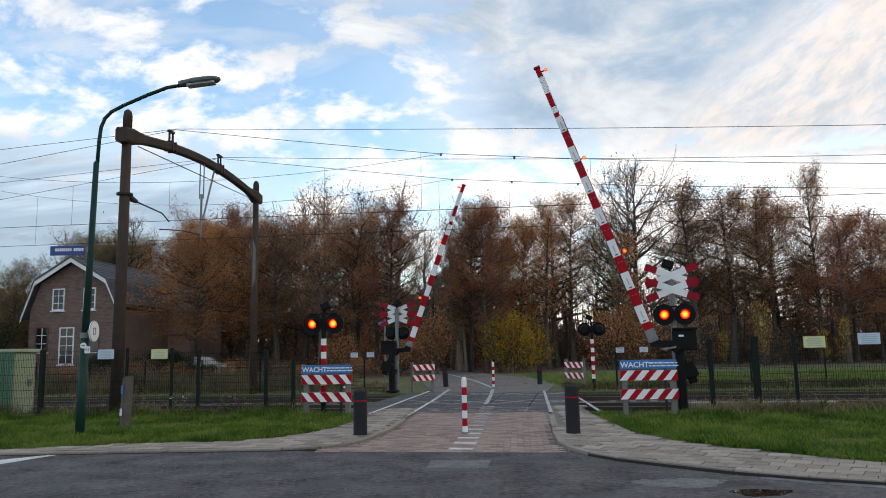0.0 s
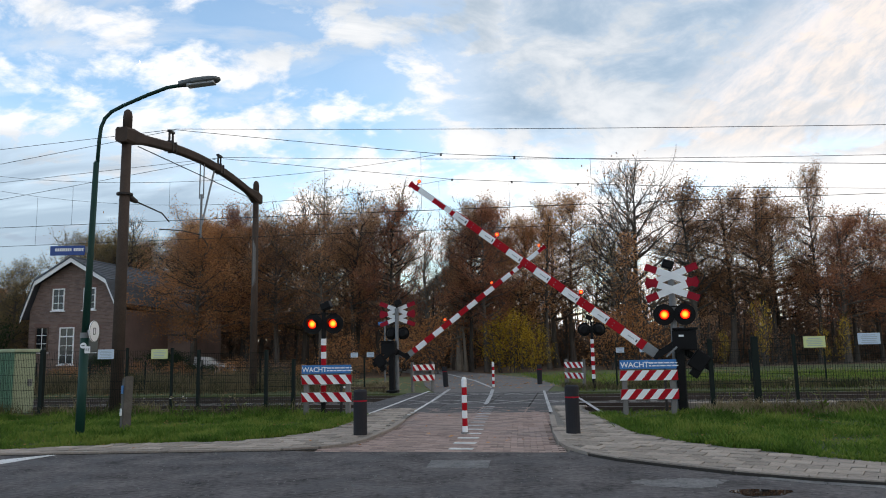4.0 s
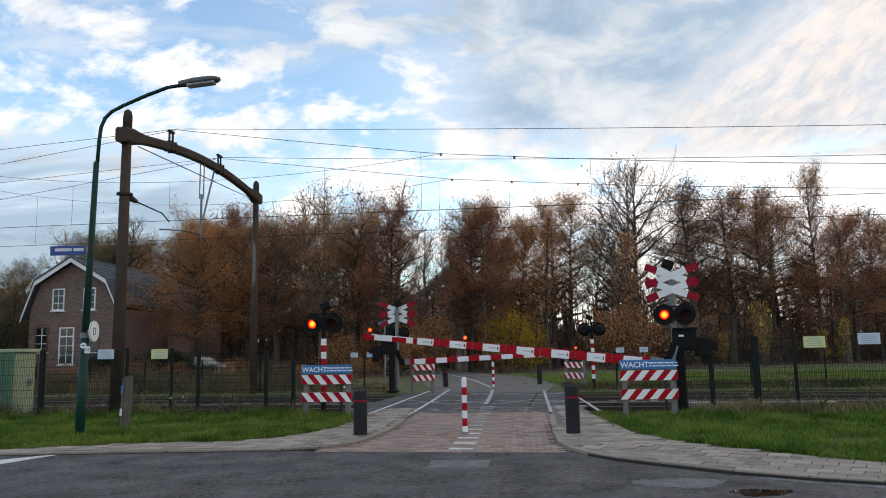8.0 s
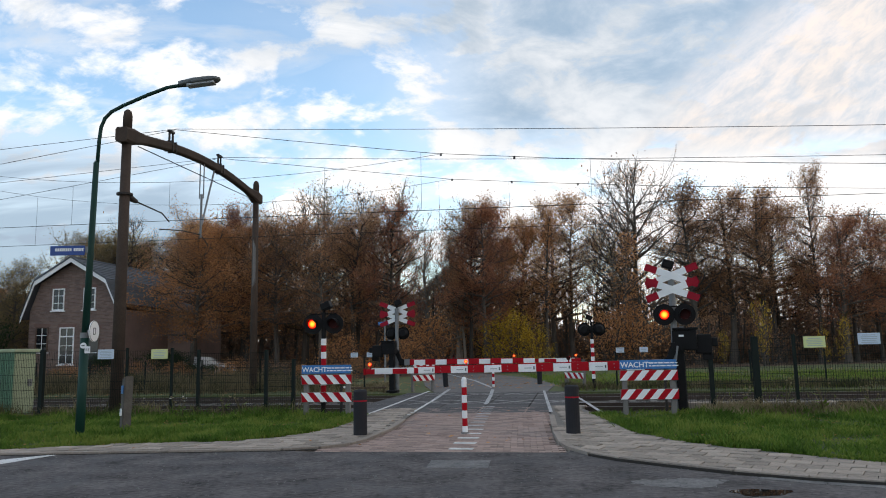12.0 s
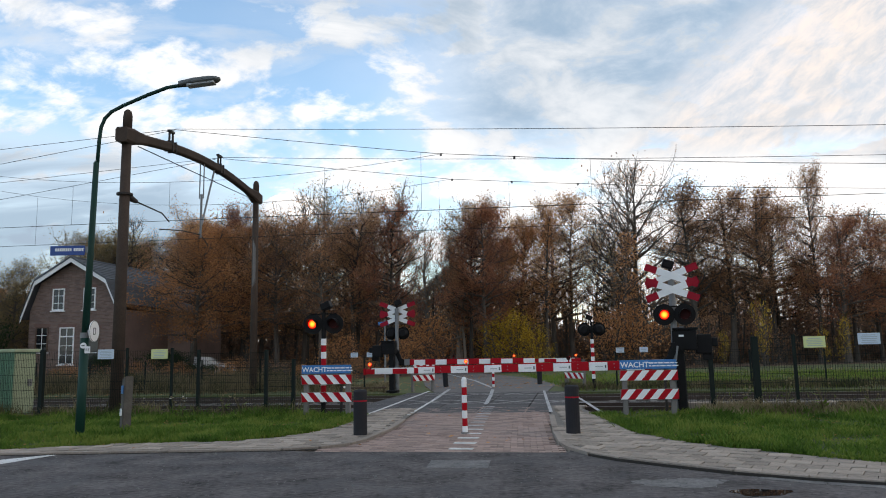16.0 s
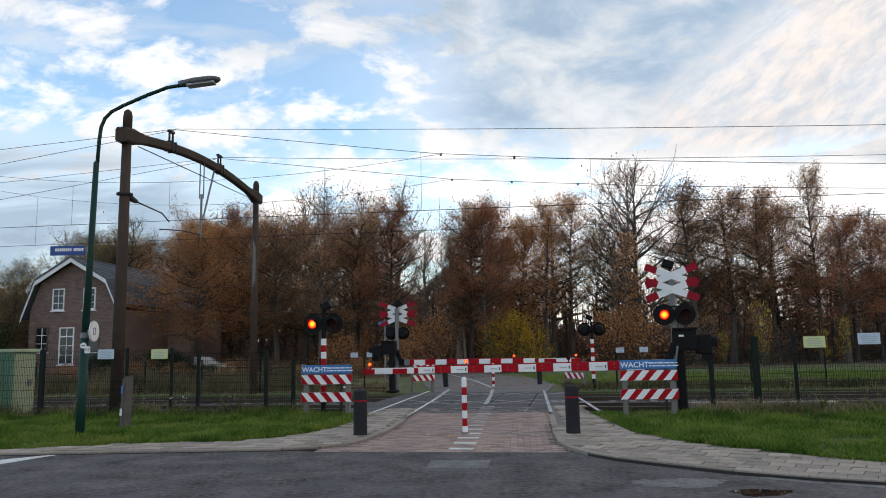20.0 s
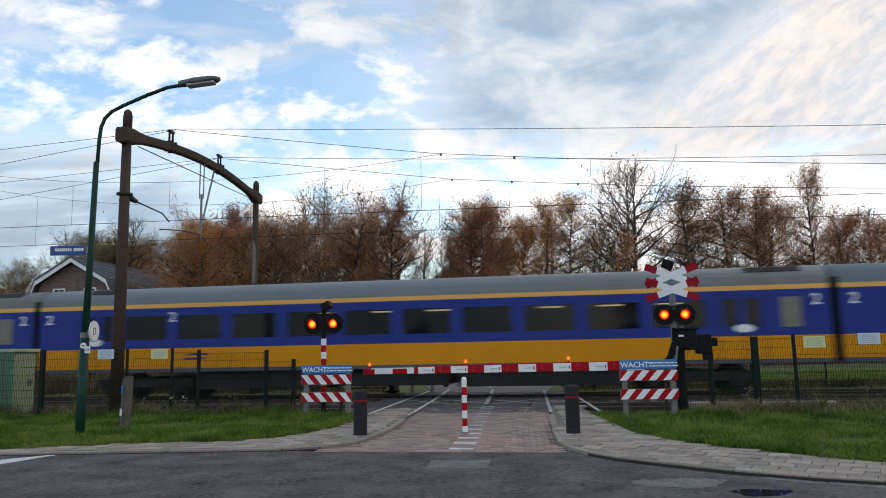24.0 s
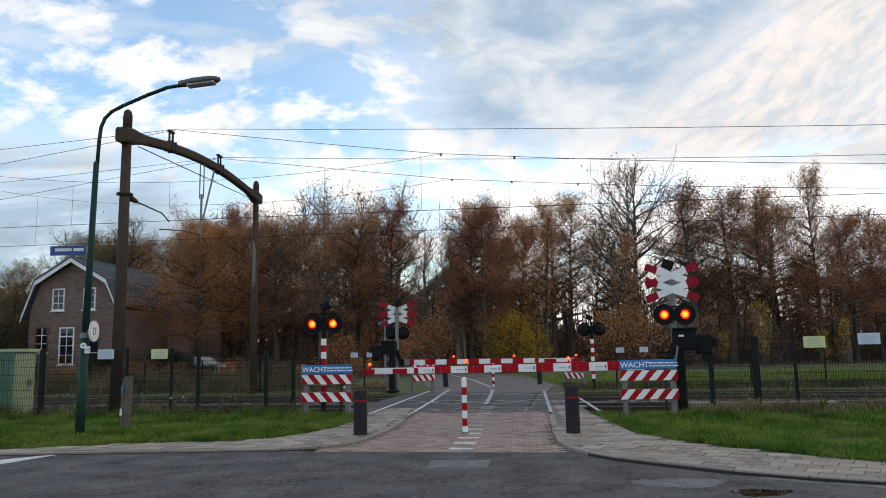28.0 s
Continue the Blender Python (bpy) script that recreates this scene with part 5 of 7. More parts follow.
def build_low_rail():
    t = thing("low_wooden_rail", frame_at(-3.1, 28.3), "low brown wooden rail with a white plate beyond the tracks", "rail")
    for x in (-0.75, 0.75):
        part("post", box(B(), (x, 0, -0.02), (0.08, 0.08, 0.46), None, 0.01), "brown_panel", t)
    part("beam", box(B(), (0, -0.065, 0.16), (1.7, 0.05, 0.07), None, 0.01), "brown_panel", t)
    part("plate", box(B(), (-0.75, -0.10, 0.20), (0.2, 0.02, 0.08)), "white", t, "small white plate")


build_low_rail()


def build_blue_plate():
    t = thing("blue_street_plate", Matrix.Translation((-2.75, 34.0, 0)), "small blue street plate on a grey post beyond the tracks", "street sign")
    part("post", tube(B(), [(0, 0, -0.3), (0, 0, 3.0)], 0.035, 10), "galv", t)
    part("plate", box(B(), (-0.05, -0.045, 2.82), (0.5, 0.02, 0.16), None, 0.004), "blue_sign", t)
    part("text_bar", box(B(), (-0.05, -0.058, 2.82), (0.36, 0.004, 0.05)), "white", t)


build_blue_plate()


# ---- house ----
def build_house():
    t = thing("brick_house", Matrix.Translation((-25.25, 50.0, 0)) @ pose(0, 0, 0, 0, 0, -8), "dark brick house with a slate-blue gambrel roof and white bargeboards", "house")
    W, D, EAVE, KNEE, RIDGE = 3.2, 11.0, 4.75, 6.65, 8.15
    KX = 2.5
    outline = [(-W, -0.3), (W, -0.3), (W, EAVE), (KX, KNEE), (0, RIDGE - 0.05), (-KX, KNEE), (-W, EAVE)]
    holes = [(-1.1, 4.75, 0.9, 1.5, 2, 3), (1.2, 4.75, 0.9, 1.5, 2, 3), (-2.2, 1.95, 0.95, 1.7, 2, 3), (-0.35, 1.1, 1.1, 2.5, 2, 4), (1.6, 0.25, 0.9, 3.2, 1, 2)]
    # gable wall of courses of brick, with openings through it
    front = part("wall", slab_xz(B(), outline, 0.02, 0.30), "mortar", t, "gable wall of dark red-brown brick")
    rng = random.Random(3)
    bl, bh = 0.30, 0.095
    verts, faces = [], []

    def half_width(z):
        if z < EAVE:
            return W
        if z < KNEE:
            return W + (KX - W) * (z - EAVE) / (KNEE - EAVE)
        return KX * (RIDGE - z) / (RIDGE - KNEE)

    def add_brick(x0, x1, z0, z1, y):
        i = len(verts)
        verts.extend([(x0, y, z0), (x1, y, z0), (x1, y, z1), (x0, y, z1), (x0, 0.03, z0), (x1, 0.03, z0), (x1, 0.03, z1), (x0, 0.03, z1)])
        faces.extend([(i, i + 1, i + 2, i + 3), (i + 1, i + 5, i + 6, i + 2), (i + 4, i, i + 3, i + 7), (i + 3, i + 2, i + 6, i + 7), (i + 4, i + 5, i + 1, i)])

    row = 0
    z = 0.0
    while z < RIDGE - 0.15:
        hw = half_width(z + bh)
        x = -hw - (bl / 2 if row % 2 else 0)
        while x < hw:
            a, b = max(x, -hw), min(x + bl - 0.012, hw)
            cutting = [(a, b)]
            for hx, hz, w, h, _, _ in holes:
                if z + bh > hz and z < hz + h:
                    nxt = []
                    for c, d in cutting:
                        if d <= hx - w / 2 or c >= hx + w / 2:
                            nxt.append((c, d))
                        else:
                            if c < hx - w / 2 - 0.02:
                                nxt.append((c, hx - w / 2))
                            if d > hx + w / 2 + 0.02:
                                nxt.append((hx + w / 2, d))
                    cutting = nxt
            for c, d in cutting:
                if d - c > 0.03:
                    add_brick(c, d, z, z + bh - 0.012, -rng.uniform(0, 0.006))
            x += bl
        z += bh
        row += 1
    me = bpy.data.meshes.new("brick_courses")
    me.from_pydata(verts, [], faces)
    me.materials.append(M["house_brick"])
    bk = part("brickwork", me, None, front, "courses of dark brick")
    bk["kind"] = "stuff"
    for hx, hz, w, h, nc, nr in holes:
        win = part("window", box(B(), (hx, 0.012, hz + h / 2), (w, 0.02, h)), "dark_glass", t, "dark window with white glazing bars")
        bm = B()
        for sx in (-1, 1):
            box(bm, (hx + sx * (w / 2 - 0.04), -0.02, hz + h / 2), (0.08, 0.06, h))
        for sz in (0, 1):
            box(bm, (hx, -0.02, hz + 0.04 + sz * (h - 0.08)), (w - 0.16, 0.06, 0.08))
        part("frame", bm, "white" if nr > 2 and hx > -2.0 else "brown_panel", win)
        part("lintel", box(B(), (hx, -0.016, hz + h + 0.11), (w + 0.24, 0.03, 0.22), None, 0.006), "lintel", win, "upright brick course over the opening")
        for k in range(1, nc):
            part("glazing_bar", box(B(), (hx - w / 2 + w * k / nc, -0.012, hz + h / 2), (0.035, 0.03, h - 0.16)), "white", win)
        for k in range(1, nr):
            zz = hz + h * k / nr
            part("glazing_bar", box(B(), (hx, -0.012, zz), (w - 0.16, 0.028, 0.09 if (nr == 4 and k == 3) else 0.035)), "white", win)
        part("sill", box(B(), (hx, -0.06, hz - 0.05), (w + 0.15, 0.16, 0.08), None, 0.01), "white", win, "pale sill")
    for sx in (-1, 1):
        part("wall", box(B(), (sx * (W - 0.15), D / 2 + 0.3, EAVE / 2 - 0.15), (0.3, D - 0.02, EAVE + 0.3)), "house_brick", t, "plain brick side wall")
    part("wall", slab_xz(B(), outline, D + 0.3, D + 0.6), "house_brick", t, "plain brick rear wall")
    # roof slopes of lapped tiles
    ov = 0.45
    prof = [(-W - 0.35, EAVE - 0.55), (-KX - 0.12, KNEE + 0.08), (0, RIDGE + 0.12), (KX + 0.12, KNEE + 0.08), (W + 0.2, EAVE + 0.35)]
    for (xa, za), (xb, zb) in zip(prof, prof[1:]):
        d = Vector((xb - xa, 0, zb - za))
        nrm = Vector((-d.z, 0, d.x)).normalized()
        if nrm.z < 0:
            nrm = -nrm
        bm = B()
        vs = []
        for y in (-ov, D + 0.3 + ov):
            vs.append([bm.verts.new((Vector(p) + nrm * o) + Vector((0, y, 0))) for p, o in (((xa, 0, za), -0.03), ((xa, 0, za), 0.0), ((xb, 0, zb), 0.0), ((xb, 0, zb), -0.03))])
        a, b = vs
        bm.faces.new(a)
        bm.faces.new(b[::-1])
        for i in range(4):
            bm.faces.new((a[i], b[i], b[(i + 1) % 4], a[(i + 1) % 4]))
        bmesh.ops.recalc_face_normals(bm, faces=bm.faces)
        slope = part("roof_slope", bm, "roof_tile", t, "slate-blue tiled roof slope")
        n = 9
        for k in range(n):
            bm = B()
            p, q = Vector((xa, 0, za)) + d * (k / n), Vector((xa, 0, za)) + d * ((k + 1) / n)
            lo, hi = (p, q) if p.z < q.z else (q, p)
            vs = []
            for y in (-ov, D + 0.3 + ov):
                vs.append([bm.verts.new((v + nrm * o) + Vector((0, y, 0))) for v, o in ((lo, 0.004), (lo, 0.085), (hi, 0.055), (hi, 0.004))])
            a, b = vs
            bm.faces.new(a)
            bm.faces.new(b[::-1])
            for i in range(4):
                bm.faces.new((a[i], b[i], b[(i + 1) % 4], a[(i + 1) % 4]))
            bmesh.ops.recalc_face_normals(bm, faces=bm.faces)
            part("tile_course", bm, "roof_tile", slope)
        bm = B()
        vs = [(xa, za - 0.27), (xb, zb - 0.27), (xb, zb + 0.02), (xa, za + 0.02)]
        slab_xz(bm, vs, -ov - 0.06, -ov - 0.005)
        part("bargeboard", bm, "white", t, "white bargeboard")
        part("verge_tiles", slab_xz(B(), [(xa, za + 0.023), (xb, zb + 0.023), (xb, zb + 0.16), (xa, za + 0.16)], -ov - 0.10, -ov - 0.005), "roof_tile", t, "dark row of edge tiles")
    part("ridge", box(B(), (0, D / 2, RIDGE + 0.2), (0.24, D + 1.2, 0.12), None, 0.04), "roof_tile", t)
    return t


build_house()


def build_annexe():
    t = thing("house_annexe", Matrix.Translation((-21.6, 56.5, 0)) @ pose(0, 0, 0, 0, 0, -8), "low brick wing of the house with a small window", "house wing")
    part("wall", box(B(), (0.6, 0.15, 2.2), (3.4, 0.3, 4.6)), "house_brick", t, "brick front wall")
    part("wall", box(B(), (2.15, 2.65, 2.2), (0.3, 4.7, 4.6)), "house_brick", t)
    part("wall", box(B(), (-0.95, 2.65, 2.2), (0.3, 4.7, 4.6)), "house_brick", t)
    part("wall", box(B(), (0.6, 5.15, 2.2), (3.4, 0.3, 4.6)), "house_brick", t)
    for sy in (0, 1):
        bm = B()
        y0, y1 = (-0.35, 2.65) if sy == 0 else (5.65, 2.65)
        vs = [(-1.4, y0, 4.35), (2.6, y0, 4.35), (2.6, y1, 6.7), (-1.4, y1, 6.7)]
        lo = [bm.verts.new(v) for v in vs]
        hi = [bm.verts.new((v[0], v[1], v[2] + 0.12)) for v in vs]
        bm.faces.new(lo)
        bm.faces.new(hi)
        for i in range(4):
            bm.faces.new((lo[i], lo[(i + 1) % 4], hi[(i + 1) % 4], hi[i]))
        bmesh.ops.recalc_face_normals(bm, faces=bm.faces)
        part("roof_slope", bm, "roof_tile", t, "slate-blue tiled roof slope")
    for hx in (-0.45,):
        win = part("window", box(B(), (hx, -0.012, 2.6), (0.75, 0.02, 1.5)), "dark_glass", t, "small dark window")
        bm = B()
        for sx in (-0.36, 0.0, 0.36):
            box(bm, (hx + sx, -0.035, 2.6), (0.06, 0.03, 1.5))
        for z in (1.88, 2.35, 2.85, 3.32):
            box(bm, (hx, -0.034, z), (0.66, 0.03, 0.06))
        part("frame", bm, "white", win)
    return t


build_annexe()


def build_car():
    t = thing("parked_car", Matrix.Translation((-16.5, 51.0, 0)) @ pose(0, 0, 0, 0, 0, 192), "silver car parked behind the hedge", "car")
    bm = B()
    prof = [(-2.1, 0.35), (-2.15, 0.75), (-1.9, 0.9), (-1.0, 0.98), (-0.4, 1.42), (0.9, 1.46), (1.75, 1.05), (2.1, 0.95), (2.15, 0.5), (2.05, 0.35)]
    slab_xz(bm, prof, -0.85, 0.85)
    bmesh.ops.bevel(bm, geom=list(bm.edges), offset=0.05, segments=2, affect="EDGES")
    part("body", bm, "car_silver", t)
    for x0, x1 in ((-0.75, 0.2), (0.28, 1.3)):
        part("side_window", slab_xz(B(), [(x0, 1.0), (x1, 1.02), (x1 - (0.25 if x1 > 1 else 0), 1.36), (x0 + (0.3 if x0 < 0 else 0), 1.36)], -0.862, -0.85), "dark_glass", t)
    for x in (-1.35, 1.35):
        for y in (-0.8, 0.8):
            w = part("wheel", disc(B(), (x, y, 0.32), 0.32, 0.2, 20), "rubber", t, "black tyre")
            part("rim", disc(B(), (x, y * 1.12, 0.32), 0.2, 0.04, 16), "galv", w)
    for y in (-0.6, 0.6):
        part("headlight", box(B(), (-2.1, y, 0.74), (0.12, 0.3, 0.13), None, 0.03), "lamp_and_bright_pane", t)
    return t


build_car()


# ---- trees ----
def mesh_from(name, verts, faces, material):
    me = bpy.data.meshes.new(name)
    me.from_pydata(verts, [], faces)
    me.materials.append(M[material])
    return me


def grow(seed, height, spread, limbs, first, twigs, up=0.9, lean=0.0, multi=1):
    """A trunk with limbs, branches and twigs as tapered tubes. Returns the wood and the places where leaves hang."""
    rng = np.random.default_rng(seed)
    verts, faces, spots = [], [], []

    def bar(pts, radii, n):
        base = len(verts)
        for i, p in enumerate(pts):
            d = pts[min(i + 1, len(pts) - 1)] - pts[max(i - 1, 0)]
            d = d / (np.linalg.norm(d) + 1e-9)
            u = np.cross(d, (0.3, 0.9, 0.2) if abs(d[2]) > 0.7 else (0, 0, 1.0))
            u /= np.linalg.norm(u) + 1e-9
            w = np.cross(d, u)
            for k in range(n):
                a = 2 * math.pi * k / n
                verts.append(tuple(p + (u * math.cos(a) + w * math.sin(a)) * radii[i]))
        for i in range(len(pts) - 1):
            for k in range(n):
                faces.append((base + i * n + k, base + i * n + (k + 1) % n, base + (i + 1) * n + (k + 1) % n, base + (i + 1) * n + k))

    def wander(p, d, length, steps, wob, lift):
        pts = [p]
        for _ in range(steps):
            d = d + rng.normal(0, wob, 3) + np.array([0, 0, lift])
            d = d / np.linalg.norm(d)
            p = p + d * length / steps
            pts.append(p)
        return pts

    for stem in range(multi):
        off = np.array([rng.normal(0, 0.25), rng.normal(0, 0.25), 0]) if multi > 1 else np.zeros(3)
        d0 = np.array([lean + rng.normal(0, 0.04 + 0.12 * (multi > 1)), rng.normal(0, 0.04 + 0.12 * (multi > 1)), 1.0])
        trunk = wander(off, d0, height * (1 if multi == 1 else rng.uniform(0.75, 1)), 12, 0.045, 0.05)
        r0 = 0.017 * height / (1 if multi == 1 else 1.6)
        bar(trunk, [r0 * (1.25 if i == 0 else 1) * (1 - i / 12.6) ** 0.9 + 0.008 for i in range(13)], 8)
        for q in range(limbs // multi):
            f = first + (0.97 - first) * ((q + rng.random()) / (limbs // multi))
            i = min(int(f * 12), 11)
            p = trunk[i] + (trunk[i + 1] - trunk[i]) * (f * 12 - i)
            a = rng.uniform(0, 2 * math.pi)
            g = (f - first) / (1 - first)
            ln = spread * (0.30 + 0.80 * math.sin(math.pi * min(1.0, 0.22 + 0.74 * g))) * rng.uniform(0.6, 1.15)
            el = rng.uniform(0.0, 0.6) * up
            d = np.array([math.cos(a), math.sin(a), el + 0.75 * max(0, g) ** 2])
            limb = wander(p, d / np.linalg.norm(d), ln, 5, 0.14, 0.06 * up)
            rl = r0 * (1 - f) * 0.55 + 0.018
            bar(limb, [rl * (1 - j / 5.6) + 0.006 for j in range(6)], 5)
            for b in range(twigs):
                j = rng.integers(1, 5)
                pb = limb[j] + (limb[j + 1] - limb[j]) * rng.random()
                db = (limb[j + 1] - limb[j]) / ln * 3 + rng.normal(0, 0.6, 3) + np.array([0, 0, 0.35 * up])
                tw = wander(pb, db / np.linalg.norm(db), ln * rng.uniform(0.25, 0.5), 3, 0.2, 0.05)
                bar(tw, [0.018, 0.013, 0.009, 0.005], 3)
                spots.extend(tw[1:])
                for _ in range(2):
                    dd = (tw[-1] - tw[0]) + rng.normal(0, 0.35, 3)
                    t2 = wander(tw[rng.integers(1, 4)], dd / (np.linalg.norm(dd) + 1e-6), ln * 0.22, 2, 0.25, 0.04)
                    bar(t2, [0.009, 0.006, 0.003], 3)
                    spots.append(t2[-1])
        spots.append(trunk[-1])
    return verts, faces, np.array(spots), rng


def leaf_cloud(spots, rng, count, size, sigma, low=0.0, share=1.0):
    """Single leaves hung round the twigs: small bent quads, each with its own slant."""
    if share < 1:
        spots = spots[rng.random(len(spots)) < share]
    c = spots[rng.integers(0, len(spots), count)] + rng.normal(0, sigma, (count, 3))
    c = c[c[:, 2] > low]
    k = len(c)
    u = rng.normal(size=(k, 3))
    u /= np.linalg.norm(u, axis=1)[:, None]
    w = np.cross(u, rng.normal(size=(k, 3)))
    w /= np.linalg.norm(w, axis=1)[:, None]
    s = rng.uniform(0.6, 1.35, (k, 1)) * size
    bend = np.cross(u, w) * s * 0.22
    quad = np.stack([c - u * s * 0.5, c + w * s * 0.3 + bend, c + u * s * 0.5, c - w * s * 0.3 + bend], 1).reshape(-1, 3)
    f = np.arange(k * 4).reshape(-1, 4)
    return quad.tolist(), f.tolist()


def build_tree(label, leaf, bark, seed, height, spread, limbs, first, twigs, leaves, size, sigma, up=0.9, lean=0.0, multi=1, low=1.0, category="tree", name="tree", share=0.6):
    v, f, spots, rng = grow(seed, height, spread, limbs, first, twigs, up, lean, multi)
    t = thing(name, Matrix.Translation((0, -60, 0)), label, category, "trees of the wood" if name == "tree" else "shrubs of the wood")
    part("trunk", mesh_from("trunk", v, f, bark), None, t, "bare trunk and branches")
    if leaves:
        lv, lf = leaf_cloud(spots, rng, leaves, size, sigma, low, share)
        part("crown", mesh_from("crown", lv, lf, leaf), None, t, "autumn leaves")
    return t


PROTO = {
    "oak_a": build_tree("oak with thin brown autumn leaves at the wood's edge", "leaf_brown", "bark", 11, 12, 3.5, 40, 0.32, 7, 12500, 0.118, 0.25, up=0.7, share=0.5, low=3.0),
    "oak_b": build_tree("tall oak with reddish brown leaves", "leaf_red", "bark", 12, 12, 3.2, 40, 0.28, 7, 12500, 0.118, 0.25, up=0.8, lean=0.03, share=0.42, low=2.8),
    "beech": build_tree("beech with orange-brown autumn leaves", "leaf_orange", "bark", 13, 12, 3.7, 44, 0.26, 7, 17000, 0.120, 0.27, up=0.6, low=2.9),
    "olive": build_tree("tree with olive and brown leaves", "leaf_olive", "bark", 14, 12, 3.3, 40, 0.24, 7, 13500, 0.118, 0.25, up=0.7, low=2.2),
    "dark": build_tree("tall slender tree with sparse dark brown leaves", "leaf_brown", "bark", 15, 12, 2.7, 44, 0.28, 7, 10500, 0.114, 0.24, up=0.9, share=0.48, low=2.8),
    "bare": build_tree("leafless tree with a wide fan of fine branches", "leaf_brown", "bark", 16, 12, 3.9, 46, 0.22, 9, 500, 0.14, 0.3, up=1.25),
    "bare_pale": build_tree("slender leafless birch with pale branches", "leaf_olive", "bark_pale", 17, 12, 2.3, 46, 0.25, 8, 900, 0.12, 0.25, up=1.4),
    "thin": build_tree("thin young tree with few orange leaves", "leaf_orange", "bark", 18, 12, 1.5, 30, 0.3, 5, 1600, 0.16, 0.25, up=1.3),
    "evergreen": build_tree("dense dark green evergreen tree", "leaf_green", "bark", 19, 12, 2.6, 40, 0.08, 7, 11000, 0.20, 0.35),
    "bush_yellow": build_tree("spreading shrub with bright yellow autumn leaves", "leaf_yellow", "bark", 20, 4.0, 1.9, 24, 0.12, 6, 3000, 0.13, 0.26, multi=4, low=0.1, category="shrub", name="shrub"),
    "bush_sparse": build_tree("slim shrub with a few yellow and orange leaves", "leaf_yellow", "bark", 24, 4.0, 1.1, 22, 0.15, 5, 650, 0.15, 0.2, multi=3, low=0.1, category="shrub", name="shrub", share=0.5),
    "bush_brown": build_tree("low brown shrub under the trees", "leaf_orange", "bark", 21, 3.0, 1.7, 24, 0.1, 6, 1700, 0.13, 0.28, multi=4, low=0.05, category="shrub", name="shrub"),
    "bush_green": build_tree("dark green evergreen garden shrub", "leaf_green", "bark", 22, 3.0, 1.7, 24, 0.08, 6, 4200, 0.16, 0.28, multi=4, low=0.05, category="shrub", name="shrub"),
    "bush_bare": build_tree("thicket of thin bare stems", "leaf_brown", "bark", 23, 3.6, 1.3, 28, 0.1, 6, 500, 0.13, 0.3, multi=6, low=0.05, category="shrub", name="shrub"),
}
def build_far_wood():
    """The depth of the wood behind the first trees: a haze of leaves and stems, too far to tell apart."""
    rng = np.random.default_rng(77)
    n = 240000
    y = rng.uniform(66, 120, n)
    x = rng.uniform(-0.72, 0.72, n) * y
    tall = np.where(x / y < 0.06, 10.5, 5.2) + 1.4 * np.sin(x * 0.23) + 1.0 * np.sin(x * 0.61 + 1)
    gap = np.abs(x / y + 0.025) < 0.055
    z = np.where(gap, rng.beta(1.2, 1.1, n), np.where(np.arange(n) % 2, rng.beta(1.0, 1.4, n), 0.5 * rng.beta(1.0, 1.2, n))) * tall * (y / 90)
    keep = ~((x < -26) & (y < 74))
    c = np.stack([x, y, z], 1)[keep]
    lv, lf = leaf_cloud(c, rng, len(c), 0.36, 0.05, 0.0)
    ob = tagged(new("far_wood", mesh_from("far_wood", lv, lf, "leaf_deep")), "brown undergrowth and leaves deep in the wood", "wood", kind="stuff")
    vs, fs = [], []
    for k in range(800):
        yy = rng.uniform(64, 120)
        xx = rng.uniform(-0.72, 0.72) * yy
        if xx < -26 and yy < 76:
            continue
        h, r, ax, ay = rng.uniform(5, 9), rng.uniform(0.07, 0.20), rng.normal(0, 0.4), rng.normal(0, 0.4)
        i = len(vs)
        for zz, q in ((-0.1, 1.0), (h, 0.35)):
            for j in range(5):
                a = 6.283 * j / 5
                vs.append((xx + ax * zz / h + r * q * math.cos(a), yy + ay * zz / h + r * q * math.sin(a), zz))
        fs.extend([(i + j, i + (j + 1) % 5, i + 5 + (j + 1) % 5, i + 5 + j) for j in range(5)])
    tagged(new("far_trunks", mesh_from("far_trunks", vs, fs, "bark")), "thin dark trunks deep in the wood", "wood", kind="stuff")


build_far_wood()
used_first = set()


def plant(kind, x, y, height, turn=0.0, wide=1.0):
    """Stand a tree of that kind with its top at the given height."""
    ob = PROTO[kind]
    zs = sorted(v.co.z for v in ob.children[0].data.vertices)
    base = zs[int(len(zs) * 0.995)]
    k = height / base
    m = Matrix.Translation((x, y, -0.04)) @ Matrix.Rotation(turn, 4, "Z")
    if kind in used_first:
        ob = copy_thing(ob, m)
    else:
        used_first.add(kind)
        ob.matrix_basis = m
    ob.scale = (k * wide, k * wide, k)
    return ob


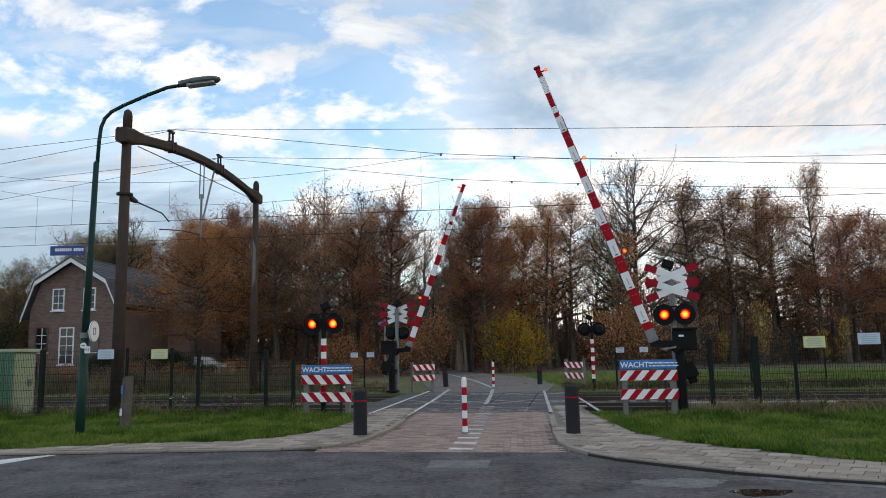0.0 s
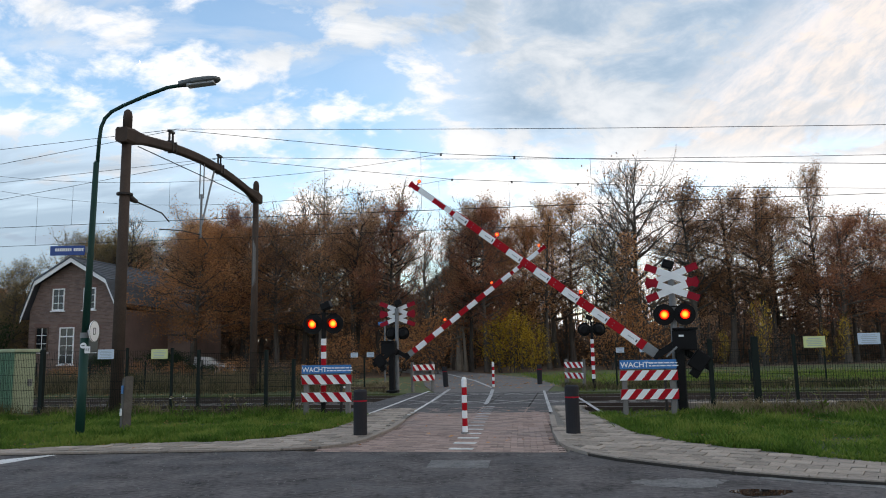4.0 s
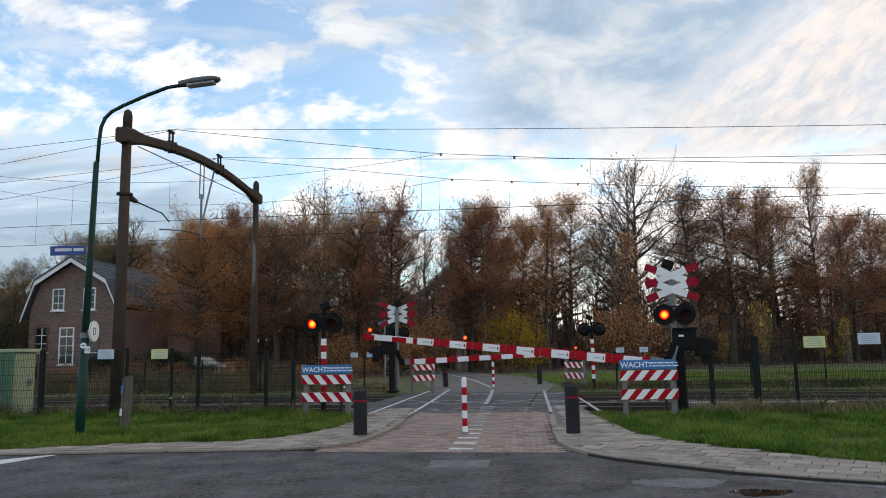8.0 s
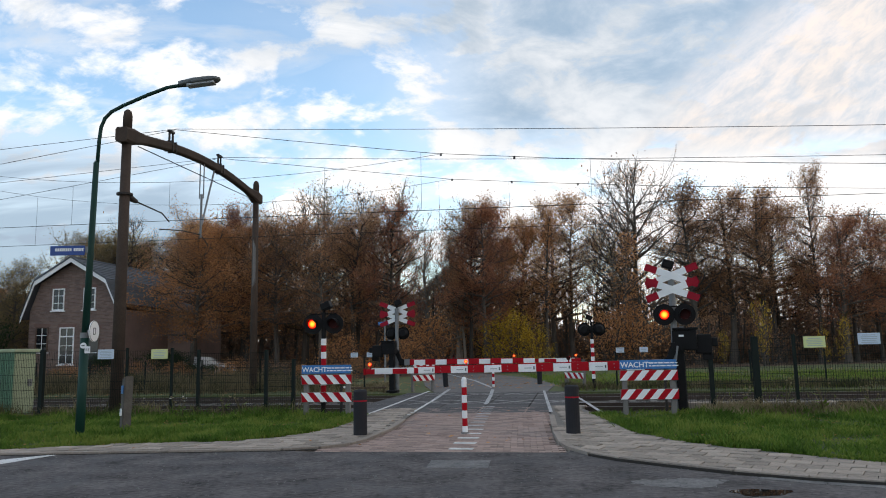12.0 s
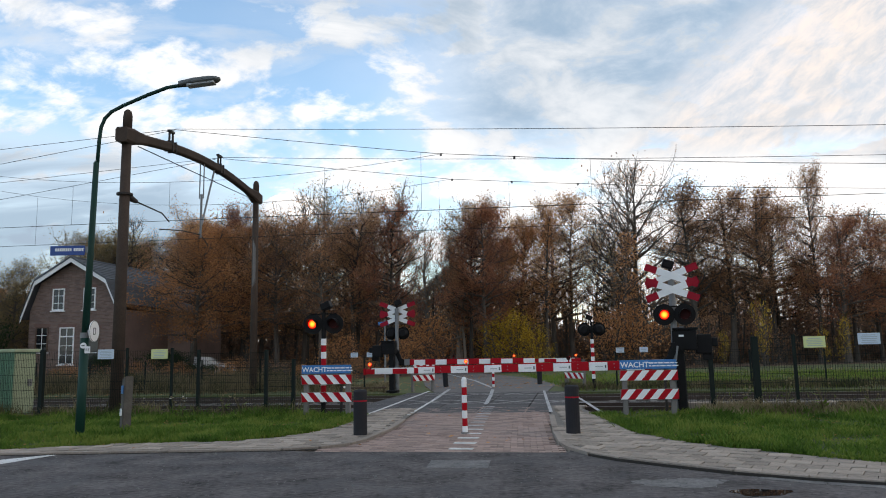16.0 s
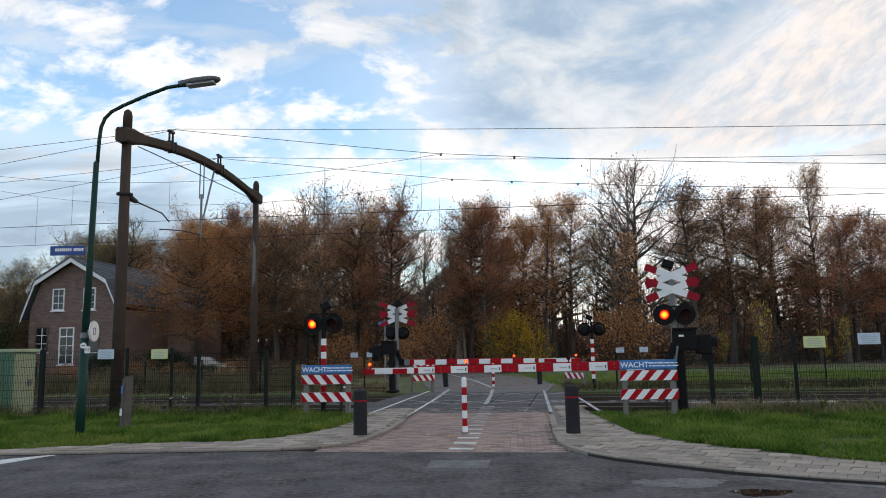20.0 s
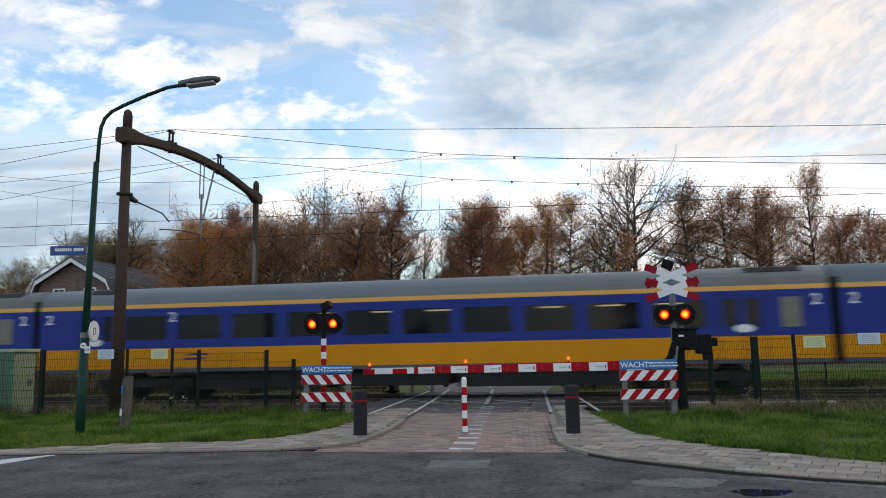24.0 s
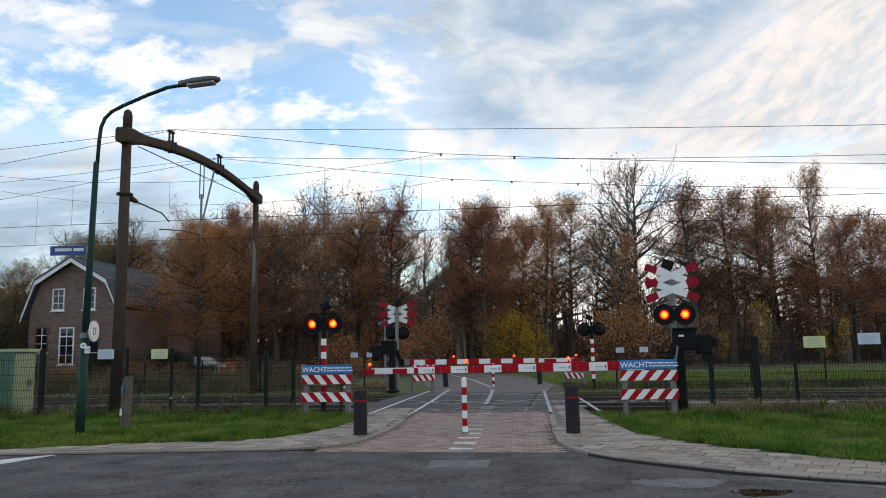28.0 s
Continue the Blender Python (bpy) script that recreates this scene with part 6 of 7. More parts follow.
# the edge of the wood, tree by tree: kind, x, y, height, spread
EDGE = [
    ("bare_pale", -32.6, 64, 13.2, 1.0), ("olive", -36, 62, 8.6, 1.2), ("olive", -39, 64, 7.6, 1.2), ("olive", -33.4, 66, 12.6, 1.1), ("olive", -35.6, 65, 10.4, 1.1), ("olive", -30.6, 68, 13.4, 1.1), ("bare_pale", -36, 66, 8.6, 1.2), ("olive", -34.5, 68, 8.0, 1.3), ("bare", -28.5, 66, 14.5, 0.9), ("olive", -24, 70, 14, 1.2), ("beech", -19.0, 60, 13.0, 1.2), ("olive", -31, 74, 11.2, 1.2),
    ("beech", -15.2, 44, 9.6, 1.25), ("beech", -13.0, 48, 10.5, 0.9), ("oak_a", -16.5, 49, 11.4, 1.0), ("oak_b", -13.6, 50, 12.0, 0.9), ("oak_a", -18.6, 58, 11.2, 1.0),
    ("oak_a", -10.6, 47, 11.0, 1.1), ("bare", -9.6, 50, 13.2, 0.9), ("bare_pale", -8.0, 49, 13.3, 1.1), ("oak_a", -7.6, 45, 10.4, 1.0), ("bare", -6.0, 50, 13.2, 0.8), ("oak_a", -5.6, 46, 11.2, 1.0),
    ("bare_pale", -3.7, 48, 13.0, 1.1), ("oak_b", -3.4, 45, 11.0, 0.9), ("bare_pale", -2.3, 52, 12.5, 1.0), ("oak_b", -2.2, 47, 11.3, 0.9), ("oak_a", -3.1, 49, 11.8, 0.9), ("beech", 3.4, 46, 8.8, 0.75), ("bare_pale", -0.2, 50, 9.5, 0.8), ("bare", 0.6, 55, 10.5, 0.6), ("bare_pale", 1.2, 52, 9.0, 0.8), ("bare_pale", -1.1, 58, 11.9, 0.9), ("bare_pale", 0.6, 60, 12.4, 1.0), ("bare_pale", 1.6, 66, 13.0, 1.0),
    ("dark", 2.8, 47, 11.2, 1.0), ("beech", 4.7, 46, 9.4, 0.9), ("dark", 5.4, 50, 10.8, 0.9), ("dark", 7.1, 47, 11.2, 1.0), ("dark", 8.3, 48, 11.9, 1.0), ("thin", 6.2, 44, 9.6, 1.0),
    ("bare", 11.0, 46, 10.6, 0.8), ("bare", 12.9, 48, 14.0, 1.05), ("bare", 13.2, 52, 14.4, 0.9), ("thin", 10.2, 43, 8.5, 1.2), ("olive", 9.6, 49, 9.8, 0.8),
    ("dark", 16.2, 48, 12.3, 1.3), ("dark", 18.6, 48, 11.9, 1.2), ("oak_a", 17.4, 50, 11.2, 1.0), ("dark", 20.2, 47, 11.7, 1.1), ("oak_a", 21.6, 48, 11.3, 1.0), ("oak_b", 22.8, 50, 11.4, 1.0),
    ("dark", 23.3, 46, 12.9, 0.6), ("oak_b", 24.4, 45, 9.8, 1.2), ("oak_a", 26.6, 48, 10.0, 1.1), ("oak_b", 28.4, 46, 9.6, 1.2), ("bare", 28.9, 49, 10.8, 0.8), ("oak_a", 30.6, 49, 10.4, 1.1), ("oak_b", 33, 48, 10.8, 1.1), ("oak_a", 36, 49, 11, 1.1),
    ("oak_b", -2.0, 50, 11.4, 0.8), ("oak_a", -4.6, 51, 11.8, 0.9), ("oak_a", -6.8, 52, 11.6, 1.0), ("olive", -8.9, 53, 11.0, 1.1), ("oak_a", -11.8, 54, 11.6, 1.0),
    ("olive", -27.5, 66, 12.6, 1.1), ("oak_a", -25.3, 68, 13.2, 1.1), ("olive", -29.5, 70, 13.0, 1.2), ("oak_a", -22.0, 66, 13.0, 1.1),
    ("bare_pale", 10.3, 45, 7.8, 0.35), ("evergreen", -33.0, 49, 6.6, 1.1), ("evergreen", -36.5, 51, 7.0, 1.1),
]
trng = random.Random(42)
for kind, x, y, h, wide in EDGE:
    far = 1.30 if x > 2 else (1.12 if x > -20 else 1.0)     # the wood's edge runs back on the east side
    x, y = x * far, y * far
    while inside(FAR_LANE, x - 0.8, y) or inside(FAR_LANE, x + 0.8, y):
        x += 0.6
    plant(kind, x, y, 1.5 + (h - 1.5) * far, trng.uniform(0, 6.28), wide)
for k in range(62):
    y = trng.uniform(64, 104)
    x = trng.uniform(-0.66, 0.66) * y
    if -0.02 < x / y < 0.042 or -0.075 < x / y < 0.035 and trng.random() < 0.5 or (x / y < -0.33 and y < 68):
        continue
    kind, h, turn = trng.choice(("oak_a", "oak_b", "beech", "dark", "olive", "oak_a", "bare")), y * (0.12 if x / y < -0.42 else 0.20 if x < 0 else 0.135) * trng.uniform(0.85, 1.0) if abs(x / y + 0.02) > 0.06 else y * 0.13, trng.uniform(0, 6.28)
    if k % 5 > 1:
        plant(kind, x, y, h, turn, 0.9)
for kind, x, y, h, wide in [("bush_yellow", 4.3, 46, 3.9, 0.75), ("bush_yellow", 5.4, 46.5, 2.9, 0.8), ("bush_sparse", 3.5, 47, 3.4, 1.2), ("bush_sparse", 18.6, 43, 4.0, 0.42), ("bush_sparse", 16.6, 44, 2.2, 0.5), ("bush_sparse", 24.2, 45, 3.0, 0.5), ("bush_sparse", 22.4, 44, 2.2, 0.55),
                            ("bush_brown", -0.6, 47, 4.0, 0.9), ("bush_brown", -2.6, 44, 2.6, 1.1), ("bush_brown", 9.3, 43, 3.6, 1.0), ("bush_brown", 11.2, 44, 4.2, 1.0), ("bush_brown", -5.8, 43, 2.6, 1.1),
                            ("bush_green", -31.5, 49, 3.2, 1.2), ("bush_green", -29.7, 48.5, 4.3, 0.6), ("bush_green", -19.5, 50, 1.9, 1.3), ("bush_green", -18.3, 48.6, 1.9, 1.2), ("bush_green", -17.2, 48.2, 1.75, 1.0), ("bush_green", -22.2, 48.5, 1.8, 1.0), ("bush_green", -15.4, 47.5, 1.0, 1.8), ("bush_green", -16.6, 47.6, 1.05, 1.8)]:
    far = 1.25 if x > 8 else (1.1 if x > -12 else 1.0)
    plant(kind, x * far, y * far, h * far, trng.uniform(0, 6.28), wide)
for k in range(46):
    y = trng.uniform(54, 72)
    x = trng.uniform(-0.62, 0.64) * y
    if -2.5 < x < 6.5 and y < 60 or x < -16:
        continue
    plant(trng.choice(("bush_bare", "bush_bare", "bush_brown", "thin")), x, y, trng.uniform(2.0, 5.0), trng.uniform(0, 6.28), trng.uniform(0.8, 1.3))
for k in range(26):
    x = -27 + k * 0.86 + trng.uniform(-0.3, 0.3)
    plant(trng.choice(("bush_brown", "bush_bare", "bush_bare")), x, 40.5 - 0.17 * x * 0.5 + trng.uniform(-0.8, 0.8) if x < -6 else 44 + trng.uniform(-1, 1), trng.uniform(0.9, 1.5), trng.uniform(0, 6.28), 1.5)


# ---- grass and weeds ----
def build_grass(name, poly, box_xy, count, hmin, hmax, material, label, seed, where=None):
    rng = np.random.default_rng(seed)
    vs, fs = [], []
    made = 0
    while made < count:
        x, y = rng.uniform(box_xy[0], box_xy[1]), rng.uniform(box_xy[2], box_xy[3])
        if where:
            x, y = where(rng)
        elif not inside(poly, x, y):
            made += 0.2
            continue
        tuft = 0.42 + 0.8 * noise.noise((x * 1.1, y * 1.1, 0.5)) + 0.55 * noise.noise((x * 3.4, y * 3.4, 4.5)) + rng.uniform(0, 0.35)
        h = hmin + (hmax - hmin) * min(max(tuft, 0.05), 1.2) * rng.uniform(0.5, 1)
        a = rng.uniform(0, 6.28)
        w = rng.uniform(0.005, 0.012) * (1 + h)
        dx, dy = rng.normal(0, 0.5, 2) * h
        c, s = math.cos(a) * w, math.sin(a) * w
        i = len(vs)
        z0 = 0.01
        vs.extend([(x - c, y - s, z0), (x + c, y + s, z0), (x + dx * 0.4 - c * 0.8, y + dy * 0.4 - s * 0.8, z0 + h * 0.6), (x + dx * 0.4 + c * 0.8, y + dy * 0.4 + s * 0.8, z0 + h * 0.6), (x + dx, y + dy, z0 + h)])
        fs.extend([(i, i + 1, i + 3, i + 2), (i + 2, i + 3, i + 4)])
        made += 1
    me = mesh_from(name, vs, fs, material)
    return tagged(new(name, me), label, "grass", kind="stuff")


build_grass("grass", verge_l, (-13, -1.8, 12.5, 20.5), 46000, 0.04, 0.19, "blade", "uneven green grass of the verge", 1)
build_grass("grass", verge_r, (3.3, 14, 6.5, 19), 52000, 0.04, 0.19, "blade", "uneven green grass of the verge", 2)


def along_fence(x0, x1, y0, depth):
    def pick(rng):
        while True:
            x = rng.uniform(x0, x1)
            if rng.random() < 0.55 + 0.9 * noise.noise((x * 0.7, 3.3, 0)):
                return x, y0 + TRACK * x + rng.normal(0, depth)
    return pick


build_grass("tall_dry_grass", None, (0, 1, 0, 1), 2400, 0.08, 0.40, "dry", "tall dry grass and weeds at the fence", 3, along_fence(-14, -3.6, 17.75, 0.35))
build_grass("tall_green_weeds", None, (0, 1, 0, 1), 2600, 0.08, 0.30, "blade", "tall green weeds at the fence", 13, along_fence(-10, -2.9, 17.3, 0.4))
build_grass("tall_dry_grass", None, (0, 1, 0, 1), 4600, 0.08, 0.46, "dry", "tall dry grass and weeds at the fence", 4, along_fence(5.6, 13, 17.55, 0.38))
build_grass("tall_green_weeds", None, (0, 1, 0, 1), 2400, 0.08, 0.30, "blade", "tall green weeds at the fence", 14, along_fence(5.4, 13, 17.2, 0.4))
build_grass("tall_dry_grass", None, (0, 1, 0, 1), 16000, 0.20, 1.0, "rough", "rough grass behind the far track", 5, along_fence(-28, -4.2, 31.0, 1.5))
build_grass("tall_dry_grass", None, (0, 1, 0, 1), 5000, 0.06, 0.35, "dry", "low rough grass beside the far barrier", 7, along_fence(-5.5, -2.2, 30.5, 1.2))
build_grass("tall_dry_grass", None, (0, 1, 0, 1), 14000, 0.06, 0.36, "rough", "rough grass behind the far track", 6, along_fence(4.6, 28, 29.2, 0.8))
build_grass("rough_lawn_grass", None, (0, 1, 0, 1), 26000, 0.04, 0.24, "blade", "uneven short grass of the far lawn", 8, along_fence(4.6, 34, 37.0, 4.5))


def along_edge(pts, spread):
    """Places along a line of points, a little to both sides."""
    def pick(rng):
        i = rng.integers(0, len(pts) - 1)
        (xa, ya), (xb, yb) = pts[i], pts[i + 1]
        f = rng.random()
        return xa + (xb - xa) * f + rng.normal(0, spread), ya + (yb - ya) * f + rng.normal(0, spread)
    return pick


EDGE_WEST = [(-9.5, 13.0), (-8.4, 12.88), (-7.35, 12.75), (-6.6, 12.93), (-5.8, 13.1), (-4.8, 13.15), (-3.85, 13.2), (-2.9, 13.9), (-2.6, 14.5), (-2.35, 15.2), (-2.2, 16.1), (-2.05, 17.0), (-1.96, 18.1)]
EDGE_EAST = [(3.42, 17.28), (3.46, 15.7), (3.42, 14.4), (3.4, 13.3), (3.75, 12.1), (4.25, 11.2), (4.85, 10.4), (5.47, 9.6), (6.5, 8.95), (7.6, 8.3)]
build_grass("edge_grass", None, (0, 1, 0, 1), 5200, 0.03, 0.11, "blade", "short grass creeping over the edge of the footpath", 21, along_edge(EDGE_WEST, 0.055))
build_grass("edge_grass", None, (0, 1, 0, 1), 5200, 0.03, 0.11, "blade", "short grass creeping over the edge of the footpath", 22, along_edge(EDGE_EAST, 0.06))


def build_leaf_scatter():
    """Fallen leaves lying on the verges, the lane and the lawn."""
    rng = np.random.default_rng(9)
    vs, fs = [], []
    for k in range(5200):
        if k < 2200:
            x, y = rng.uniform(-14, 14), rng.uniform(11.5, 19)
            if -1.0 < x < 3.2 or (x < 0 and not inside(verge_l, x, y)) or (x > 0 and not inside(verge_r, x, y)):
                if rng.random() > 0.10 or y < 12.2:
                    continue
            z = 0.03 if not -1.6 < x < 3.4 else 0.012
        else:
            y = rng.uniform(29.5, 46)
            x = rng.uniform(-0.6, 0.65) * y
            z = 0.0
        a, s = rng.uniform(0, 6.28), rng.uniform(0.03, 0.055) * (1 if k < 2200 else 1.8)
        c, d = math.cos(a) * s, math.sin(a) * s
        i = len(vs)
        q = rng.uniform(-0.02, 0.03, 4)
        vs.extend([(x - c, y - d, z + abs(q[0])), (x + d * 0.6, y - c * 0.6, z + abs(q[1])), (x + c, y + d, z + abs(q[2])), (x - d * 0.6, y + c * 0.6, z + abs(q[3]))])
        fs.append((i, i + 1, i + 2, i + 3))
    return tagged(new("fallen_leaves", mesh_from("fallen_leaves", vs, fs, "leaf_orange")), "scattered brown fallen leaves", "leaves", kind="stuff")


build_leaf_scatter()


def build_weed(x, y, h, seed, flowers):
    """A tall withered weed: leaning stalks, each with a loose small head, and narrow leaves."""
    rng = random.Random(seed)
    t = thing("withered_weed", Matrix.Translation((x, y, 0.0)), "tall withered weed with small pale heads at the fence", "weed", "weeds at the fence")
    for k in range(5):
        a = rng.uniform(0, 6.28)
        q = Vector((0.16 * math.cos(a), 0.16 * math.sin(a), h * rng.uniform(0.7, 1.0)))
        stalk = part("stalk", tube(B(), [(0, 0, -0.05), (q[0] * 0.4, q[1] * 0.4, q[2] * 0.55), q], [0.008, 0.006, 0.003], 5), "dry", t)
        bm = B()
        bmesh.ops.create_icosphere(bm, subdivisions=2, radius=rng.uniform(0.018, 0.03))
        for v in bm.verts:
            v.co *= rng.uniform(0.55, 1.3)
            v.co.z *= 0.6
            v.co += q
        part("seed_head", bm, "pale_seed" if flowers and k < 2 else "dry", stalk)
    for k in range(9):
        a, z = rng.uniform(0, 6.28), rng.uniform(0.03, h * 0.6)
        p = Vector((0.02 * math.cos(a), 0.02 * math.sin(a), z))
        d = Vector((math.cos(a), math.sin(a), rng.uniform(-0.2, 0.6))) * rng.uniform(0.1, 0.22)
        s2 = Vector((-d.y, d.x, 0)) * 0.2
        bm = B()
        up = [bm.verts.new(v) for v in (p, p + d * 0.5 + s2 - Vector((0, 0, 0.01)), p + d, p + d * 0.5 - s2 - Vector((0, 0, 0.01)))]
        bm.faces.new((up[0], up[1], up[2]))
        bm.faces.new((up[0], up[2], up[3]))
        part("leaf", bm, "blade", t)
    return t


for k, (x, y, h, fl) in enumerate(((-6.6, 18.35, 0.62, True), (-6.35, 18.0, 0.5, True), (-5.4, 18.2, 0.7, False), (-4.9, 17.9, 0.6, False), (-8.0, 18.6, 0.55, False), (-7.6, 18.4, 0.5, True), (6.5, 16.4, 0.6, False), (7.4, 16.3, 0.75, False), (8.1, 16.1, 0.7, False), (9.0, 15.9, 0.6, False), (10.2, 15.7, 0.7, False), (-9.3, 18.9, 0.6, False))):
    build_weed(x, y, h, k + 50, fl)


# ---- train ----
SIDE = 1.41                                   # half the width of a vehicle


def strip(bm, x0, x1, z0, z1, y, t=0.03):
    """A flat side panel on the near side (y < 0) or the far side."""
    box(bm, ((x0 + x1) / 2, y, (z0 + z1) / 2), (x1 - x0, t, z1 - z0))
    return bm


def roof_arc(bm, x0, x1, z_edge, z_top, half, n=10, taper0=0.0, taper1=0.0):
    prof = []
    for k in range(n + 1):
        a = math.pi * k / n
        prof.append((-half * math.cos(a), z_edge + (z_top - z_edge) * math.sin(a) ** 0.7))
    a = [bm.verts.new((x0, y, z - taper0 * (z - z_edge))) for y, z in prof]
    b = [bm.verts.new((x1, y, z - taper1 * (z - z_edge))) for y, z in prof]
    for i in range(n):
        bm.faces.new((a[i], a[i + 1], b[i + 1], b[i]))
    bm.faces.new(a)
    bm.faces.new(b[::-1])
    bmesh.ops.recalc_face_normals(bm, faces=bm.faces)
    return bm


def build_bogie(t, x, wheelbase=2.5, r=0.46):
    bm = B()
    for y in (-1.05, 1.05):
        box(bm, (x, y, 0.6), (wheelbase + 1.0, 0.12, 0.3), None, 0.04)
        for dx in (-wheelbase / 2, wheelbase / 2):
            box(bm, (x + dx, y * 1.05, 0.47), (0.34, 0.2, 0.34), None, 0.03)
    box(bm, (x, 0, 0.65), (0.7, 2.1, 0.3), None, 0.03)
    bogie = part("bogie", bm, "train_under", t, "dark grimy bogie")
    for dx in (-wheelbase / 2, wheelbase / 2):
        for y in (-0.75, 0.75):
            part("wheel", disc(disc(B(), (x + dx, y, r), r, 0.12, 20), (x + dx, y * 0.93, r), r + 0.03, 0.03, 20), "train_under", bogie)
    return bogie


L_COACH = 26.25
WINDOWS = [3.38 + 1.957 * k for k in range(10)]


def build_coach(cab=False):
    """A coach from x = 0 (leading end) to x = 26; with cab: a driving trailer with a sloped yellow front."""
    name = "driving_trailer" if cab else "passenger_coach"
    t = thing(name, Matrix.Translation((0, 0, 0)), "blue and yellow passenger coach with a yellow driving cab" if cab else "blue and yellow passenger coach with a grey roof", "train coach", "coaches of the train")
    x0, x1 = (3.04 if cab else 0.10), 26.08
    if cab:
        wins = [(3.70, 4.53, 2.08, 2.88), (5.16, 5.55, 2.05, 2.9), (5.99, 6.37, 2.05, 2.9), (7.22, 8.58, 2.08, 2.88)] + [(9.09 + 1.9 * k, 10.60 + 1.9 * k, 2.08, 2.88) for k in range(7)]
    else:
        wins = [(1.78, 2.18, 2.05, 2.9), (2.53, 2.93, 2.05, 2.9)] + [(w, w + 1.56, 2.08, 2.88) for w in WINDOWS]
    wins += [(23.06, 23.46, 2.05, 2.9), (23.70, 24.10, 2.05, 2.9)]
    wins.sort()
    for side in (-1, 1):
        y = side * (SIDE - 0.015)
        part("lower_panel", strip(B(), x0, x1, 1.10, 1.78, y), "train_yellow", t, "yellow lower body side")
        bm = B()
        strip(bm, x0, x1, 1.78, 2.0, y)
        strip(bm, x0, x1, 2.9, 3.15, y)
        cur = x0
        for a, b, za, zb in wins:
            strip(bm, cur, a, 2.0, 2.9, y)
            if za > 2.001:
                strip(bm, a, b, 2.0, za, y)
            if zb < 2.899:
                strip(bm, a, b, zb, 2.9, y)
            cur = b
        strip(bm, cur, x1, 2.0, 2.9, y)
        part("upper_panel", bm, "train_blue", t, "blue upper body side")
        part("cream_stripe", strip(B(), x0, x1, 3.15, 3.29, y, 0.034), "train_cream", t, "pale orange line under the roof")
        part("sill_panel", strip(B(), x0, x1, 0.98, 1.10, y, 0.026), "train_sill", t, "grey sill")
        if side < 0:
            for a, b, za, zb in wins:
                part("window", strip(B(), a - 0.005, b + 0.005, za - 0.005, zb + 0.005, y + 0.022, 0.01), "train_glass", t, "tinted coach window")
        else:
            part("far_glazing", strip(B(), x0 + 0.3, x1 - 0.3, 2.0, 2.9, y - 0.03, 0.01), "train_glass", t)
    part("roof", roof_arc(B(), 5.6 if cab else x0, x1, 3.29, 4.0, SIDE, 12, 0.0 if cab else 0.06, 0.06), "train_grey", t, "ribbed grey roof", True)
    if cab:
        part("roof", roof_arc(B(), 1.3, 5.6, 3.29, 4.0, SIDE, 12, 0.80, 0.0), "train_grey", t, "grey roof sloping down to the cab", True)
    for xr in ((6.9, 24.6) if cab else (2.35, 24.6)):
        part("roof_vent", box(B(), (xr, -1.10, 3.77), (1.1 if xr < 5 else 1.6, 0.30, 0.05), Matrix.Rotation(radians(34), 3, "X"), 0.01), "train_under", t, "dark roof ventilation grille")
    part("end_wall", box(B(), (x1, 0, 2.3), (0.05, 2.74, 2.4)), "train_under", t)
    part("gangway", box(B(), (x1 + 0.12, 0, 2.2), (0.24, 1.5, 2.3), None, 0.04), "rubber", t, "black gangway bellows")
    if not cab:
        part("end_wall", box(B(), (x0, 0, 2.3), (0.05, 2.74, 2.4)), "train_under", t)
        part("gangway", box(B(), (x0 - 0.12, 0, 2.2), (0.24, 1.5, 2.3), None, 0.04), "rubber", t, "black gangway bellows")
    part("floor", box(B(), ((x0 + x1) / 2, 0, 1.06), (x1 - x0 - 0.1, 2.7, 0.1)), "train_under", t)
    part("ceiling", box(B(), ((x0 + x1) / 2, 0, 3.2), (x1 - x0 - 0.1, 2.7, 0.04)), "interior", t)
    for k, a in enumerate(WINDOWS):
        if not cab and k not in (0, 1, 2, 6):
            part("ceiling_lamp", box(B(), (a + 0.8, 0.75, 2.93), (0.8, 0.22, 0.035)), "coach_lamp", t, "warm ceiling lamp")
    for k in range(18):
        xs = 4.0 + 1.12 * k
        if xs < x0 + 0.8 or xs > 23.8:
            continue
        for y in (-0.75, 0.75):
            part("seat", box(box(B(), (xs, y, 1.75), (0.14, 0.95, 1.0), Matrix.Rotation(radians(8 if k % 2 else -8), 3, "Y"), 0.03), (xs + (0.25 if k % 2 else -0.25), y, 1.45), (0.45, 0.95, 0.14), None, 0.03), "seat", t)
    for xd in ((5.77, 23.58) if cab else (2.36, 23.58)):
        bm = B()
        for e in (-0.68, 0.0, 0.66):
            strip(bm, xd + e, xd + e + 0.025, 1.05, 3.12, -SIDE - 0.006, 0.012)
        part("door_gap", bm, "train_under", t)
    part("door_window", strip(B(), 24.70, 25.26, 2.03, 2.92, -SIDE - 0.004, 0.012), "lamp_glass_dim", t, "pale frosted window")
    for xw in ((3.45, 8.87, 25.72) if cab else (0.51, 5.17, 25.72)):
        p = part("class_plate", strip(B(), xw - 0.20, xw + 0.20, 2.66, 3.02, -SIDE - 0.004, 0.010), "train_blue", t)
        lettering("class_number", "2", 0.46, "white", p, Matrix.Translation((xw - 0.14, -SIDE - 0.012, 2.68)))
    for xo in ((5.77, 23.62) if cab else (2.25, 23.62)):
        bm = disc(B(), (0, 0, 0), 0.2, 0.01, 20)
        bmesh.ops.transform(bm, matrix=Matrix.Translation((xo, -SIDE - 0.012, 2.01)) @ Matrix.Diagonal((1.4, 1, 0.62, 1)), verts=bm.verts)
        part("oval_mark", bm, "white", t, "plain white oval mark")
    bm = B()
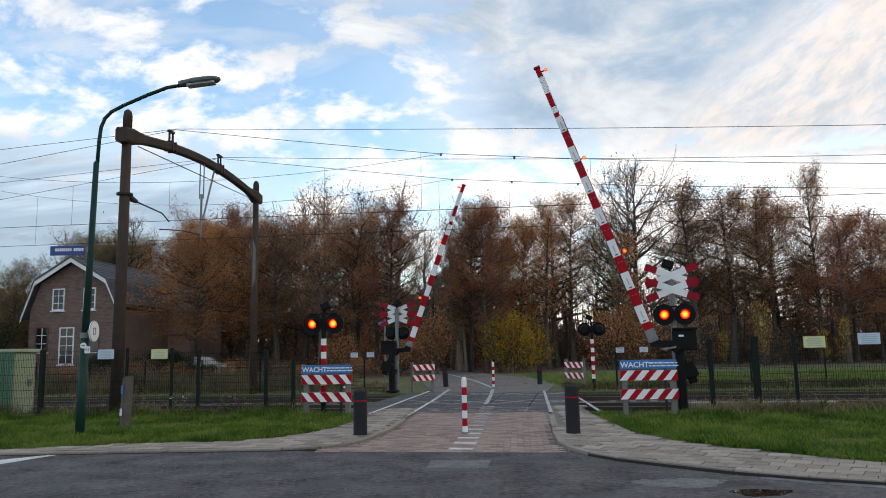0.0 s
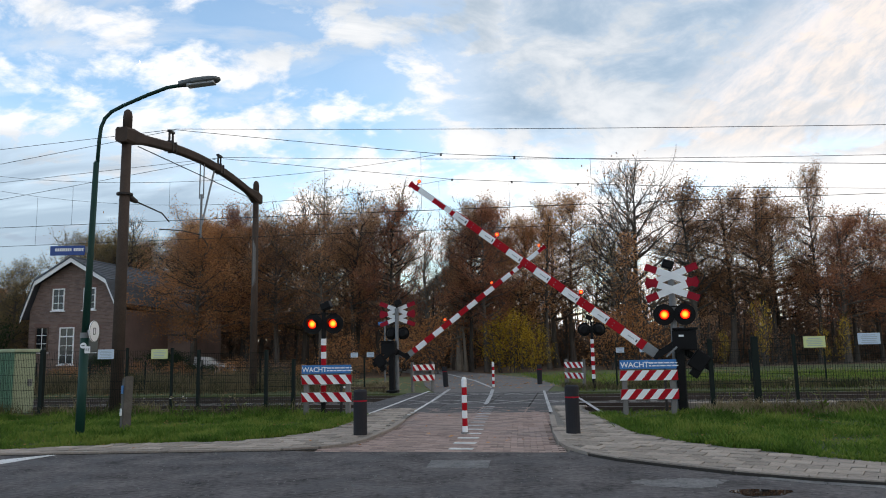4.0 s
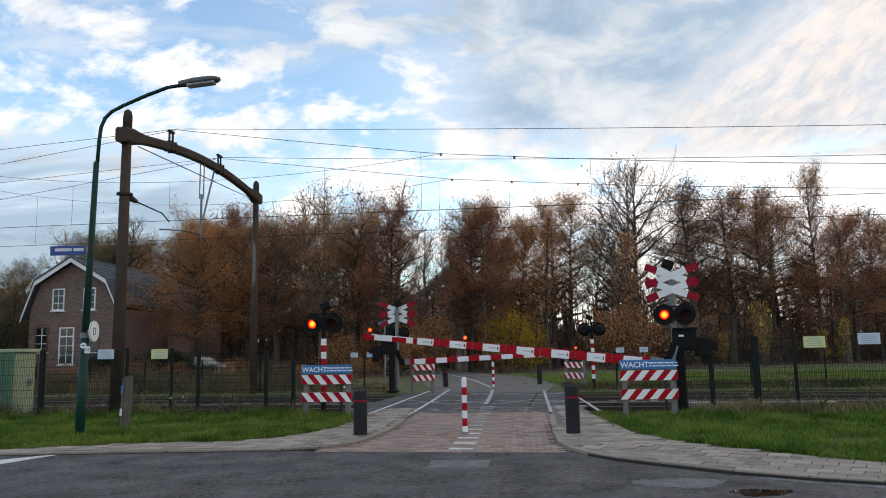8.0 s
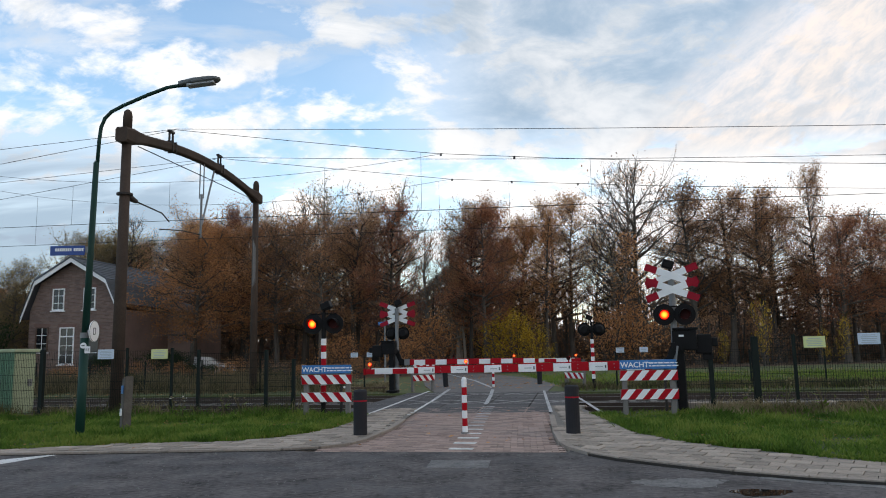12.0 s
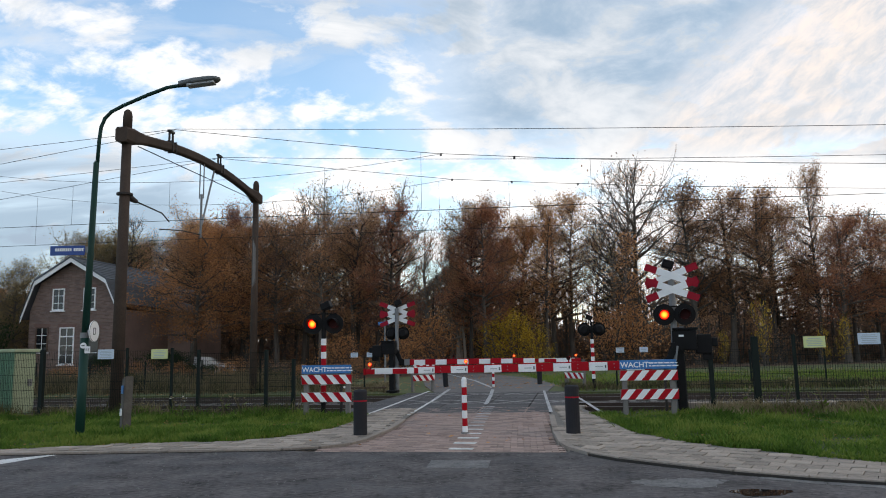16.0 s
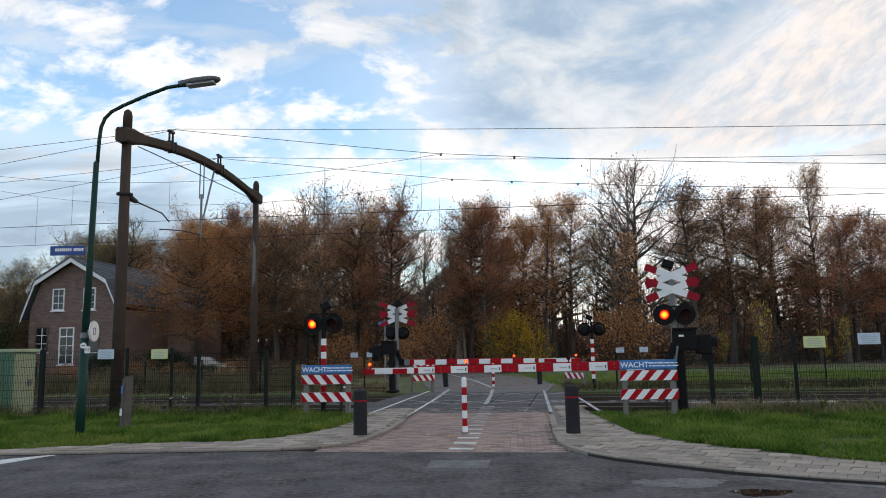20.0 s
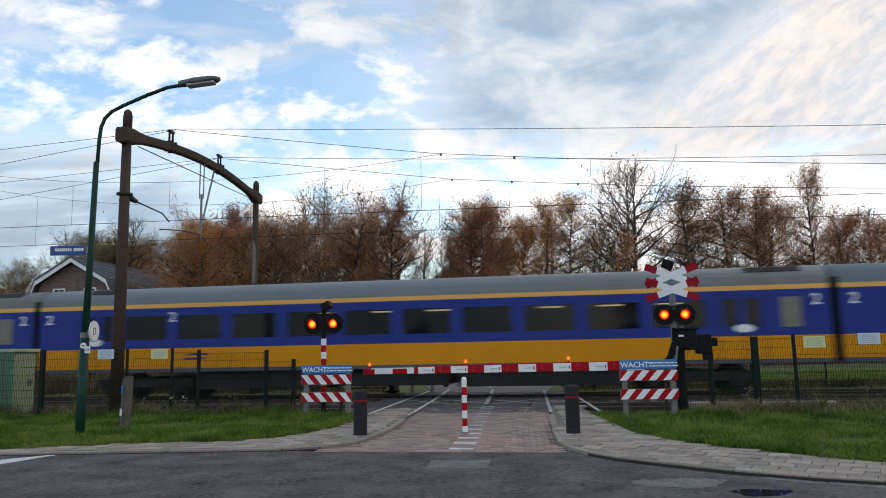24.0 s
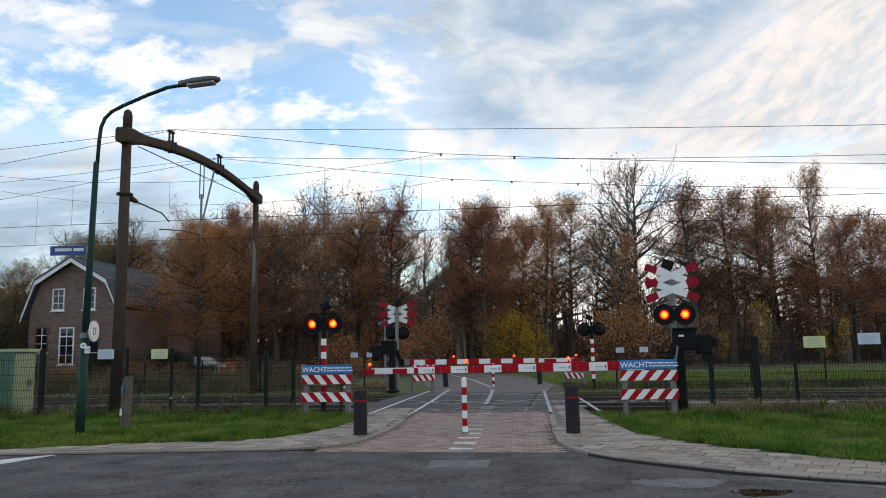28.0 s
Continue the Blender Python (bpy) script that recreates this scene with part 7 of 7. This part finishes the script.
    for dx in (0, 0.36):
        for dz in (0.0, 0.14):
            box(bm, ((9.3 if cab else 5.8) + dx + dz * 0.8, -SIDE - 0.003, 1.42 + dz), (0.42, 0.008, 0.06))
    part("side_mark", bm, "train_blue", t, "small blue bars on the yellow side")
    for xb in (4.0, 22.2):
        build_bogie(t, xb)
    for xa, xb_, z in ((6.0, 10.6, 0.62), (10.9, 14.6, 0.68), (14.9, 20.2, 0.62)):
        part("underfloor_box", box(B(), ((xa + xb_) / 2, 0, z + 0.08), (xb_ - xa, 2.3, 0.66), None, 0.04), "train_under", t, "dark equipment box")
    if cab:
        # cab: raked windscreen, bulging lower nose
        prof = [(0.55, 1.0), (0.26, 1.2), (0.24, 1.75), (0.40, 2.25), (1.0, 3.05), (1.45, 3.36), (3.04, 3.5), (3.04, 1.0)]
        bm = B()
        secs = [(-1.4, 0.16), (-1.15, 0.0), (1.15, 0.0), (1.4, 0.16)]
        rings = [[bm.verts.new((px + (d if px < 2 else 0), yy, min(pz, 3.29) if abs(yy) > 1.3 else pz)) for px, pz in prof] for yy, d in secs]
        for a, b in zip(rings, rings[1:]):
            for i in range(len(prof)):
                j = (i + 1) % len(prof)
                bm.faces.new((a[i], a[j], b[j], b[i]))
        bm.faces.new(rings[0])
        bm.faces.new(rings[-1][::-1])
        bmesh.ops.recalc_face_normals(bm, faces=bm.faces)
        c = part("cab", bm, "train_yellow", t, "yellow sloped driving cab")
        part("windscreen", slab_xz(B(), [(0.43, 2.33), (0.95, 3.02), (0.92, 3.06), (0.38, 2.37)], -1.1, 1.1), "dark_glass", c)
        part("side_window", slab_xz(B(), [(0.72, 2.40), (1.66, 2.60), (1.66, 3.10), (1.12, 3.10)], -1.412, -1.405), "dark_glass", c)
        # opaque pale pane: daylight seen through the cab is put into its colour
        part("cab_door", strip(B(), 2.07, 2.51, 2.05, 2.95, -1.41, 0.014), "lamp_and_bright_pane", c, "cab door window, see-through daylight put into its pale colour")
        part("buffer", disc(disc(B(), (0.02, -0.87, 1.06), 0.22, 0.1, 18, "X"), (0.25, -0.87, 1.06), 0.1, 0.45, 12, "X"), "train_under", c)
        part("buffer", disc(disc(B(), (0.02, 0.87, 1.06), 0.22, 0.1, 18, "X"), (0.25, 0.87, 1.06), 0.1, 0.45, 12, "X"), "train_under", c)
    return t


def build_loco():
    """Electric locomotive, 18.9 m from x = 0 to 18.9, a sloped cab at both ends."""
    t = thing("electric_locomotive", Matrix.Translation((0, 0, 0)), "blue and yellow electric locomotive with sloped yellow cabs", "locomotive", "locomotives of the train")
    LL = 18.9
    # body as a run of cross sections: lower yellow, upper blue, grey roof
    prof = [(0.75, 0.95), (0.55, 1.15), (0.49, 1.6), (0.59, 2.0), (1.20, 3.2), (1.45, 3.6), (1.9, 3.82)]

    def nose_x(z):
        for (xa, za), (xb, zb) in zip(prof, prof[1:]):
            if z <= zb:
                return xa + (xb - xa) * max(0, z - za) / (zb - za)
        return prof[-1][0]

    def band(z0, z1, xs0, xs1, mat_name, nm, lab, yy=SIDE):
        bm = B()
        poly = [(xs0(z0), z0), (xs1(z0), z0), (xs1(z1), z1), (xs0(z1), z1)]
        slab_xz(bm, poly, -yy, yy)
        return part(nm, bm, mat_name, t, lab)

    inset = 0.18
    left = lambda z: nose_x(z) + inset
    right = lambda z: LL - nose_x(z) - inset
    for z0, z1 in ((1.0, 1.6), (1.6, 1.81)):
        band(z0, z1, left, right, "train_yellow", "lower_panel", "yellow lower body")
    # yellow cab shells standing proud of the blue body
    for e in (0, 1):
        bm = B()
        outer = [(nose_x(z), z) for z in (1.0, 1.12, 1.6, 2.05, 2.7, 3.35, 3.72, 3.8)]
        for (xa, za), (xb, zb) in zip(outer, outer[1:]):
            bands = [(-1.41, -1.2, 0.35, 0.0), (-1.2, 1.2, 0.0, 0.0), (1.2, 1.41, 0.0, 0.35)]
            for ya, yb, da, db in bands:
                vs = [(xa + da, ya, za), (xa + db, yb, za), (xb + db, yb, zb), (xb + da, ya, zb)]
                wd = 0.62 if za < 3.3 else 1.4
                q = [bm.verts.new(v) for v in vs] + [bm.verts.new((v[0] + wd - (0.35 if abs(v[1]) > 1.3 else 0.0), v[1], v[2])) for v in vs]
                for f in ((0, 1, 2, 3), (7, 6, 5, 4), (0, 4, 5, 1), (2, 6, 7, 3), (1, 5, 6, 2), (0, 3, 7, 4)):
                    bm.faces.new([q[i] for i in f])
        slab_xz(bm, [(1.65, 3.30), (3.4, 3.30), (3.4, 3.80), (1.9, 3.80)], -1.40, 1.40)
        if e:
            for v in bm.verts:
                v.co.x = LL - v.co.x
        bmesh.ops.recalc_face_normals(bm, faces=bm.faces)
        c = part("cab_shell", bm, "train_yellow", t, "yellow sloped cab front")

        def fx(x):
            return LL - x if e else x

        part("windscreen", slab_xz(B(), [(fx(nose_x(2.25) - 0.015), 2.25), (fx(nose_x(3.25) - 0.015), 3.25), (fx(nose_x(3.25) + 0.03), 3.27), (fx(nose_x(2.25) + 0.03), 2.23)], -1.1, 1.1), "dark_glass", c, "raked dark windscreen")
        # the side pane is pale to stand for daylight through the cab
        part("side_window", slab_xz(B(), [(fx(1.5), 2.45), (fx(2.2), 2.45), (fx(2.2), 3.05), (fx(1.77), 3.05)], -1.424, -1.412), "lamp_and_bright_pane", c, "cab side window, see-through daylight put into its pale colour")
        bm = B()
        for xd in (2.6, 3.3):
            strip(bm, min(fx(xd), fx(xd + 0.03)), max(fx(xd), fx(xd + 0.03)), 1.15, 3.15, -SIDE - 0.006, 0.012)
        part("door_gap", bm, "train_under", c)
        for y in (-0.87, 0.87):
            part("buffer", disc(disc(B(), (fx(0.06), y, 1.06), 0.24, 0.10, 18, "X"), (fx(0.35), y, 1.06), 0.11, 0.5, 12, "X"), "train_under", c)
        for y in (-0.8, 0.8):
            part("headlight", disc(B(), (fx(0.5), y, 1.45), 0.12, 0.06, 14, "X"), "lamp_and_bright_pane", c)
        part("snowplough", slab_xz(B(), [(fx(0.8), 0.25), (fx(1.3), 0.25), (fx(1.3), 0.98), (fx(0.7), 0.98)], -1.2, 1.2), "train_under", c)
    band(1.81, 3.22, left, right, "train_blue", "body", "blue body side", SIDE - 0.004)
    band(3.22, 3.34, left, right, "train_grey", "gutter", "grey gutter line", SIDE)
    part("roof", slab_xz(B(), [(3.41, 3.34), (LL - 3.41, 3.34), (LL - 3.5, 3.62), (3.5, 3.62)], -1.2, 1.2), "train_grey", t, "grey roof with equipment")
    for xa, xb, z in ((5.6, 6.8, 3.72), (7.2, 9.5, 3.70), (10.0, 12.2, 3.72), (12.6, 13.5, 3.7)):
        part("roof_box", box(B(), ((xa + xb) / 2, 0, z), (xb - xa, 1.6, 0.2), None, 0.03), "train_under", t, "dark roof equipment")
    for xp in (4.2, LL - 4.2):
        bm = B()
        for y in (-0.5, 0.5):
            tube(bm, [(xp - 1.0, y, 4.0), (xp + 1.0, y, 4.02)], 0.03, 6)
        tube(bm, [(xp - 1.0, -0.75, 4.05), (xp - 1.0, 0.75, 4.05)], 0.03, 6)
        box(bm, (xp, 0, 3.9), (1.2, 0.7, 0.12))
        part("pantograph", bm, "dark_steel", t, "folded pantograph")
    bm = B()
    tube(bm, [(LL - 4.2, -0.3, 4.0), (LL - 5.6, 0, 4.75), (LL - 4.2, 0, 5.45)], 0.03, 6)
    tube(bm, [(LL - 4.2, -0.75, 5.48), (LL - 4.2, 0.75, 5.48)], 0.03, 6)
    part("raised_pantograph", bm, "dark_steel", t, "raised pantograph")
    for xo in (4.75, LL - 4.8):
        bm = B()
        for s in (-1, 1):
            slab_xz(bm, [(xo + s * dx, 2.59 + s * dz) for dx, dz in ((-0.62, 0.0), (-0.40, 0.03), (0.10, 0.03), (0.22, 0.07), (0.22, 0.13), (-0.10, 0.13), (-0.02, 0.20), (0.44, 0.20), (0.62, 0.02), (0.50, 0.02), (0.36, -0.03), (-0.12, -0.03), (-0.2, 0.0))][::s], -SIDE - 0.006 - 0.002 * (s > 0), -SIDE - 0.001)
        part("white_mark", bm, "white", t, "plain white arrow-shaped mark")
    for xo in (6.2, 8.3, 12.0):
        part("vent_grille", strip(B(), xo, xo + 0.3, 1.3, 1.45, -SIDE - 0.004, 0.01), "train_under", t)
    for xb in (4.3, LL - 4.3):
        build_bogie(t, xb, 2.6, 0.6)
    part("transformer", box(B(), (LL / 2, 0, 0.62), (4.2, 2.4, 0.75), None, 0.05), "train_under", t, "dark underfloor transformer")
    return t


loco_front = build_loco()
loco_rear = copy_thing(loco_front, Matrix.Identity(4))
trailer = build_coach(True)
coach = build_coach(False)
coaches = [trailer, coach] + [copy_thing(coach, Matrix.Identity(4)) for _ in range(7)]


# ---- paving, piece by piece ----
def pave_slabs(parent, poly, skip, x0, x1, y0, y1, turn, s=0.3, limit=300):
    """Concrete slabs in half bond, each a piece of its own."""
    me = finish("slab", box(B(), (0, 0, 0), (s - 0.008, s - 0.008, 0.05), None, 0.005), "slab")
    rng = random.Random(int(x0 * 10))
    c, sn = math.cos(turn), math.sin(turn)
    made = 0
    cells = []
    for j in range(-60, 61):
        for i in range(-60, 61):
            u, v = (i + 0.5 * (j % 2)) * s, j * s
            x, y = (x0 + x1) / 2 + u * c - v * sn, (y0 + y1) / 2 + u * sn + v * c
            if not (x0 < x < x1 and y0 < y < y1):
                continue
            r = s * 0.52
            if all(inside(poly, x + dx * r, y + dy * r) for dx, dy in ((-0.7, -0.7), (0.7, -0.7), (0.7, 0.7), (-0.7, 0.7))):
                cells.append((y, x))
    cells.sort()
    for y, x in cells[:limit]:
        piece("slab", me, parent, Matrix.Translation((x, y, 0.0 + 0.012 + rng.uniform(-0.004, 0.006) - 0.012)) @ Matrix.Rotation(turn, 4, "Z") @ pose(0, 0, 0, rng.uniform(-1.8, 1.8), rng.uniform(-1.8, 1.8), rng.uniform(-1.6, 1.6)))
    return cells[limit:]


def kerb_run(parent, pts, z, name="kerb_stone"):
    """Kerb stones one metre long, set along the edge, a little above the road."""
    me_cache = {}
    k = 0
    for (xa, ya), (xb, yb) in zip(pts, pts[1:]):
        d = math.hypot(xb - xa, yb - ya)
        n = max(1, round(d / 1.0)) if d < 12 else 12
        if d > 12:
            continue
        ln = d / n
        key = round(ln, 2)
        if key not in me_cache:
            me_cache[key] = finish(name, box(B(), (0, 0, 0), (ln - 0.008, 0.12, 0.2), None, 0.012), "kerb")
        for i in range(n):
            f = (i + 0.5) / n
            piece(name, me_cache[key], parent, Matrix.Translation((xa + (xb - xa) * f, ya + (yb - ya) * f, z - 0.1)) @ Matrix.Rotation(math.atan2(yb - ya, xb - xa), 4, "Z"))


kerb_run(pave_l, KERB_L[:9] + [(-0.95, 16.6)], 0.04)
kerb_run(pave_r, KERB_R[1:4], 0.02)
kerb_run(pave_r, KERB_R[3:], 0.05)
pave_slabs(pave_r, path_r, None, 1.8, 12.5, 5.0, 20, radians(-32), 0.30, 330)
pave_slabs(pave_l, path_l, None, -10.5, -0.6, 11.9, 20, radians(-2), 0.30, 300)


def road_flecks():
    """Pale stones, grit and bits of leaf lying on the asphalt."""
    rng = np.random.default_rng(31)
    vs, fs = [], []
    for k in range(3200):
        x, y = rng.uniform(-9, 7), rng.uniform(6.5, 11.9)
        if not inside(street, x, y):
            continue
        s, a = rng.uniform(0.006, 0.016) * (2.0 if rng.random() < 0.06 else 1.0), rng.uniform(0, 6.28)
        i = len(vs)
        for q in range(4):
            r = s * rng.uniform(0.6, 1.2)
            vs.append((x + r * math.cos(a + q * 1.571), y + r * math.sin(a + q * 1.571), 0.002))
        vs.append((x, y, 0.002 + s * 0.7))
        fs.extend([(i + q, i + (q + 1) % 4, i + 4) for q in range(4)])
    me = mesh_from("road_grit", vs, fs, "patch")
    return tagged(new("road_grit", me), "pale grit and small stones on the asphalt", "grit", kind="stuff")


road_flecks()


def pave_bricks():
    """Paving bricks laid across the lane; the nearest are pieces, the rest one mesh."""
    rng = random.Random(8)
    parent = bpy.data.objects["road_lane"]
    bw, bl = 0.105, 0.21
    me = finish("brick", box(B(), (0, 0, 0), (bl - 0.007, bw - 0.007, 0.06), None, 0.004), "brick_road")
    verts, faces = [], []
    made = 0
    row = 0
    ang = math.atan2(-0.67, 3.98)
    ca, sa = math.cos(ang), math.sin(ang)
    while row < 92:
        for i in range(-14, 20):
            u = i * bl + (bl / 2 if row % 2 else 0)
            v = row * bw
            x, yy = -0.1 + u * ca - v * sa * 0.6, 11.4 + u * sa + v * ca
            if not (inside(lane, x - 0.10, yy) and inside(lane, x + 0.10, yy)):
                continue
            if yy > 20.0 + TRACK * (x - 0.9):
                continue
            z = -0.03 + rng.uniform(-0.003, 0.003)
            if made < 300:
                piece("brick", me, parent, Matrix.Translation((x, yy, z)) @ Matrix.Rotation(ang, 4, "Z"))
                made += 1
            else:
                hx, hy = bl / 2 - 0.0035, bw / 2 - 0.0035
                k = len(verts)
                for zz in (-0.03, z + 0.03):
                    for dx, dy in ((-hx, -hy), (hx, -hy), (hx, hy), (-hx, hy)):
                        verts.append((x + dx * ca - dy * sa, yy + dx * sa + dy * ca, zz))
                faces.extend([(k + 4, k + 5, k + 6, k + 7), (k, k + 1, k + 5, k + 4), (k + 1, k + 2, k + 6, k + 5), (k + 2, k + 3, k + 7, k + 6), (k + 3, k, k + 4, k + 7)])
        row += 1
    me2 = bpy.data.meshes.new("paving_bricks")
    me2.from_pydata(verts, [], faces)
    me2.materials.append(M["brick_road_rest"])
    ob = part("paving_bricks", me2, None, parent)
    ob["kind"] = "stuff"


pave_bricks()


# ---- what moves ----
def motions():
    turn = Matrix.Rotation(TANG, 4, "Z")
    c = math.cos(TANG)

    def on_track(s):
        return Matrix.Translation((*along(s * c, FAR_Y), 0.0)) @ turn

    # s of the coupling behind the leading locomotive: a steady run with slight unevenness
    def run(t):
        return -3.1 - 38.75 * (t - 21.0)

    times = [(0.0, 0.0), (20.0, 0.0), (21.0, 0.0), (24.0, 0.0), (25.0, 0.2), (26.0, 0.0), (27.0, 0.0), (28.0, 0.0)]
    for ob, off in [(loco_front, -18.95)] + [(o, 0.05 + L_COACH * k) for k, o in enumerate(coaches)] + [(loco_rear, 0.1 + L_COACH * 9)]:
        walk(ob, [(t, on_track(run(t) + e + off)) for t, e in times])

    near = [(0, 69.8), (0.5, 65.7), (1, 61.8), (1.5, 57.7), (2, 53.3), (2.5, 49.2), (3, 45.2), (3.5, 41.4), (4.5, 33.6), (5.5, 26.2), (6, 22.3), (6.5, 18.4), (7, 14.6), (7.5, 10.9), (8, 6.7), (8.4, 4.5), (8.8, 2.2), (9, 0.9), (9.4, 0.1), (10, 0), (28, 0)]
    walk(boom_near, [(t, pose(0, -0.14, PIVOT, 0, a - 0.5 + 1.3 * max(0.0, a - 22) / 48, 0)) for t, a in near])
    far = [(0, 68.6), (0.5, 64.8), (1, 60.5), (2, 52), (3, 44), (3.5, 40), (4.5, 32.5), (5.5, 22.8), (6, 18.6), (6.5, 14.2), (7, 9.2), (7.5, 5.2), (8, 2.2), (8.4, 0.7), (9, 0), (28, 0)]
    walk(boom_far, [(t, pose(0, -0.14, PIVOT, 0, a + 1.4 * max(0.0, a - 18) / 50, 0)) for t, a in far])

    # flashing lenses: the insert turns between its lit and its dark side
    start, period, lit = 0.43, 0.6545, 0.362
    turns = []
    for k in range(-1, 43):
        t_on = start + period * k
        t_off = t_on + lit - (0.07 if k == 11 else 0.0)
        for when, a, b, lag in ((t_on, 170, 0, -1 if k in (4, 42) else -2), (t_off, 0, 170, -1 if k in (14, 40) else 0)):
            f0 = round(when * 30) + lag
            turns.extend([(f0, a), (f0 + 1, 85), (f0 + 2, b)])
    turns = [(f / 30.0, a) for f, a in turns if 0 < f < 840]
    for ob, at, facing in flashers:
        rows = [(0.0, 0)] + turns + [(28.0, turns[-1][1])]
        walk(ob, [(t, Matrix.Translation(at) @ pose(0, 0, 0, 0, 0, a + facing)) for t, a in rows])

    walk(clouds, [(0.0, pose(0, 0, 0)), (28.0, pose(0, 0, 0, 0, 0, 3.35))])


motions()
